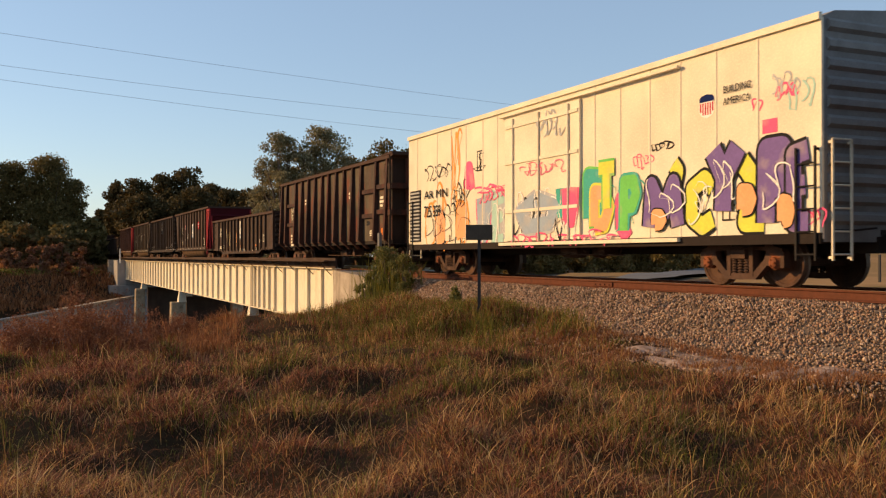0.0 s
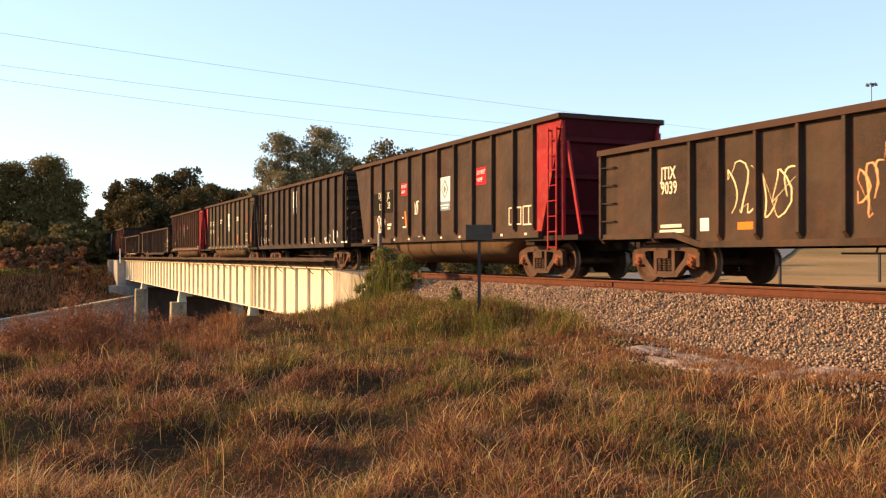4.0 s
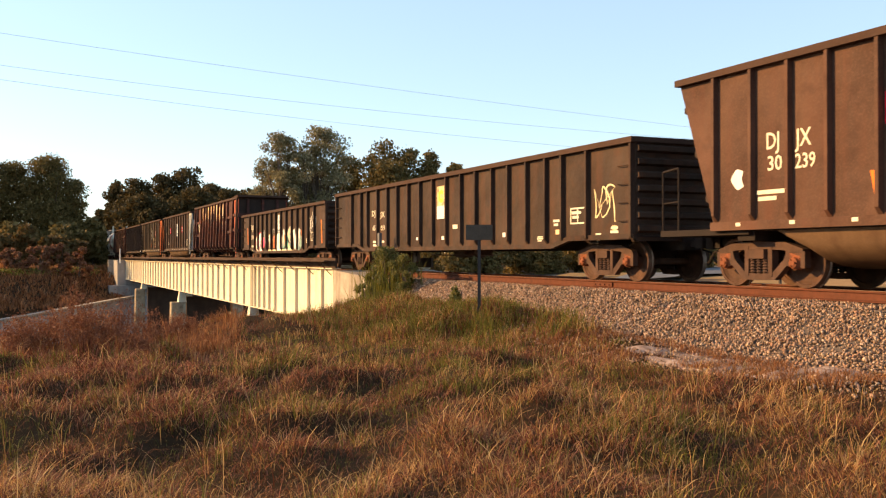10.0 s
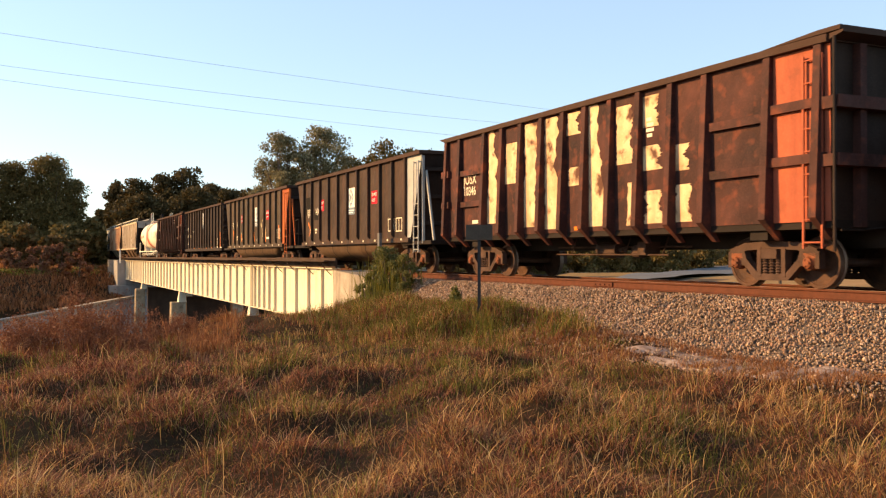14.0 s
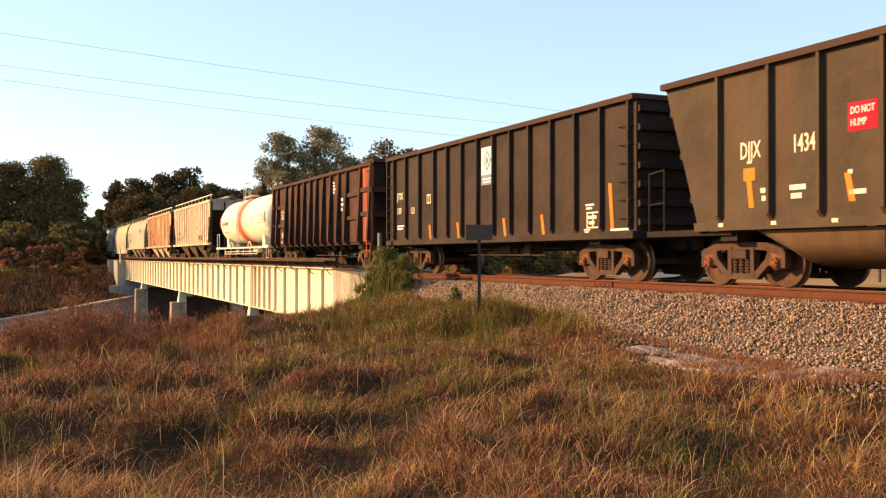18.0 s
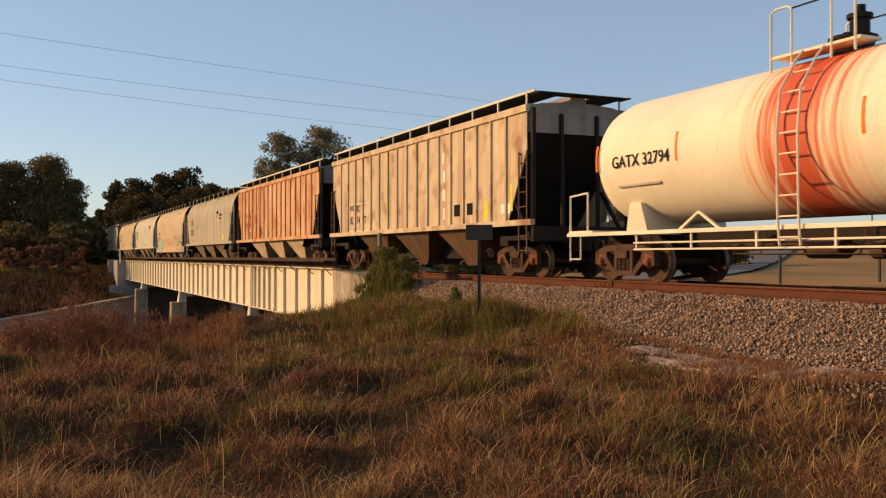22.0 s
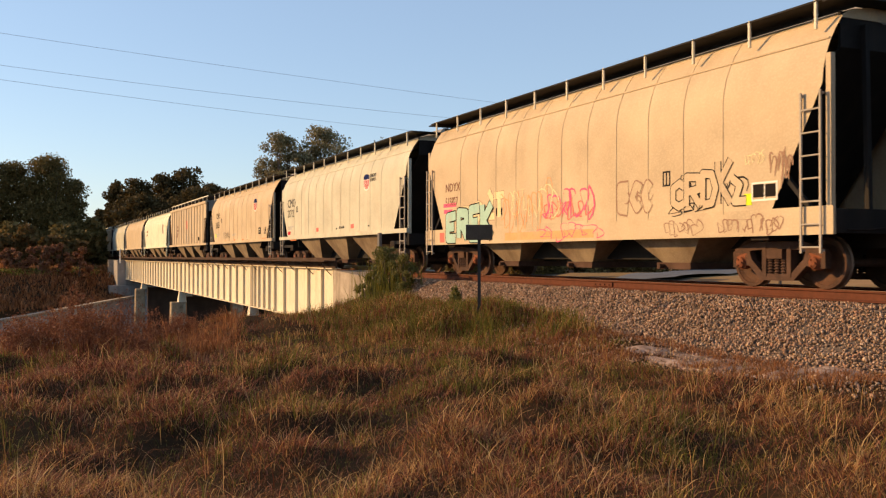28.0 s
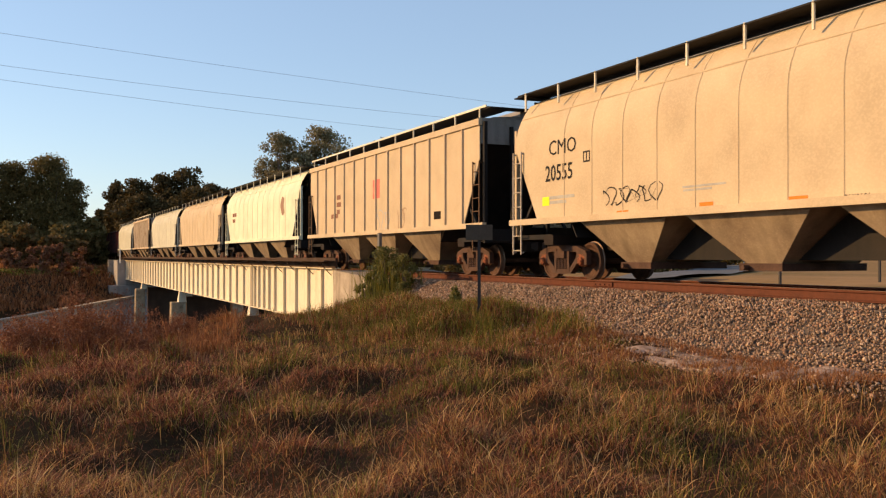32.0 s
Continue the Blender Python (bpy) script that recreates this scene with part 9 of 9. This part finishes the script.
def leaves_mesh(name, centres, radii, count, size, mat, seed, shell=0.55):
    rng = np.random.default_rng(seed)
    centres, radii = np.array(centres), np.array(radii)
    wgt = radii[:, 0] * radii[:, 1] * radii[:, 2]
    k = rng.choice(len(centres), count, p=wgt / wgt.sum())
    d = rng.normal(size=(count, 3))
    d /= np.linalg.norm(d, axis=1)[:, None]
    r = (shell + (1 - shell) * rng.random(count)) * (0.8 + 0.35 * rng.random(count))
    p = centres[k] + d * radii[k] * r[:, None]
    a = rng.normal(size=(count, 3))
    a /= np.linalg.norm(a, axis=1)[:, None]
    b = np.cross(a, rng.normal(size=(count, 3)))
    b /= np.linalg.norm(b, axis=1)[:, None]
    s = size * (0.5 + rng.random(count))[:, None]
    v = np.stack([p - a * s, p + b * s * 0.6, p + a * s, p - b * s * 0.6], 1)
    f = np.array([0, 1, 2, 3])[None] + (np.arange(count) * 4)[:, None]
    return raw_mesh(name, v.reshape(-1, 3), f, mat)


def tree(px, depth, top, width, mat, label, seed, leaves=4200, size=0.22, clusters=22, trunk_share=0.35, open_=False, name="tree", base_z=None):
    """top: height of the crown over the eye level in tangent units of 1650; width likewise."""
    r = random.Random(seed)
    g = spot(px, depth)
    z = float(ground_z(g.x, g.y)) if base_z is None else base_z
    h = EYE[2] + top / 1650 * depth - z
    cw = width / 1650 * depth / 2
    t = tagged(new(name), label, "tree" if name == "tree" else "shrub")
    t.location = (g.x, g.y, z - 0.1)
    cs, rs = [], []
    z0 = trunk_share * 0.6
    for k in range(clusters):
        a = r.uniform(0, 6.28)
        q = r.random() ** 0.55
        f = z0 + (1 - z0) * (k + 0.5) / clusters
        g_ = (f - z0) / (1 - z0)
        lim = 0.55 + 0.5 * math.sin(math.pi * min(1.0, g_ * 0.85 + 0.18)) if g_ < 0.6 else math.sqrt(max(0.03, 1 - ((g_ - 0.5) / 0.52) ** 2)) * 1.02
        rad = cw * r.uniform(0.24, 0.40) * (0.78 if open_ else 1.0)
        cs.append((math.cos(a) * q * cw * 0.8 * lim, math.sin(a) * q * cw * 0.8 * lim, min(h * f, h - rad * 0.55)))
        rs.append((rad, rad, rad * r.uniform(0.6, 0.9)))
    if not open_:
        for f, wd_ in ((0.35, 0.62), (0.55, 0.68), (0.75, 0.5)):
            cs.append((0, 0, h * (z0 + (1 - z0) * f)))
            rs.append((cw * wd_, cw * wd_, h * (1 - z0) * 0.26))
    bm = bmesh.new()
    tr = max(0.08, h * 0.022)
    rod(bm, (0, 0, 0), (0.1, 0, h * trunk_share), tr, 9, tr * 0.75)
    rod(bm, (0.1, 0, h * trunk_share), (0.0, 0.2, h * 0.8), tr * 0.75, 7, tr * 0.2)
    part("trunk", bm, "bark", t)
    for k in range(0, clusters, 2 if open_ else 5):
        c = Vector(cs[k])
        bm = bmesh.new()
        s0 = Vector((0.1, 0, h * trunk_share * r.uniform(0.8, 1.25)))
        m = s0.lerp(c, 0.5) + Vector((0, 0, h * 0.04))
        rod(bm, s0, m, tr * 0.42, 6, tr * 0.28)
        rod(bm, m, c, tr * 0.28, 5, tr * 0.08)
        part("limb", bm, "bark", t)
    part("crown", leaves_mesh("crown", cs, rs, leaves, size, mat, seed, 0.35 if open_ else 0.5), None, t)
    return t


OAK = "dense dark green oak behind the bank"
tree(10, 138, 168, 130, "leaf_dark", OAK, 1, 28000, 0.165, 70, 0.12)
tree(85, 138, 176, 130, "leaf_dark", OAK, 2, 29000, 0.165, 70, 0.12)
tree(126, 140, 138, 74, "leaf_dark", OAK, 3, 18000, 0.15, 40, 0.1)
tree(-60, 136, 175, 130, "leaf_dark", OAK, 4, 12000, 0.24, 34, 0.12)
for k, (px, dp, top, wd) in enumerate([(5, 120, 40, 90), (45, 120, 56, 60), (95, 122, 36, 80), (135, 124, 28, 60), (165, 132, 70, 55), (178, 140, 48, 34), (158, 150, 66, 40), (25, 128, 60, 120), (110, 130, 60, 120), (150, 145, 50, 80)]):
    tree(px, dp, top, wd, "leaf_brown" if k < 4 else "leaf_dark", "tangled brown-green scrub at the edge of the wood" if k < 4 else "dark shrub beside the track", 20 + k, 3200, 0.30, 18, 0.08, name="shrub")
TL = "dark green tree of the wood behind the track"
for k, (px, dp, top, wd) in enumerate([(205, 205, 132, 60), (240, 200, 138, 80), (285, 205, 145, 90), (330, 205, 155, 90), (375, 200, 128, 80), (415, 195, 118, 80), (455, 190, 120, 80), (180, 215, 82, 50), (345, 180, 120, 120), (255, 180, 110, 120)]):
    tree(px, dp, top, wd, "leaf_wood", TL, 40 + k, 11000, 0.31, 44, 0.08)
tree(498, 130, 218, 120, "leaf_olive", "sparse olive-grey live oak with bare limbs", 61, 17000, 0.15, 70, 0.35, True)
tree(568, 132, 230, 150, "leaf_olive", "sparse olive-grey live oak with bare limbs", 62, 22000, 0.15, 90, 0.35, True)
tree(535, 131, 205, 130, "leaf_olive", "sparse olive-grey live oak with bare limbs", 64, 12000, 0.15, 60, 0.35, True)
tree(480, 135, 165, 110, "leaf_olive", "olive-grey tree behind the bridge", 63, 12000, 0.15, 50, 0.25, True)
for k, (px, dp, top, wd) in enumerate([(672, 150, 207, 110), (722, 150, 192, 100), (760, 152, 186, 70), (805, 155, 165, 70), (850, 158, 150, 80), (900, 160, 160, 70), (945, 160, 172, 66), (990, 165, 150, 80), (620, 150, 178, 90), (690, 145, 170, 120), (560, 150, 150, 120), (1040, 168, 120, 80), (1100, 175, 95, 90)]):
    tree(px, dp, top, wd, "leaf_dark", TL, 80 + k, 10500, 0.23, 44, 0.08)

# added scrub stands in for a dark shaded mass of unclear make
for k, (px, dp) in enumerate([(760, 106), (812, 102), (860, 104), (915, 108), (965, 104), (1020, 109), (1075, 104), (1130, 110), (1180, 106), (1235, 112), (1290, 118)]):
    tree(px, dp, 26 + 6 * (k % 3), 96, "leaf_dark", "scrub added for the dark shaded mass behind the yard", 160 + k, 4200, 0.18, 20, 0.05, name="shrub")

# shrub at the bridge's end
tree(684, 30.5, 22, 90, "leaf_bush", "leafy green shrub growing against the bridge abutment", 120, 11000, 0.03, 60, 0.12, True, name="shrub", base_z=-1.35)
tree(714, 29.5, 10, 66, "leaf_bush", "leafy green shrub growing against the bridge abutment", 123, 6000, 0.03, 40, 0.12, True, name="shrub", base_z=-1.2)
tree(652, 30.5, -20, 60, "leaf_bush", "low green weeds beside the abutment", 121, 3500, 0.03, 24, 0.1, True, name="shrub", base_z=-1.5)
tree(805, 24.5, -45, 34, "leaf_bush", "low green weeds in the grass", 122, 700, 0.04, 8, 0.1, name="shrub", base_z=-0.9)

# reddish weed bushes on the bank
M["scrub_red"] = island_material("scrub_red", [(0.22, 0.095, 0.055), (0.30, 0.14, 0.08), (0.14, 0.065, 0.036), (0.25, 0.14, 0.06)], 0.85, 0.3)
M["leaf_red"] = island_material("leaf_red", [(0.19, 0.072, 0.036), (0.32, 0.127, 0.062), (0.11, 0.046, 0.026), (0.42, 0.195, 0.09)], 0.85, 0.2)


def weed_bush(px, depth, h, w, seed):
    """Thin upright stems that fork and carry small dead leaves."""
    r = random.Random(seed)
    g = spot(px, depth)
    b = tagged(new("shrub"), "dry reddish-brown weed bush on the bank", "shrub")
    b.location = (g.x, g.y, float(ground_z(g.x, g.y)) - 0.05)
    stems, tips = bmesh.new(), []
    for k in range(52):
        a, q = r.uniform(0, 6.283), r.random() ** 0.6
        top = Vector((math.cos(a) * q * w, math.sin(a) * q * w, h * r.uniform(0.5, 1.0) * (1 - 0.3 * q)))
        foot = Vector((top.x * 0.35, top.y * 0.35, 0))
        mid = foot.lerp(top, 0.55) + Vector((r.uniform(-.05, .05), r.uniform(-.05, .05), 0.06))
        rod(stems, foot, mid, 0.007, 4, 0.005)
        rod(stems, mid, top, 0.005, 4, 0.002)
        for _ in range(3):
            p = mid.lerp(top, r.random())
            e = p + Vector((r.uniform(-.16, .16), r.uniform(-.16, .16), r.uniform(.05, .22)))
            rod(stems, p, e, 0.003, 3, 0.0015)
            tips += [p, p.lerp(e, 0.6), e]
        tips.append(top)
    part("stem", stems, "leaf_red", b)
    part("leaves", leaves_mesh("leaves", [tuple(p) for p in tips], [(0.07, 0.07, 0.09)] * len(tips), 2600, 0.016, "leaf_red", seed, 0.1), None, b)


for k, (px, dp, h, w) in enumerate([(135, 18.0, 1.7, 0.6), (215, 18.5, 1.55, 0.55), (60, 18.5, 1.35, 0.6), (265, 20.0, 1.2, 0.5), (175, 16.3, 1.15, 0.5), (100, 15.8, 1.0, 0.5), (20, 20.5, 1.2, 0.7), (235, 16.5, 0.9, 0.45), (320, 22.0, 0.8, 0.5), (40, 15.4, 0.8, 0.45), (150, 14.6, 0.75, 0.45)]):
    weed_bush(px, dp, h, w, 140 + k)

# tall shoots that stand out of the abutment shrub
rng = np.random.default_rng(91)
n = 380
c = [spot(px, dp) for px, dp in zip(rng.normal(690, 28, n), rng.normal(30.2, 0.5, n))]
x, y = np.array([v.x for v in c]), np.array([v.y for v in c])
blades("shrub_shoots", np.stack([x, y, np.full(n, -1.3)], -1), rng.random(n) * 6.28, 0.9 + 1.25 * rng.random(n), 0.05 + 0.28 * rng.random(n), 0.02 + 0.02 * rng.random(n), "grass_green", "tall upright green-yellow shoots beside the abutment")
# reddish dead scrub along the top of the far bank
for k, (px, dp, top, wd) in enumerate([(70, 108, 20, 60), (108, 109, 24, 50), (140, 110, 18, 44), (20, 107, 14, 60)]):
    tree(px, dp, top, wd, "scrub_red", "reddish dead scrub on the far bank", 190 + k, 2600, 0.16, 16, 0.05, True, name="shrub")
# ---- wires, posts, distance ----
wires = tagged(new("power_line"), "three thin dark overhead wires", "power line")
for a, m, b in (((-260, 18), (450, 124), (1500, 258)), ((-260, 78), (450, 172), (1500, 266)), ((-260, 102), (450, 200), (1500, 300))):
    cu = []
    for k in range(25):
        f = k / 24
        px = a[0] + (b[0] - a[0]) * f
        # parabola through the three points
        fm = (m[0] - a[0]) / (b[0] - a[0])
        lin = a[1] + (b[1] - a[1]) * f
        sag = (m[1] - (a[1] + (b[1] - a[1]) * fm)) / (fm * (1 - fm)) * f * (1 - f)
        depth = 95 + 75 * f
        p = spot(px, depth)
        cu.append((p.x, p.y, EYE[2] + (454 - lin - sag) / 1650 * depth))
    line = bpy.data.curves.new("wire", "CURVE")
    line.dimensions, line.bevel_depth, line.bevel_resolution = "3D", 0.02, 1
    sp = line.splines.new("POLY")
    sp.points.add(len(cu) - 1)
    for pt, co in zip(sp.points, cu):
        pt.co = (*co, 1)
    line.materials.append(M["wire"])
    tmp = new("wire", line)
    me = bpy.data.meshes.new_from_object(tmp.evaluated_get(bpy.context.evaluated_depsgraph_get()))
    bpy.data.objects.remove(tmp)
    part("wire", me, None, wires)

mk = tagged(new("marker_post"), "grey post behind the shrub at the bridge end", "post")
p0 = spot(672, 33)
mk.location = (p0.x, p0.y, -1.2)
bm = bmesh.new()
box(bm, -0.09, 0.09, -0.05, 0.05, 0, 2.6)
part("post", bm, "post_grey", mk)
mk = tagged(new("marker_post"), "thin white post on the far abutment", "post")
p0 = spot(213, 108)
mk.location = (p0.x, p0.y, -0.2)
bm = bmesh.new()
rod(bm, (0, 0, 0), (0, 0, 1.65), 0.07, 8)
part("post", bm, "white_paint", mk)

for px, dp, h in ((1380, 62, 1.9), (1556, 66, 1.9)):
    fp = tagged(new("fence_post"), "dark steel fence post behind the track", "fence post", group="posts behind the track")
    p0 = spot(px, dp)
    fp.location = (p0.x, p0.y, float(ground_z(p0.x, p0.y)))
    bm = bmesh.new()
    box(bm, -0.07, 0.07, -0.07, 0.07, 0, h + 0.25)
    part("post", bm, "post_metal", fp)

for px0, px1 in ((742, 775), (790, 850), (856, 898), (938, 958), (963, 1023), (1092, 1120), (1155, 1222)):
    xs = []
    for px in (px0, px1):
        tangent = (px - 784) / 1650
        depth = 38.5 / (SA + CA * tangent)
        xs.append(spot(px, depth).x)
    kb = tagged(new("concrete_barrier"), "low cream concrete barrier block beyond the track", "barrier", group="barrier blocks beyond the track")
    bm = bmesh.new()
    zg = float(ground_z(sum(xs) / 2, 25.0))
    extrude_x(bm, [(24.6, zg), (25.4, zg), (25.32, zg + 0.25), (25.12, zg + 0.85), (24.88, zg + 0.85), (24.68, zg + 0.25)], xs[0], xs[1])
    part("block", bm, "girder", kb)

ms = tagged(new("light_mast"), "tall high-mast lamp with a ring of floodlights", "light mast")
p0 = spot(1543, 330)
zt = EYE[2] + (454 - 150) / 1650 * 330
ms.location = (p0.x, p0.y, 0)
bm = bmesh.new()
rod(bm, (0, 0, -2), (0, 0, zt), 0.3, 8, 0.14)
part("mast", bm, "post_grey", ms)
bm = bmesh.new()
rod(bm, (0, 0, zt), (0, 0, zt + 0.4), 1.0, 12)
part("ring", bm, "post_grey", ms)
for k in range(6):
    t = 2 * math.pi * k / 6
    bm = bmesh.new()
    rod(bm, (1.6 * math.cos(t), 1.6 * math.sin(t), zt - 0.4), (1.6 * math.cos(t), 1.6 * math.sin(t), zt + 0.5), 0.55, 8, 0.25)
    part("floodlight", bm, "post_grey", ms)

# ---- a car on the far road ----
M["car_white"] = material("car_white", (0.78, 0.78, 0.76), 0.3, spread=0.05, bump=0, spec=0.5)
M["car_glass"] = material("car_glass", (0.02, 0.025, 0.03), 0.1, spread=0.0, bump=0, spec=0.5)
passing_car = tagged(new("passing_car"), "white family car driving away on the far road", "car")
bm = bmesh.new()
extrude_y(bm, [(-2.2, 0.3), (2.2, 0.3), (2.25, 0.75), (1.2, 0.92), (-2.2, 0.95)], -0.9, 0.9)
part("body", bm, "car_white", passing_car)
bm = bmesh.new()
extrude_y(bm, [(-2.0, 0.95), (1.1, 0.92), (0.4, 1.45), (-1.6, 1.48)], -0.78, 0.78)
part("cabin", bm, "car_glass", passing_car, "dark glazed cabin")
bm = bmesh.new()
box(bm, -1.55, 0.35, -0.76, 0.76, 1.48, 1.54)
part("roof", bm, "car_white", passing_car)
for x in (-1.35, 1.4):
    for y in (-0.85, 0.85):
        bm = bmesh.new()
        lathe_y(bm, [(0.33, -0.1), (0.33, 0.1)], 14)
        wheel = part("wheel", bm, "black_and_shade", passing_car)
        wheel.location = (x, y, 0.33)


def car_rows():
    p, q = spot(1290, 175), spot(1460, 330)
    d = (q - p).normalized()
    rows = []
    for t in range(0, 33, 2):
        c = p + d * 14.0 * (t - 3.2)
        rows.append((t, pose(c.x, c.y, float(ground_z(c.x, c.y)) + 0.16, 0, 0, math.degrees(math.atan2(d.y, d.x)))))
    return rows


# ---- what moves ----
def run(t):
    """How far the train has rolled after t seconds; it slows a little."""
    return 11.23 * t - (t - 16) ** 2 / 64 + 4


def motions():
    for car, x0 in TRAIN:
        walk(car, [(t, pose(x0 + run(t), 0, 0)) for t in range(0, 33, 2)])
    walk(passing_car, car_rows())
    for s, sets in WHEELSETS.items():
        first = sets[0]
        walk(first, [(k / 30, pose(0.89 * s, 0, 0.457, 0, math.degrees(run(k / 30) / 0.457), 0)) for k in range(961)])
        for w in sets[1:]:
            w.rotation_mode = "QUATERNION"
            w.animation_data_create()
            w.animation_data.action = first.animation_data.action
            w.animation_data.action_slot = first.animation_data.action_slot


motions()
